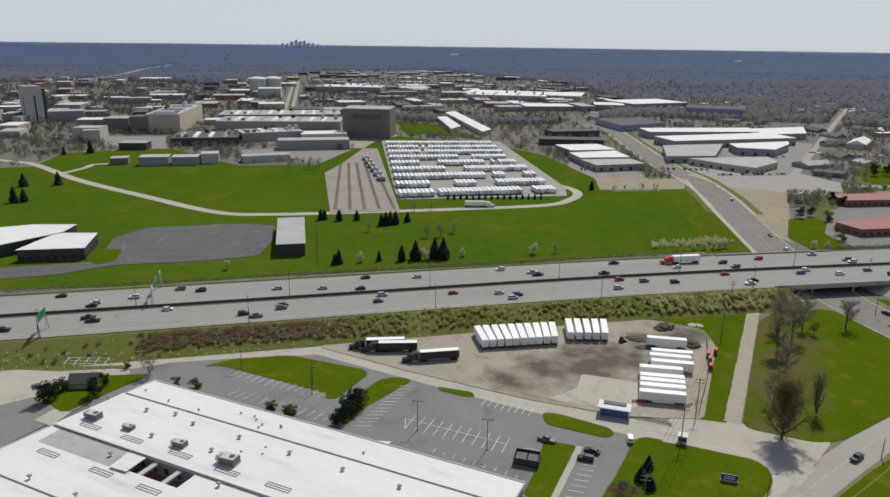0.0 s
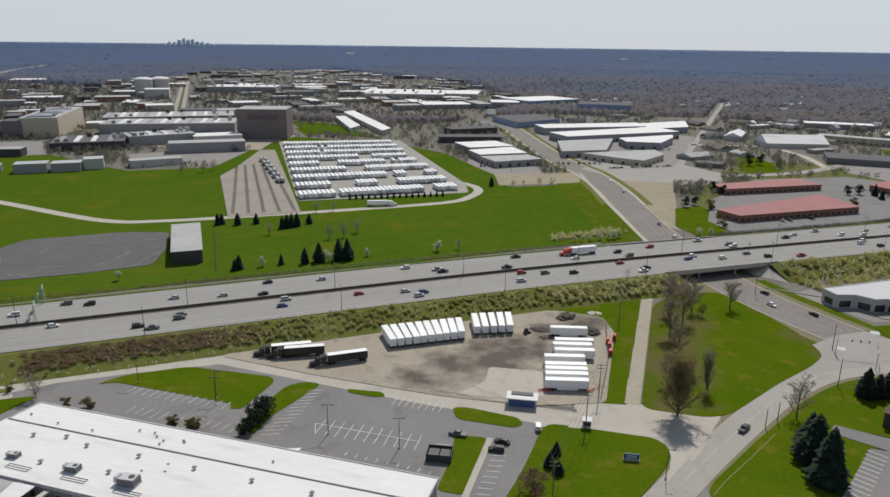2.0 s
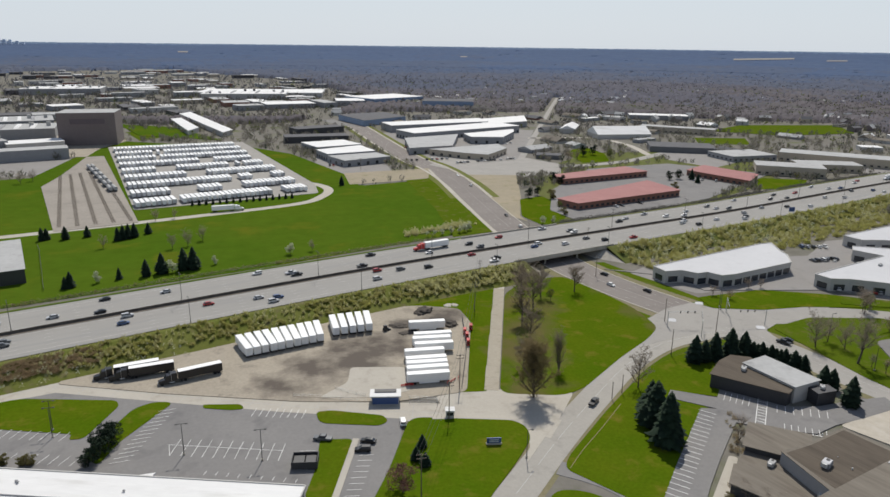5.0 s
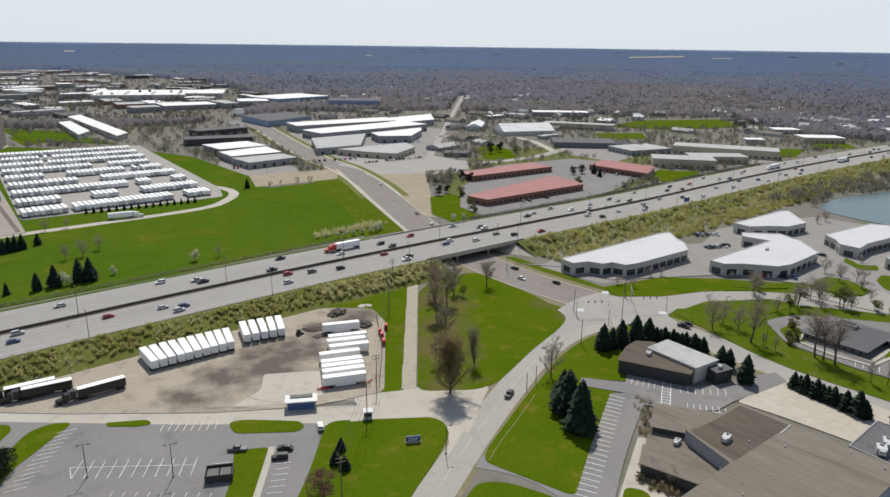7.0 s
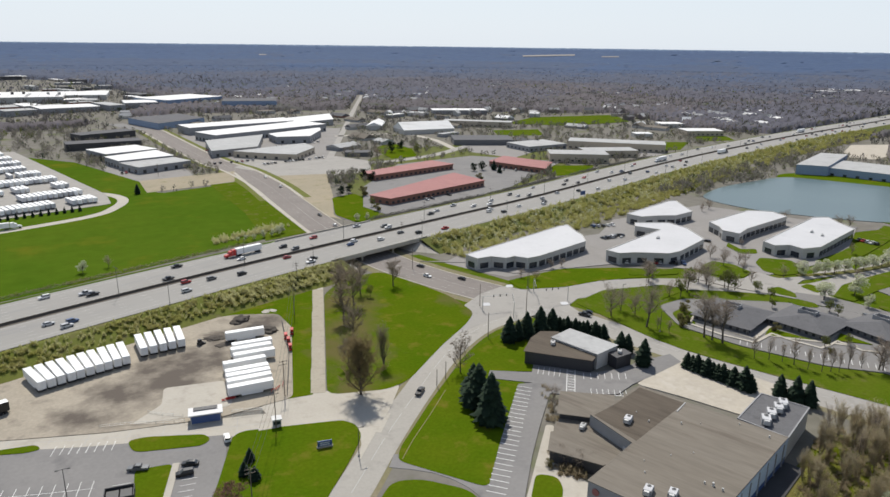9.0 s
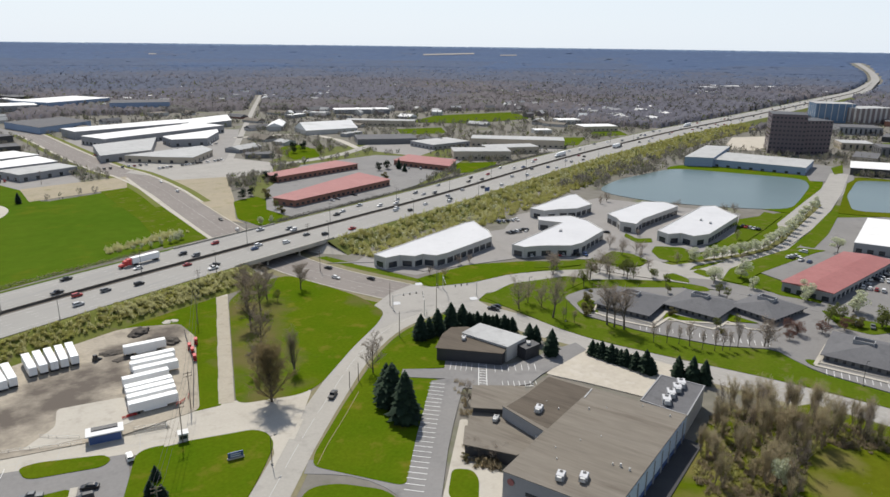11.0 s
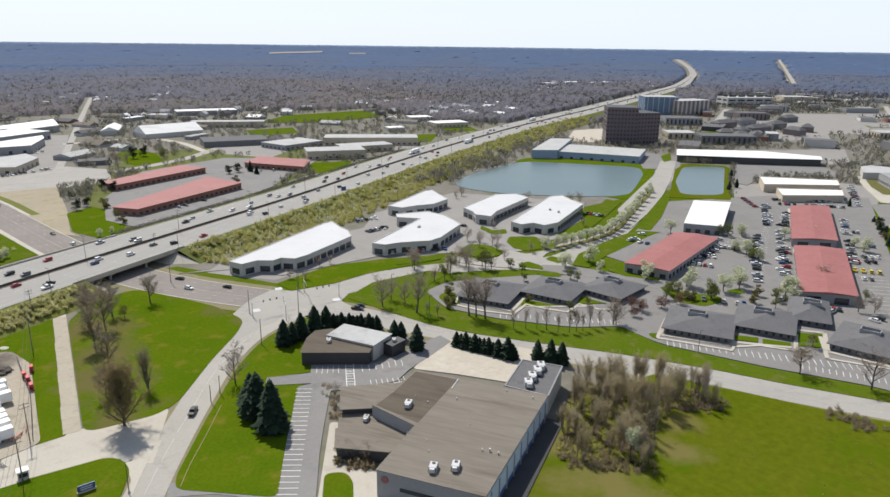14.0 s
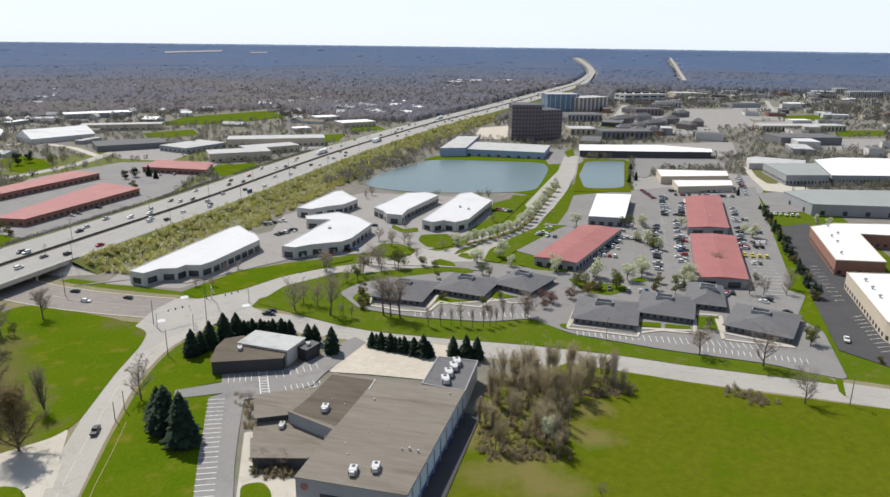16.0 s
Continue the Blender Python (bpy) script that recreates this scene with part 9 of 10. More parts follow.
for a in ((49.7, 258.2), (48.4, 237.1), (48.5, 242.2), (49.8, 246.4), (43.8, 231.7), (41.6, 213.0), (42.3, 217.7), (42.8, 221.6), (43.2, 225.2)):
    trailer(a[0], a[1], ang + car_rnd.uniform(-0.015, 0.015), "white box semi-trailer parked side by side near the gate", "trailers near the gate")

# tractor units with long noses
def tractor_parts():
    d = {}
    d["hood"] = mesh_of("hood", lambda bm: loft(bm, [(1.0, 1.0, 0.95, 0.7, 2.0), (2.6, 0.95, 0.85, 0.6, 1.75), (3.1, 0.85, 0.75, 0.6, 1.6)]), "black")
    d["cab"] = mesh_of("cab", lambda bm: loft(bm, [(-0.9, 1.2, 1.15, 0.9, 3.4), (0.4, 1.2, 1.1, 0.9, 3.2), (0.7, 1.15, 1.0, 0.9, 2.8), (1.1, 1.05, 1.0, 0.9, 2.0)]), "black")
    d["sleeper"] = mesh_of("sleeper", lambda bm: box(bm, -1.9, 0, 0.9, 2.0, 2.4, 2.9, bevel=0.1), "black")
    d["windshield"] = mesh_of("windshield", lambda bm: loft(bm, [(0.62, 1.0, 0.9, 2.1, 2.85), (1.08, 0.95, 0.9, 2.02, 2.1)]), "glass")
    d["chassis"] = mesh_of("chassis", lambda bm: box(bm, -2.2, 0, 0.6, 8.2, 0.9, 0.35), "darkmetal")
    d["bumper"] = mesh_of("bumper", lambda bm: box(bm, 3.2, 0, 0.4, 0.2, 2.3, 0.4, bevel=0.04), "metal")
    d["stack"] = mesh_of("exhaust_stack", lambda bm: rod(bm, (-0.95, 0, 0.9), (-0.95, 0, 4.0), 0.09, 0.09, 8), "metal")
    d["tank"] = mesh_of("fuel_tank", lambda bm: rod(bm, (-1.9, 0, 0.75), (-0.3, 0, 0.75), 0.33, 0.33, 10), "metal")
    return d
TP = tractor_parts()
def semi_truck(nose, tail, label, body="black_body", z=0.12, paint=None, group="parked black trucks"):
    """nose, tail: ends of the whole rig on the ground."""
    ang = aim(tail, nose)
    u = Vector((math.cos(ang), math.sin(ang)))
    ob = thing("semi_truck", label, "truck", group)
    p = Vector(nose) - u * 3.3
    ob.matrix_basis = pose(p.x, p.y, z, 0, 0, math.degrees(ang))
    for k, n in (("hood", "hood"), ("cab", "cab"), ("sleeper", "sleeper"), ("windshield", "windshield"), ("chassis", "chassis"), ("bumper", "bumper")):
        q = part_of(n, TP[k], ob)
        if paint and k in ("hood", "cab", "sleeper"):
            q.material_slots[0].link = 'OBJECT'
            q.material_slots[0].material = M[paint]
    for s in (-1, 1):
        part_of("exhaust_stack", TP["stack"], ob, Matrix.Translation((0, s * 1.1, 0)))
        part_of("fuel_tank", TP["tank"], ob, Matrix.Translation((0, s * 0.95, 0)))
        for x in (2.1, -4.2, -5.4):
            part_of("wheel", TR["wheel"], ob, Matrix.Translation((x, s * 0.92, 0.5)))
    tr = part_of("trailer_body", TR[body], ob, Matrix.Translation((-10.6, 0, 0)))
    part_of("trailer_roof", TR["roof"], ob, Matrix.Translation((-10.6, 0, 0)))
    part_of("trailer_chassis", TR["frame"], ob, Matrix.Translation((-10.6, 0, 0)))
    part_of("landing_gear", TR["gear"], ob, Matrix.Translation((-10.6, 0, 0)))
    for x in (-16.6, -15.35):
        for s in (-1, 1):
            part_of("wheel", TR["wheel"], ob, Matrix.Translation((x, s * 0.92, 0.5)))
    return ob
semi_truck((-70.2, 235.6), (-53.0, 239.9), "black semi-truck with a white-topped trailer on gravel")
semi_truck((-65.1, 234.1), (-47.1, 237.8), "black semi-truck with a long black trailer on gravel")
semi_truck((-48.1, 227.7), (-30.1, 234.0), "black semi-truck with a black lettered trailer on gravel")
semi_truck((-34.5, 486.4), (-55.0, 483.3), "white semi-truck with a long trailer on a track", "white_body", 0.3, "trailer", "single trucks")
p, q = hw(85, 14), hw(65, 14)
semi_truck(tuple(hw(70, 16)), tuple(hw(90, 16)), "red semi-truck with a white trailer on the highway", "white_body", HW_Z + 0.03, "red", "highway traffic")
semi_truck(tuple(hw(640, -9)), tuple(hw(620, -9)), "black semi-truck with a white trailer on the highway", "white_body", HW_Z + 0.03, None, "highway traffic")
semi_truck(tuple(hw(880, 12)), tuple(hw(900, 12)), "white semi-truck on the far highway lanes", "white_body", HW_Z + 0.03, "trailer", "highway traffic")
semi_truck(tuple(hw(520, 9)), tuple(hw(540, 9)), "white semi-truck on the highway lanes", "white_body", HW_Z + 0.03, "trailer", "highway traffic")

# trailers in the storage lot, nose to tail in double rows
RA, RB = Vector((-107.9, 509.1)), Vector((11.6, 551.1))
LA, LB = Vector((-178.9, 774.4)), Vector((-61.4, 802.3))
NR = 9
for r in range(NR):
    t = r / (NR - 1)
    t = t ** 1.0
    a, b = RA.lerp(LA, t), RB.lerp(LB, t)
    d = b - a
    u = d.normalized()
    n = Vector((-u.y, u.x))
    k = int(d.length / 3.45)
    rot = math.atan2(n.y, n.x)
    gap = 0
    for i in range(k):
        if gap > 0:
            gap -= 1
            continue
        if car_rnd.random() < (0.07 if r else 0.02):
            gap = car_rnd.randint(1, 6)
        p = a + u * (i * 3.45) + n * car_rnd.uniform(-0.6, 0.6)
        trailer(p.x, p.y, rot + (math.pi if car_rnd.random() < 0.3 else 0), "white box semi-trailer in a crowded storage lot", "trailers in the storage lot", full=False, body="body" if car_rnd.random() < 0.4 else "white_body")
# rail tank cars
ra, rb = Vector((-177.6, 668.4)), Vector((-138.4, 567.7))
for i in range(6):
    p = ra.lerp(rb, i / 5)
    ob = thing("rail_car", "dusty pale rail tank car on a siding", "rail car", "rail cars", m=pose(p.x, p.y, 0.12, 0, 0, math.degrees(aim(ra, rb))))
    for s in (0, 3.4):
        bm = bmesh.new()
        rod(bm, (-6.5, s, 2.7), (6.5, s, 2.7), 1.45, 1.45, 14)
        part("tank", bm, "greyroof", ob)
        bm = bmesh.new()
        box(bm, 0, s, 0.9, 14, 2.2, 0.4)
        part("underframe", bm, "darkmetal", ob)
        for x in (-4.8, 4.8):
            bm = bmesh.new()
            box(bm, x, s, 0.05, 2.6, 2.0, 0.85)
            part("bogie", bm, "darkmetal", ob)

# traffic on the highway
for side in (1, -1):
    for lane in range(5):
        d = side * (5.1 + lane * 3.65)
        s = -330 + car_rnd.uniform(0, 50)
        while s < 1700:
            busy = abs(d - 16) < 2 and 40 < s < 100
            if not busy and not (600 < s < 660 and side < 0) and not (500 < s < 560 and side > 0) and not (860 < s < 920 and side > 0):
                p = hw(s, d)
                car(p.x, p.y, HW_Z + 0.03, hw_turn(s) + (math.pi if side > 0 else 0), where="driving on the highway", group="highway traffic", wheels=s < 230)
            s += car_rnd.uniform(34, 125) * (1.0 if s < 500 else 1.4)
# cars on the local roads
for p, q, c in (((91.7, 188.6), (100.2, 197.2), "black"), ((185.1, 219.1), (181.3, 226.0), "black"), ((147.5, 295.3), (154.4, 278.4), "white"), ((151.3, 311.2), (143.7, 326.4), "black"), ((160.9, 284.3), (155.4, 301.7), "black"), ((140.5, 590.4), (137.7, 502.1), "white"), ((141.0, 545.1), (141.8, 595.7), "white"), ((139.1, 409.8), (142.6, 473.1), "white"), ((139.2, 440.5), (140.0, 412.8), "black"), ((188.0, 220.8), (179.3, 232.2), "black")):
    car(p[0], p[1], 0.12, aim(p, q), c, where="driving on a local road", group="road traffic")
for p, q, c, k in (((28.9, 188.0), (29.2, 192.1), "white", "suv"), ((17.4, 179.5), (13.6, 181.2), "black", "car"), ((15.4, 175.3), (11.5, 175.8), "black", "suv"), ((4.5, 183.3), (0.4, 184.8), "grey", "pickup_truck")):
    car(p[0], p[1], 0.2, aim(p, q), c, k, "parked beside the factory lot", "factory cars")
PARKED = []
def car_line(a, b, n, fill, nose, z=0.35, color=None, where="parked in a busy lot"):
    a, b = Vector(a), Vector(b)
    for i in range(n):
        if car_rnd.random() < fill:
            p = a.lerp(b, i / max(1, n - 1))
            if any((p - q).length < 1.9 for q in PARKED):
                continue
            PARKED.append(p)
            car(p.x, p.y, z, aim(a, b) + math.pi / 2 + nose, color, where=where, wheels=False)
car_line((362.1, 148.2), (425.1, 150.2), 9, 0.7, 0)
car_line((354.7, 143.3), (389.3, 141.9), 8, 0.6, 0)
car_line((395.7, 123.5), (488.2, 146.8), 12, 0.6, 0)
car_line((359.4, 112.7), (435.5, 136.7), 12, 0.5, 0)
car_line((375.2, 103.8), (501.1, 144.7), 15, 0.7, 0)
car_line((371.8, 99.7), (503.7, 141.4), 15, 0.6, 0)
car_line((415.1, 78.7), (527.0, 111.5), 13, 0.6, 0)
car_line((453.3, 90.6), (460.3, 77.0), 8, 0.6, 0)
car_line((401.1, 75.0), (405.0, 64.5), 7, 1.0, 0, color="yellow", where="parked in a row of yellow cars")
car_line((387.2, 71.0), (391.6, 61.9), 7, 0.5, 0)
car_line((553.6, 165.7), (583.5, 120.7), 26, 0.85, 0)
car_line((541.0, 157.2), (562.4, 120.0), 22, 0.6, 0)
car_line((662.2, 141.2), (576.1, 112.6), 10, 0.8, 0)
car_line((326.2, 84.7), (332.8, 62.8), 11, 0.7, 0)
car_line((321.7, 53.0), (335.9, 48.5), 5, 0.8, 0)
car_line((335.9, 46.1), (310.5, 34.8), 6, 0.4, 0)
car_line((286.7, 337.4), (299.8, 334.6), 9, 0.9, 0)
car_line((271.9, 312.4), (288.4, 312.6), 9, 0.9, 0)
car_line((203.8, 290.2), (239.6, 297.3), 16, 0.25, 0)
car_line((255.8, 268.5), (279.6, 254.2), 14, 0.3, 0)
car_line((367.1, 284.2), (393.2, 289.2), 8, 0.6, 0)
car_line((411.8, 244.3), (412.7, 231.4), 6, 0.7, 0)
car_line((241.6, 554.7), (286.2, 565.9), 14, 0.7, 0)
car_line((247.9, 461.1), (196.8, 442.4), 10, 0.3, 0)
car_line((343.7, 540.5), (373.7, 511.2), 12, 0.3, 0)
car_line((29.9, 657.4), (73.4, 660.7), 14, 0.5, 0)
car_line((155.4, 654.8), (217.2, 670.7), 18, 0.6, 0)
car_line((122.5, 762.3), (131.2, 705.5), 8, 0.4, 0)
car_line((518.8, 85.0), (523.8, 67.7), 6, 1.0, 0, color="white", where="white van parked behind a warehouse")
car(*(302.1, 14.6), 0.4, aim((302.1, 14.6), (329.5, 19.9)), "white", "pickup_truck", "parked beside a hedge")
for a, b, n, f in (((526.8, 163.4), (468.5, 142.2), 9, 0.9), ((528.6, 161.6), (470.4, 140.3), 9, 0.6), ((512.0, 143.4), (474.2, 132.3), 6, 0.9), ((417.2, 116.1), (367.5, 99.5), 11, 0.85), ((418.9, 114.4), (369.0, 98.0), 11, 0.4), ((376.2, 116.4), (347.0, 105.4), 7, 0.8), ((394.7, 145.4), (397.7, 134.1), 6, 0.7), ((367.4, 145.8), (373.4, 136.8), 8, 0.9), ((352.4, 140.6), (354.9, 132.4), 7, 0.95), ((370.3, 190.5), (372.0, 174.9), 8, 0.5), ((337.7, 180.4), (387.9, 189.2), 9, 0.4), ((426.6, 83.0), (436.1, 71.9), 9, 0.7), ((417.1, 80.7), (425.2, 69.6), 9, 0.6), ((484.7, 105.8), (488.9, 93.8), 7, 0.7), ((299.4, 122.1), (309.9, 98.7), 10, 0.5), ((325.8, 92.9), (333.9, 79.3), 8, 0.8), ((329.3, 76.8), (327.3, 66.9), 7, 0.8), ((294.2, 164.1), (299.0, 159.2), 5, 0.9), ((252.9, 269.1), (273.9, 258.9), 10, 0.35), ((311.4, 275.1), (325.8, 280.2), 4, 0.6), ((253.0, 580.6), (310.1, 589.3), 12, 0.5), ((108.6, 674.9), (155.9, 682.0), 10, 0.6), ((189.0, 758.3), (248.6, 781.8), 10, 0.5), ((785.2, 230.3), (806.7, 178.1), 14, 0.5), ((1094.6, 211.2), (1180.4, 145.4), 14, 0.5), ((962.5, 292.7), (1013.2, 253.5), 12, 0.5)):
    car_line(a, b, n, f, 0)
for a, b, n, f in (((539.9, 182.9), (518.1, 166.8), 5, 0.7), ((656.8, 136.4), (576.4, 111.9), 10, 0.9), ((600.4, 191.1), (651.6, 148.1), 16, 0.5)):
    car_line(a, b, n, f, 0)


# ---- painted stalls, poles, fences and other small things ----
bm = bmesh.new()
ZS = 0.12 + 0.0041 * 60
stalls(bm, (-102.5, 211.2), (-68.3, 201.4), 13, (-104.3, 206.6), ZS)
stalls(bm, (-97.1, 197.9), (-61.7, 187.1), 13, (-99.0, 193.8), ZS)
stalls(bm, (-45.0, 209.5), (-53.3, 182.2), 13, (-39.9, 210.3), ZS)
stalls(bm, (-35.9, 191.5), (-6.2, 183.1), 11, (-37.8, 183.2), ZS)
stripe(bm, (-38.8, 189.0), (-6.5, 179.5), 0.14, ZS)
stripe(bm, (-38.8, 189.0), (-37.8, 183.2), 0.14, ZS)
stalls(bm, (-15.0, 205.8), (0.2, 201.7), 8, (-16.5, 200.9), ZS)
stalls(bm, (14.2, 173.1), (8.6, 155.3), 8, (18.1, 172.6), ZS)
stalls(bm, (-26.9, 173.6), (-3.0, 165.2), 9, (-27.5, 172.0), ZS)
stalls(bm, (-2.1, 178.4), (-4.5, 169.6), 4, (2.2, 177.8), ZS)
tagged(link_mesh("parking_line", bm, "paint"), "white parking stall lines on grey asphalt", "road marking", kind="structure")
bm = bmesh.new()
ZS = 0.12 + 0.0041 * 70
stalls(bm, (123.0, 177.9), (83.8, 132.8), 24, (126.7, 174.1), ZS, 0.2)
stalls(bm, (138.4, 186.6), (143.9, 181.3), 5, (134.7, 182.3), ZS)
stalls(bm, (149.7, 175.6), (163.0, 169.0), 7, (146.8, 171.6), ZS)
stalls(bm, (144.4, 165.0), (154.1, 158.7), 7, (142.0, 161.6), ZS)
for a, b in (((146.8, 181.1), (134.9, 166.0)), ((148.8, 179.1), (137.1, 164.3))):
    stripe(bm, a, b, 0.2, ZS)
stalls(bm, (145.4, 179.3), (135.7, 166.9), 9, (147.3, 177.4), ZS, 0.25)
stripe(bm, (141.6, 162.0), (151.8, 155.6), 0.2, ZS)
tagged(link_mesh("parking_line", bm, "paint"), "white stall lines beside a low office", "road marking", kind="structure")
bm = bmesh.new()
ZS = 0.06 + 0.0041 * 80
for a, b, n, t in (((247.9, 105.9), (277.3, 43.6), 30, (242.8, 103.1)), ((261.9, 59.9), (273.9, 24.9), 18, (257.8, 58.5)), ((224.4, 170.9), (252.5, 130.9), 20, (220.8, 168.1)), ((362.4, 112.2), (477.0, 147.1), 22, (365.2, 108.4)), ((369.9, 102.2), (501.1, 144.7), 24, (373.1, 98.0)), ((409.0, 77.3), (340.9, 52.0), 14, (415.7, 66.6)), ((332.5, 15.9), (297.9, 2.5), 10, (337.0, 12.0)), ((354.7, 20.9), (405.1, 39.1), 10, (351.0, 24.6)), ((350.7, 145.0), (426.3, 148.7), 14, (352.5, 139.0))):
    stalls(bm, a, b, n, t, ZS, 0.16)
tagged(link_mesh("parking_line", bm, "paint"), "white stall lines in the office park lots", "road marking", kind="structure")

def lamp_post(p, h=10, z=0.1, label="tall dark lamp post in a parking lot", arms=2, group="lamp posts", turn=0.0):
    ob = thing("lamp_post", label, "lamp post", group, m=pose(p[0], p[1], z, 0, 0, turn))
    bm = bmesh.new()
    rod(bm, (0, 0, 0), (0, 0, h), 0.13, 0.08, 8)
    part("pole", bm, "darkmetal", ob)
    bm = bmesh.new()
    rod(bm, (0, 0, -0.1), (0, 0, 0.7), 0.35, 0.3, 10)
    part("base", bm, "concrete", ob)
    for i in range(arms):
        s = 1 if i == 0 else -1
        bm = bmesh.new()
        box(bm, s * 0.7, 0, h - 0.15, 1.3, 0.1, 0.1)
        arm = part("arm", bm, "darkmetal", ob)
        bm = bmesh.new()
        box(bm, s * 1.35, 0, h - 0.25, 0.7, 0.4, 0.2, bevel=0.03)
        part("lamp_head", bm, "darkmetal", arm)
    return ob
for p in ((-33.9, 183.0), (-12.4, 175.9), (-103.2, 213.7), (-73.6, 203.8), (-72.4, 199.5)):
    lamp_post(p)
for p in ((181.7, 256.6), (60.2, 163.1), (210.2, 224.0), (245.9, 92.4), (182.9, 259.4), (201.7, 191.6)):
    lamp_post(p, 9, label="grey street lamp beside a road", arms=1)
for s in range(-300, 700, 62):
    p = hw(s, 0)
    lamp_post((p.x, p.y), 12, HW_Z + 1.05, "tall highway lamp on the median", 2, "highway lamps", math.degrees(hw_turn(s)) + 90)
for s in range(-280, 600, 75):
    p = hw(s, -25.5)
    lamp_post((p.x, p.y), 11, HW_Z, "slim highway lamp at the shoulder", 1, "highway lamps", math.degrees(hw_turn(s)) + 90)

def utility_pole(p, h=12, turn=0.0, arms=True):
    ob = thing("utility_pole", "weathered wooden utility pole beside a road", "utility pole", "utility poles", m=pose(p[0], p[1], 0.05, 0, 0, turn))
    bm = bmesh.new()
    rod(bm, (0, 0, -0.1), (0, 0, h), 0.17, 0.11, 8)
    part("pole", bm, "wood", ob)
    for z in (h - 0.5, h - 1.6) if arms else ():
        bm = bmesh.new()
        box(bm, 0, 0, z, 2.6, 0.12, 0.14)
        arm = part("crossarm", bm, "wood", ob)
        bm = bmesh.new()
        for x in (-1.15, -0.4, 0.4, 1.15):
            rod(bm, (x, 0, z + 0.14), (x, 0, z + 0.34), 0.05, 0.05, 6)
        part("insulator_row", bm, "greywall", arm)
    return ob
POLES = [(43.3, 187.9), (51.0, 206.2), (73.8, 274.1), (86.2, 312.3), (135.8, 217.8), (150.3, 248.8), (165.0, 234.0), (243.9, 7.5), (101.1, 627.5), (59.6, 630.6), (164.3, 362.9), (146.2, 310.0)]
for p in POLES:
    utility_pole(p, 10.5 if p[0] > 120 and p[1] < 300 else 13 if p[1] < 300 else 11, 0.0, not (p[0] > 120 and 100 < p[1] < 300))
for p, h in (((104.1, 193.8), 6.5), ((99.0, 190.6), 6.0)):
    ob = thing("wooden_post", "short weathered wooden post at a road edge", "post", "road edge posts", m=pose(p[0], p[1], 0.05))
    bm = bmesh.new()
    rod(bm, (0, 0, -0.1), (0, 0, h), 0.15, 0.11, 8)
    box(bm, 0, 0, h, 0.26, 0.26, 0.06)
    part("shaft", bm, "wood", ob)
def cable(a, b, za, zb, sag):
    bm = bmesh.new()
    prev = None
    side = Vector((b[1] - a[1], a[0] - b[0], 0)).normalized() * 0.035
    for i in range(13):
        t = i / 12
        q = Vector((a[0] + (b[0] - a[0]) * t, a[1] + (b[1] - a[1]) * t, za + (zb - za) * t - sag * 4 * t * (1 - t)))
        ring = [bm.verts.new(q + o) for o in (side, Vector((0, 0, 0.035)), -side, Vector((0, 0, -0.035)))]
        if prev is not None:
            for k in range(4):
                bm.faces.new((prev[k], prev[k - 1], ring[k - 1], ring[k]))
        prev = ring
    tagged(link_mesh("cable", bm, "darkmetal"), "black overhead cable strung between wooden poles", "cable", "overhead cables")
far_end = Vector(POLES[0]) + (Vector(POLES[0]) - Vector(POLES[1])) * 2.0
utility_pole(tuple(far_end), 13)
LINE = [tuple(far_end)] + POLES[:4]
for a, b in zip(LINE, LINE[1:]):
    u = (Vector(b) - Vector(a)).normalized()
    n = Vector((-u.y, u.x))
    for o in (-1.15, 0.0, 1.15):
        cable(Vector(a) + n * o, Vector(b) + n * o, 12.9 - abs(o) * 0.3, 12.9 - abs(o) * 0.3, 0.8)

# overhead sign gantries on the highway
def gantry(s, d0, d1, label):
    a, b = hw(s, d0), hw(s, d1)
    ob = thing("sign_gantry", label, "sign gantry", "sign gantries")
    u = (b - a).normalized()
    for q in (a, b):
        bm = bmesh.new()
        for o in (-0.5, 0.5):
            rod(bm, (q.x + o * u.y, q.y - o * u.x, HW_Z - 0.1), (q.x, q.y, HW_Z + 8), 0.16, 0.14, 8)
        part("leg", bm, "metal", ob)
    bm = bmesh.new()
    n = int((b - a).length / 2)
    for i in range(n):
        p, q = a.lerp(b, i / n), a.lerp(b, (i + 1) / n)
        for z in (6.8, 8.0):
            rod(bm, (p.x, p.y, HW_Z + z), (q.x, q.y, HW_Z + z), 0.09, 0.09, 5)
        rod(bm, (p.x, p.y, HW_Z + (6.8 if i % 2 else 8.0)), (q.x, q.y, HW_Z + (8.0 if i % 2 else 6.8)), 0.06, 0.06, 5)
    part("truss", bm, "metal", ob)
    ang = math.atan2(u.y, u.x)
    for k in (0.3, 0.7):
        p = a.lerp(b, k)
        bm = bmesh.new()
        box(bm, p.x + 0.3 * u.y, p.y - 0.3 * u.x, HW_Z + 6.0, 5.0, 0.12, 3.0, rz=ang)
        part("sign_panel", bm, "signgreen", ob, "green direction panel")
M["signgreen"] = mat("green_sign", (0.02, 0.16, 0.09), (0.025, 0.18, 0.1), 0.5, fine=2, coarse=0.4, mix=0.1)
gantry(-170, 1.5, 25.5, "steel truss gantry with green signs over a carriageway")
gantry(-205, -25.5, -16, "short cantilever sign frame at the highway shoulder")
p = hw(330, -26.5)
ob = thing("road_sign", "blue service sign on posts beside the highway", "road sign")
for o in (-1.5, 1.5):
    bm = bmesh.new()
    rod(bm, (p.x + o, p.y, HW_Z - 0.5), (p.x + o, p.y, HW_Z + 5), 0.1, 0.1, 6)
    part("post", bm, "metal", ob)
bm = bmesh.new()
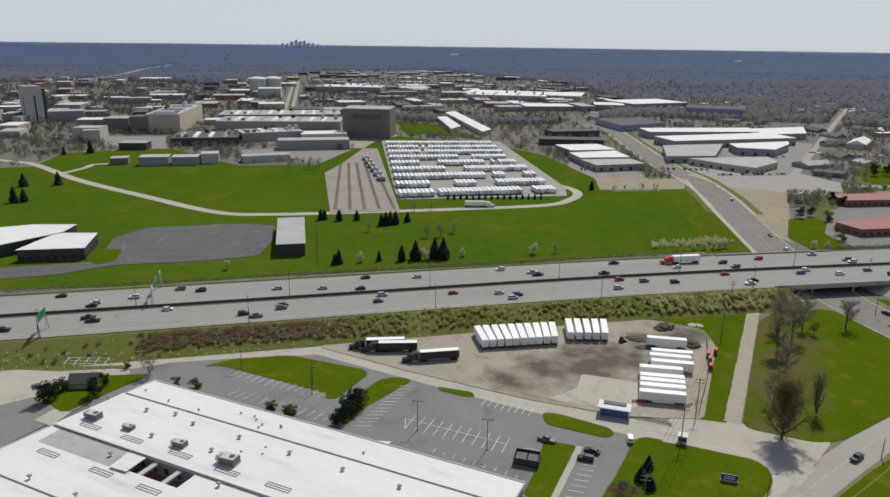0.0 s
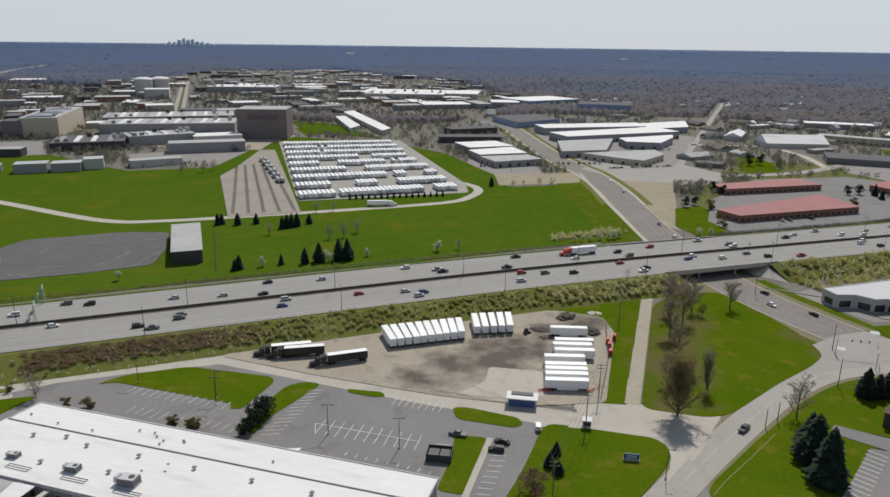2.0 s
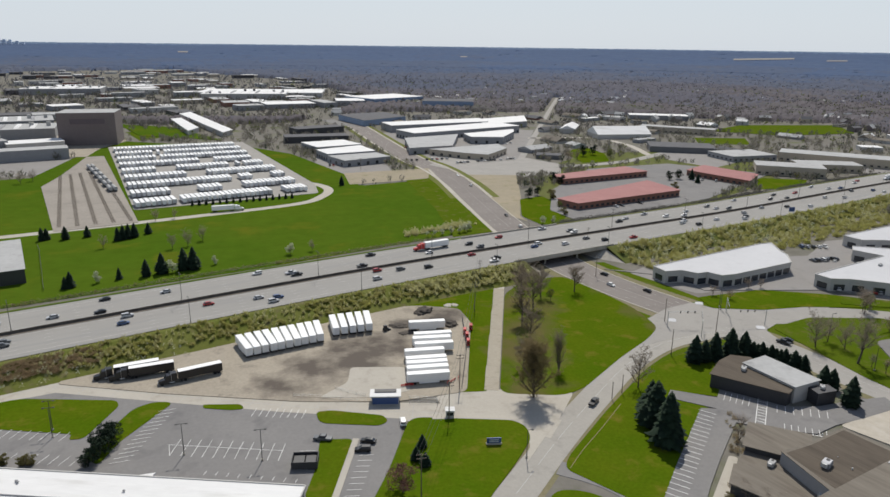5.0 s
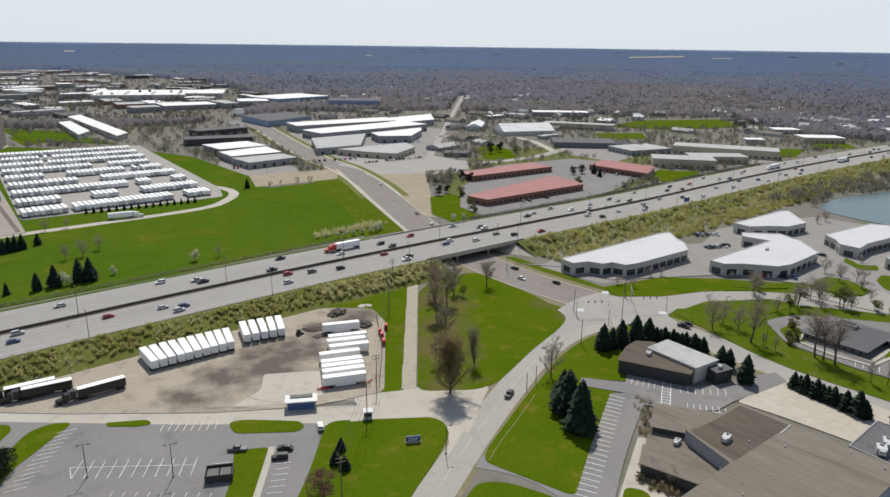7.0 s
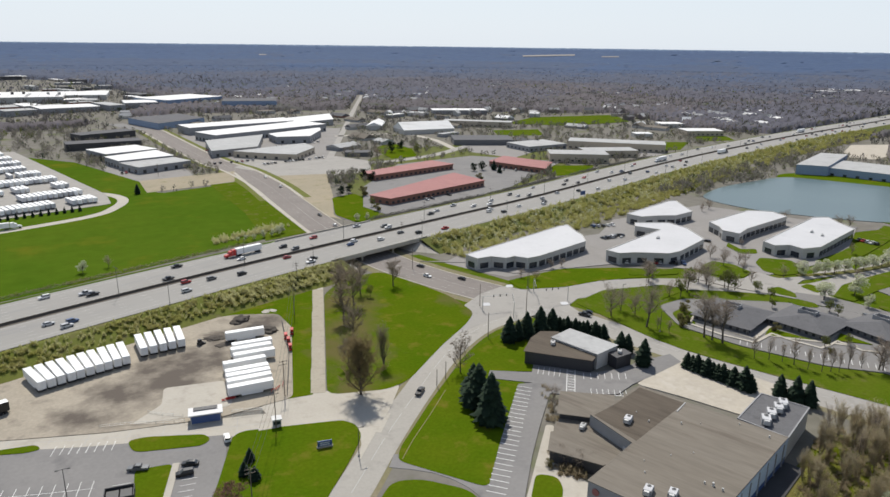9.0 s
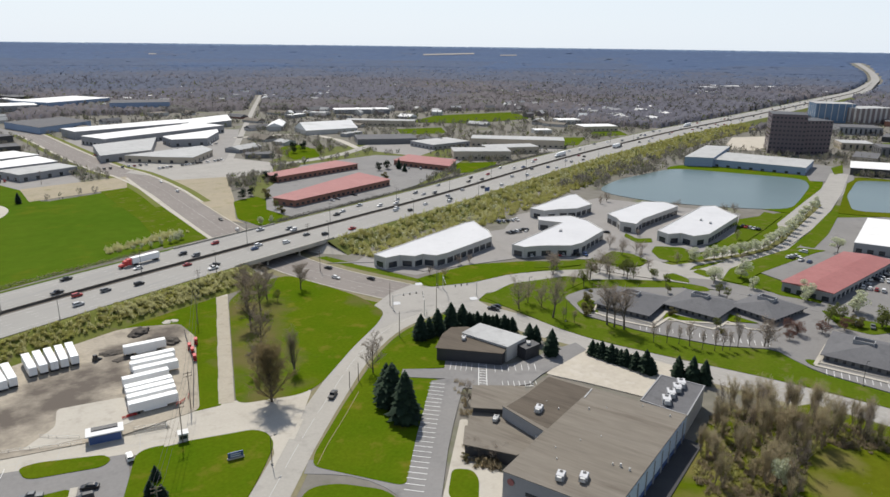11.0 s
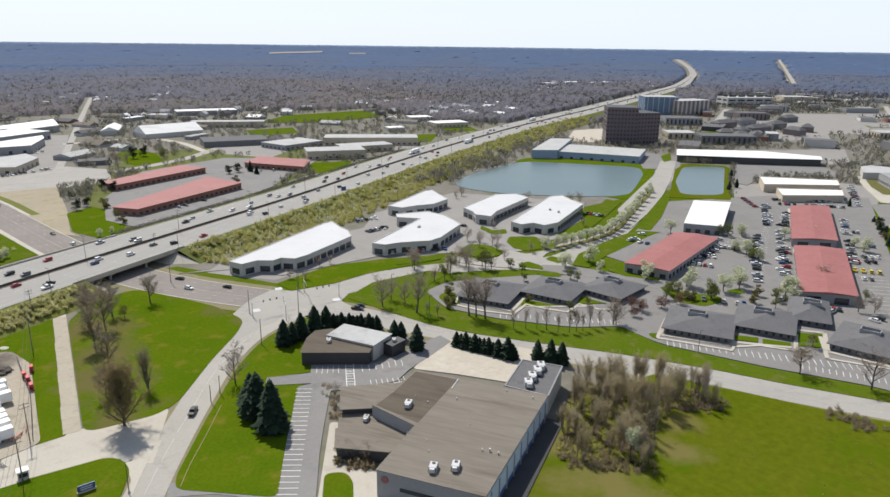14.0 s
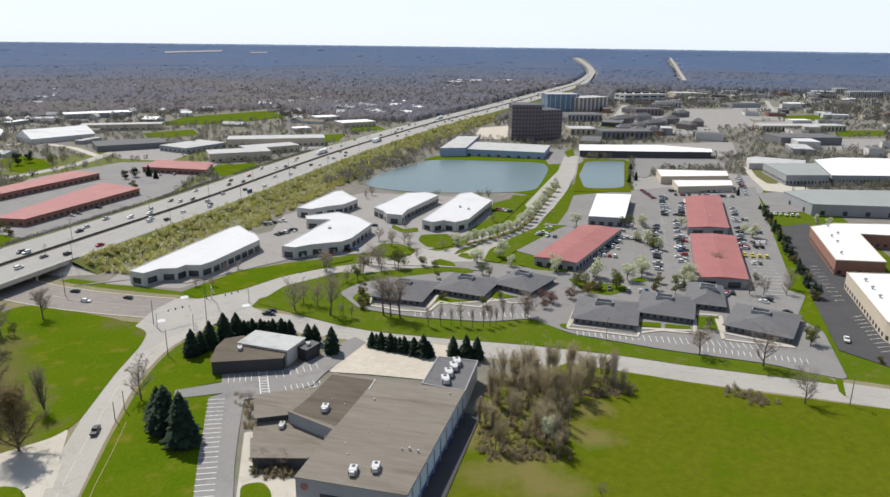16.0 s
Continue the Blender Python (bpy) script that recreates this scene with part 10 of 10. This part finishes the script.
box(bm, p.x, p.y - 0.15, HW_Z + 2.2, 4.4, 0.12, 3.0)
part("panel", bm, "deepblue", ob)

# gatehouse
ga, gb = Vector((20.8, 201.1)), Vector((29.5, 199.7))
gate = thing("gatehouse", "blue-sided gatehouse with a white flat roof and canopy", "gatehouse", m=pose(*(ga.lerp(gb, 0.5)), 0.1, 0, 0, math.degrees(aim(ga, gb))))
L = (gb - ga).length
for nm, (cx, cy, z, sx, sy, sz), m_ in (("wall", (0, 2.2, 0, L, 4.0, 2.9), "palewall"), ("front_panel", (0, 0.12, 0.25, L - 0.5, 0.16, 2.3), "deepblue"), ("roof", (0, 2.2, 2.9, L + 1.2, 5.2, 0.35), "whiteroof"), ("window", (0, 0.1, 2.58, L - 0.4, 0.2, 0.3), "glass"), ("side_window", (L / 2, 2.2, 1.0, 0.15, 2.6, 1.2), "glass"), ("door", (L / 2 + 0.02, 3.6, 0, 0.12, 0.95, 2.1), "darkmetal"), ("roof_screen", (0, 3.2, 3.25, L * 0.8, 2.0, 0.3), "darkwall")):
    bm = bmesh.new()
    box(bm, cx, cy, z, sx, sy, sz, bevel=0.02)
    part(nm, bm, m_, gate)
booth = thing("guard_booth", "small white guard booth with dark windows", "booth", m=pose(*(43.7, 188.2), 0.15, 0, 0, math.degrees(aim(ga, gb))))
for nm, (cx, cy, z, sx, sy, sz), m_ in (("wall", (0, 1, 0, 2.4, 2.2, 2.6), "palewall"), ("roof", (0, 1, 2.6, 3.0, 2.8, 0.2), "whiteroof"), ("window", (0, -0.08, 1.0, 2.0, 0.1, 1.1), "glass"), ("side_window", (1.22, 1, 1.0, 0.1, 1.6, 1.1), "glass"), ("slab", (-2.5, 1, -0.1, 6.0, 2.8, 0.22), "concrete")):
    bm = bmesh.new()
    box(bm, cx, cy, z, sx, sy, sz)
    part(nm, bm, m_, booth)
# lawn sign
sg = thing("lawn_sign", "dark blue panel sign standing on a lawn", "sign", m=pose(*(53.0, 171.4), 0.2, 0, 0, -8))
bm = bmesh.new()
box(bm, 0, 0, 0.5, 4.2, 0.35, 1.7, bevel=0.03)
part("panel", bm, "deepblue", sg)
bm = bmesh.new()
box(bm, 0, 0, 0, 4.6, 0.6, 0.55, bevel=0.03)
part("plinth", bm, "concrete", sg)
for z in (0.9, 1.5):
    bm = bmesh.new()
    box(bm, 0, -0.2, z, 2.8, 0.04, 0.22)
    part("text_bar", bm, "paint", sg)

def rail_fence(pts, h=1.1, step=2.4, label="low metal rail fence", rails=2, material="metal", mesh=False):
    ob = thing("rail_fence", label, "fence", "fences")
    for a, b in zip(pts, pts[1:]):
        a, b = Vector(a), Vector(b)
        n = max(1, int((b - a).length / step))
        me = shared_box("post", 0.09, 0.09, h, material)
        for i in range(n + 1):
            p = a.lerp(b, i / n)
            part_of("post", me, ob, Matrix.Translation((p.x, p.y, 0.05)))
        for k in range(rails):
            bm = bmesh.new()
            z = 0.1 + h * (k + 1) / rails - 0.1
            rod(bm, (a.x, a.y, z), (b.x, b.y, z), 0.045, 0.045, 5)
            part("rail", bm, material, ob)
    return ob
rail_fence([(-3.6, 211.6), (4.6, 209.5), (13.7, 205.6), (19.4, 203.8)], label="rusty low rail fence beside the service road")
rail_fence([(10.1, 214.4), (14.0, 210.7), (19.4, 207.3)], label="curved low rail fence before a gatehouse")
rail_fence([(33.4, 203.2), (42.0, 200.6), (41.7, 198.1), (32.9, 199.9)], label="low rail pen beside a gatehouse")
rail_fence([(-115.2, 335.1), (-137.5, 402.6), (-141.7, 413.2)], 2.0, 5, "tall thin wire fence beside a hall", 3, "darkmetal")
fl = [tuple(hw(s, 46)) for s in range(-120, 101, 44)]
rail_fence(fl, 1.5, 4.4, "thin dark wire fence along the field", 3, "darkmetal")
rail_fence([(66.6, 267.2), (61.0, 236.6), (51.8, 206.1)], 2.2, 4.0, "tall wire fence between yard and lawn", 3, "darkmetal")

# red barriers and machines in the yard
def barrier(p, turn, label="red and white road barrier lying in the yard", L=3.0):
    ob = thing("barrier", label, "barrier", "red barriers", m=pose(p[0], p[1], 0.1, 0, 0, turn))
    for x in (-L / 3, L / 3):
        bm = bmesh.new()
        box(bm, x, 0, 0, 0.12, 0.9, 0.1)
        box(bm, x, 0, 0, 0.1, 0.1, 1.1)
        part("stand", bm, "darkmetal", ob)
    for z in (0.35, 0.8):
        bm = bmesh.new()
        box(bm, 0, -0.08, z, L, 0.06, 0.28)
        part("board", bm, "red", ob)
for p, t in (((33.3, 211.6), 5), ((34.7, 211.8), -10), ((48.2, 211.4), 60), ((50.0, 212.0), 40), ((52.4, 213.9), 70)):
    barrier(p, t)
for p in ((62.6, 240.6), (63.7, 246.9), (63.9, 251.3), (67.3, 255.0)):
    lift = thing("scissor_lift", "red scissor lift parked by a yard fence", "lift", "red lifts", m=pose(p[0], p[1], 0.1, 0, 0, 75))
    for nm, (cx, cy, z, sx, sy, sz), m_ in (("base", (0, 0, 0.35, 2.4, 1.2, 0.6), "red"), ("platform", (0, 0, 1.5, 2.5, 1.25, 0.12), "darkmetal"), ("guard_rail", (0, 0, 1.62, 2.5, 1.25, 0.9), "red")):
        bm = bmesh.new()
        box(bm, cx, cy, z, sx, sy, sz, bevel=0.03)
        part(nm, bm, m_, lift)
    bm = bmesh.new()
    for y in (-0.4, 0.4):
        rod(bm, (-1, y, 0.9), (1, y, 1.5), 0.06, 0.06, 5)
        rod(bm, (1, y, 0.9), (-1, y, 1.5), 0.06, 0.06, 5)
    part("scissor_arms", bm, "darkmetal", lift)
    for x in (-0.8, 0.8):
        for y in (-0.6, 0.6):
            part_of("wheel", WHEEL, lift, Matrix.Translation((x, y, 0.34)))

def heap(p, r, h, seed, material="dirt", label="heap of dark excavated soil"):
    bm = bmesh.new()
    bmesh.ops.create_icosphere(bm, subdivisions=4, radius=1)
    for v in bm.verts:
        k = 1 + 0.35 * noise.noise(v.co * 2.2 + Vector((seed, 0, 0))) + 0.15 * noise.noise(v.co * 6 + Vector((0, seed, 0)))
        v.co = Vector((v.co.x * r * k, v.co.y * r * 0.7 * k, max(-0.2, v.co.z) * h * k))
    ob = link_mesh("soil_mound", bm, material, True)
    ob.matrix_basis = pose(p[0], p[1], 0.08, 0, 0, seed * 40)
    tagged(ob, label, "soil heap", "soil heaps")
for p, r, h, s in (((52.0, 277.9), 4.5, 2.0, 1), ((55.5, 264.1), 6, 1.7, 2), ((59.6, 263.0), 5, 1.6, 3), ((38.9, 264.2), 4, 0.8, 4), ((41.2, 256.3), 3.5, 0.6, 5)):
    heap(p, r, h, s)
heap((64.0, 283.4), 2.5, 0.4, 6, "concrete", "low heap of pale rubble")
heap((66.9, 283.5), 2.0, 0.4, 7, "concrete", "small heap of pale rubble")
tr = thing("skid_loader", "small dark loader standing in the yard", "loader", m=pose(*(33.2, 260.1), 0.1, 0, 0, 30))
for nm, (cx, cy, z, sx, sy, sz), m_ in (("body", (0, 0, 0.5, 2.2, 1.4, 0.9), "darkmetal"), ("cab", (-0.2, 0, 1.4, 1.2, 1.2, 1.1), "black"), ("bucket", (1.6, 0, 0.1, 0.8, 1.7, 0.7), "darkmetal")):
    bm = bmesh.new()
    box(bm, cx, cy, z, sx, sy, sz, bevel=0.05)
    part(nm, bm, m_, tr)
for x in (-0.7, 0.7):
    for y in (-0.75, 0.75):
        part_of("wheel", WHEEL, tr, Matrix.Translation((x, y, 0.34)))

# waste enclosure beside the factory
de = thing("dumpster_enclosure", "dark screened waste enclosure with a grey top", "enclosure", m=pose(*(-1.1, 169.2), 0.2, 0, 0, math.degrees(aim((-4.8, 169.7), (2.0, 168.8)))))
for nm, (cx, cy, z, sx, sy, sz), m_ in (("back_wall", (0, 5.0, 0, 7, 0.2, 2.4), "darkwall"), ("front_gate", (0, 0, 0, 7, 0.15, 2.4), "darkwall"), ("side_wall", (-3.45, 2.5, 0, 0.2, 5, 2.4), "darkwall"), ("side_wall", (3.45, 2.5, 0, 0.2, 5, 2.4), "darkwall"), ("container", (-1.6, 2.6, 0.2, 3, 3.4, 1.6), "darkmetal"), ("container", (1.6, 2.6, 0.2, 2.8, 3.4, 1.6), "darkwall")):
    bm = bmesh.new()
    box(bm, cx, cy, z, sx, sy, sz, bevel=0.03)
    part(nm, bm, m_, de)
# shelter frame and small house beside the west road
sh = thing("shelter_frame", "open pale steel shelter frame beside a road", "shelter", m=pose(*(-155.8, 202.0), 0.2, 0, 0, 8))
for x in (-7, -3.5, 0, 3.5, 7):
    bm = bmesh.new()
    for y in (0, 4):
        rod(bm, (x, y, 0), (x, y, 2.8), 0.08, 0.08, 6)
    rod(bm, (x, -0.3, 2.8), (x, 4.3, 3.2), 0.08, 0.08, 6)
    part("frame", bm, "paint", sh)
for y, z in ((0, 2.85), (2, 3.0), (4, 3.2)):
    bm = bmesh.new()
    rod(bm, (-7.3, y, z), (7.3, y, z), 0.07, 0.07, 6)
    part("purlin", bm, "paint", sh)
gable("gate_lodge", front((*(-152.3, 188.7), *(-144.9, 190.7)), 7), 2.6, 4.4, "beigewall", "darkwall", "small lodge under a dark shingle roof", "house", over=0.6)
# traffic lights at the crossing
def signal_mast(p, turn):
    ob = thing("traffic_signal", "grey mast arm with traffic signals over a crossing", "traffic light", "traffic signals", m=pose(p[0], p[1], 0.1, 0, 0, turn))
    bm = bmesh.new()
    rod(bm, (0, 0, 0), (0, 0, 7), 0.18, 0.13, 8)
    part("mast", bm, "metal", ob)
    bm = bmesh.new()
    rod(bm, (0, 0, 6.3), (12, 0, 6.8), 0.11, 0.07, 8)
    arm = part("arm", bm, "metal", ob)
    for x in (5, 8, 11):
        bm = bmesh.new()
        box(bm, x, 0, 5.8, 0.35, 0.3, 1.0)
        part("signal_head", bm, "black", arm)
for p, t in (((148.6, 243.5), -10), ((190.0, 237.4), 170), ((156.5, 230.9), 60), ((182.5, 253.6), 240)):
    signal_mast(p, t)
# slabs of the strip path
sa, sb = Vector((61.4, 203.5)), Vector((93.6, 303.3))
su = (sb - sa).normalized()
sn = Vector((-su.y, su.x))
strip = bpy.data.objects["strip_path"]
ns = int((sb - sa).length / 9.3)
slab_me = mesh_of("slab", lambda bm: box(bm, 0, 0, 0, 9.27, 4.9, 0.16, bevel=0.02), "oldslab")
for i in range(ns):
    p = sa + su * (4.7 + 9.3 * i) + sn * (0.12 * math.sin(i * 2.1))
    part_of("slab", slab_me, strip, Matrix.Translation((p.x, p.y, 0.02 + 0.03 * (i * 7 % 3) / 3)) @ Matrix.Rotation(math.atan2(su.y, su.x), 4, 'Z'))
# parking islands and cracked joints on the service road
bm = bmesh.new()
sv = spline([(-109.8, 225.6), (-81.5, 233.1), (-48.5, 221.9), (-7.2, 206.4), (21.3, 197.4), (44.1, 191.7)], 9)
for a, b in zip(sv, sv[1:]):
    u = (b - a).normalized()
    n = Vector((-u.y, u.x))
    stripe(bm, a - n * 5.6, a + n * 5.6, 0.12, 0.115)
dashes(bm, sv, 0.0, 0.115, 500, 0, 0.12)
tagged(link_mesh("pavement_joint", bm, "greyroof"), "tarred joints between concrete slabs of a road", "road joint", kind="structure")
# rails of the yard
for k in range(5):
    a, b = Vector((-192.7, 637.6)).lerp(Vector((-168.0, 660.1)), k / 4), Vector((-141.9, 452.9)).lerp(Vector((-102.5, 464.3)), k / 4)
    bm = bmesh.new()
    u = (b - a).normalized()
    n = Vector((-u.y, u.x))
    for o in (-0.75, 0.75):
        p, q = a + n * o, b + n * o
        box(bm, (p.x + q.x) / 2, (p.y + q.y) / 2, 0.55, (q - p).length, 0.12, 0.18, rz=math.atan2(u.y, u.x))
    L = (b - a).length
    for i in range(int(L / 2.4)):
        p = a.lerp(b, i * 2.4 / L)
        box(bm, p.x, p.y, 0.5, 0.3, 2.6, 0.14, rz=math.atan2(u.y, u.x))
    tagged(link_mesh("rail_track", bm, "railtie"), "rusty rail track on tan ballast", "rail track", kind="structure")
# tyre circles on the asphalt arena
bm = bmesh.new()
c = Vector((-195.5, 359.2))
for r in (22, 24, 38, 40):
    pts = [c + Vector((math.cos(i * 0.1) * r, math.sin(i * 0.1) * r)) for i in range(63)]
    dashes(bm, pts, 0, 0.55, 7, 26, 0.16)
tagged(link_mesh("arena_marking", bm, "wornpaint"), "faint circular white lines on asphalt", "road marking", kind="structure")
# clinic walks
bm = bmesh.new()
for a, b in (((251.2, 110.7), (260.5, 85.4)), ((260.5, 85.4), (272.2, 88.5)), ((264.8, 85.7), (275.2, 67.6)), ((294.4, 72.9), (299.7, 62.6)), ((299.7, 62.6), (281.1, 56.3)), ((280.8, 56.6), (283.1, 30.9)), ((251.2, 110.7), (274.1, 117.0)), ((223.0, 195.7), (230.3, 169.1)), ((230.3, 169.1), (246.8, 175.0)), ((237.2, 169.6), (260.7, 145.9)), ((267.8, 141.3), (296.2, 144.3)), ((252.3, 153.1), (265.6, 157.9))):
    stripe(bm, a, b, 1.8, 0.55)
tagged(link_mesh("clinic_walk", bm, "concrete"), "pale concrete walks round the clinics", "pavement", kind="structure")
for pts in ([(271.6, 88.3), (275.6, 80.5), (270.9, 78.9), (267.0, 86.5)], [(275.6, 78.7), (279.5, 69.4), (276.0, 68.3), (271.0, 77.1)], [(292.1, 70.9), (297.3, 62.6), (283.4, 58.6), (278.2, 66.8)], [(245.0, 173.7), (250.4, 157.3), (237.2, 169.6)], [(266.5, 156.9), (267.3, 144.0), (258.0, 153.1)]):
    flat("clinic_lawn", pts, 0.2, "grass", "small green lawn before a clinic", "grass")

# low buildings and houses scattered in the distance
def scatter(zone, n, seed, kinds, label, name, group, size, hh):
    rnd = np.random.default_rng(seed)
    z = np.array(zone)
    made, tries = 0, 0
    placed = []
    while made < n and tries < n * 40:
        tries += 1
        p = rnd.uniform(z.min(0), z.max(0))
        if not inside(p[None], zone)[0] or any(abs(p[0] - q[0]) + abs(p[1] - q[1]) < q[2] for q in placed):
            continue
        if not open_ground(p[None])[0]:
            continue
        w = rnd.uniform(*size)
        d = rnd.uniform(size[0] * 0.7, max(size[0], size[1] * 0.6))
        a = radians(21 + 90 * rnd.integers(0, 2) + rnd.normal(0, 4))
        c, s = math.cos(a), math.sin(a)
        pts = [(p[0] + x * c - y * s, p[1] + x * s + y * c) for x, y in ((-w / 2, -d / 2), (w / 2, -d / 2), (w / 2, d / 2), (-w / 2, d / 2))]
        wl, rf, lab = kinds[rnd.integers(0, len(kinds))]
        if hh[1] < 7 and rnd.random() < 0.8:
            gable(name, pts, hh[0] * rnd.uniform(0.8, 1.1), hh[1] * rnd.uniform(0.9, 1.2), wl, rf, lab + " " + label, "house", group=group)
        else:
            building(name, pts, rnd.uniform(*hh), wl, rf, lab + " " + label, "building", group=group)
        placed.append((p[0], p[1], w * 0.9 + 8))
        made += 1
LOW = [("greywall", "whiteroof", "white-roofed low building"), ("palewall", "greyroof", "pale flat-roofed building"), ("greywall", "greyroof", "grey flat-roofed building"), ("darkwall", "shingle", "dark flat-roofed building"), ("beigewall", "whiteroof", "beige flat-roofed building"), ("brick", "greyroof", "brick flat-roofed building")]
HOUSE = [("palewall", "shingle", "pale house with grey roof"), ("beigewall", "shingle", "beige house with dark roof"), ("brick", "shingle", "brick house with grey roof"), ("palewall", "brownroof", "pale house with brown roof")]
MUTED = [("greywall", "greyroof", "grey flat-roofed building"), ("darkwall", "shingle", "dark flat-roofed building"), ("palewall", "paleroof", "pale flat-roofed building"), ("beigewall", "greyroof", "beige low building")]
scatter(ZONES[0][0], 120, 1, LOW, "in a far industrial district", "low_building", "distant low buildings", (18, 75), (4.5, 10))
scatter(ZONES[2][0], 60, 2, LOW, "in a far town", "low_building", "distant town buildings", (15, 45), (5, 14))
scatter(ZONES[1][0], 90, 3, MUTED + HOUSE, "in a far suburb", "low_building", "distant suburb buildings", (14, 50), (4, 9))
scatter(ZONES[3][0], 30, 4, LOW[:3] + HOUSE, "beside a far side road", "low_building", "distant roadside buildings", (12, 35), (3.5, 6))
scatter([(652.5, 997.0), (1030.3, 590.2), (2329.4, 1361.2), (1116.2, 1449.4)], 45, 5, HOUSE, "among far woods", "house", "distant houses", (10, 16), (3, 6))
scatter([(293.4, 1208.4), (747.5, 869.6), (1505.2, 1780.2), (476.8, 1975.3)], 35, 6, HOUSE, "among far trees", "house", "distant houses", (10, 16), (3, 6))
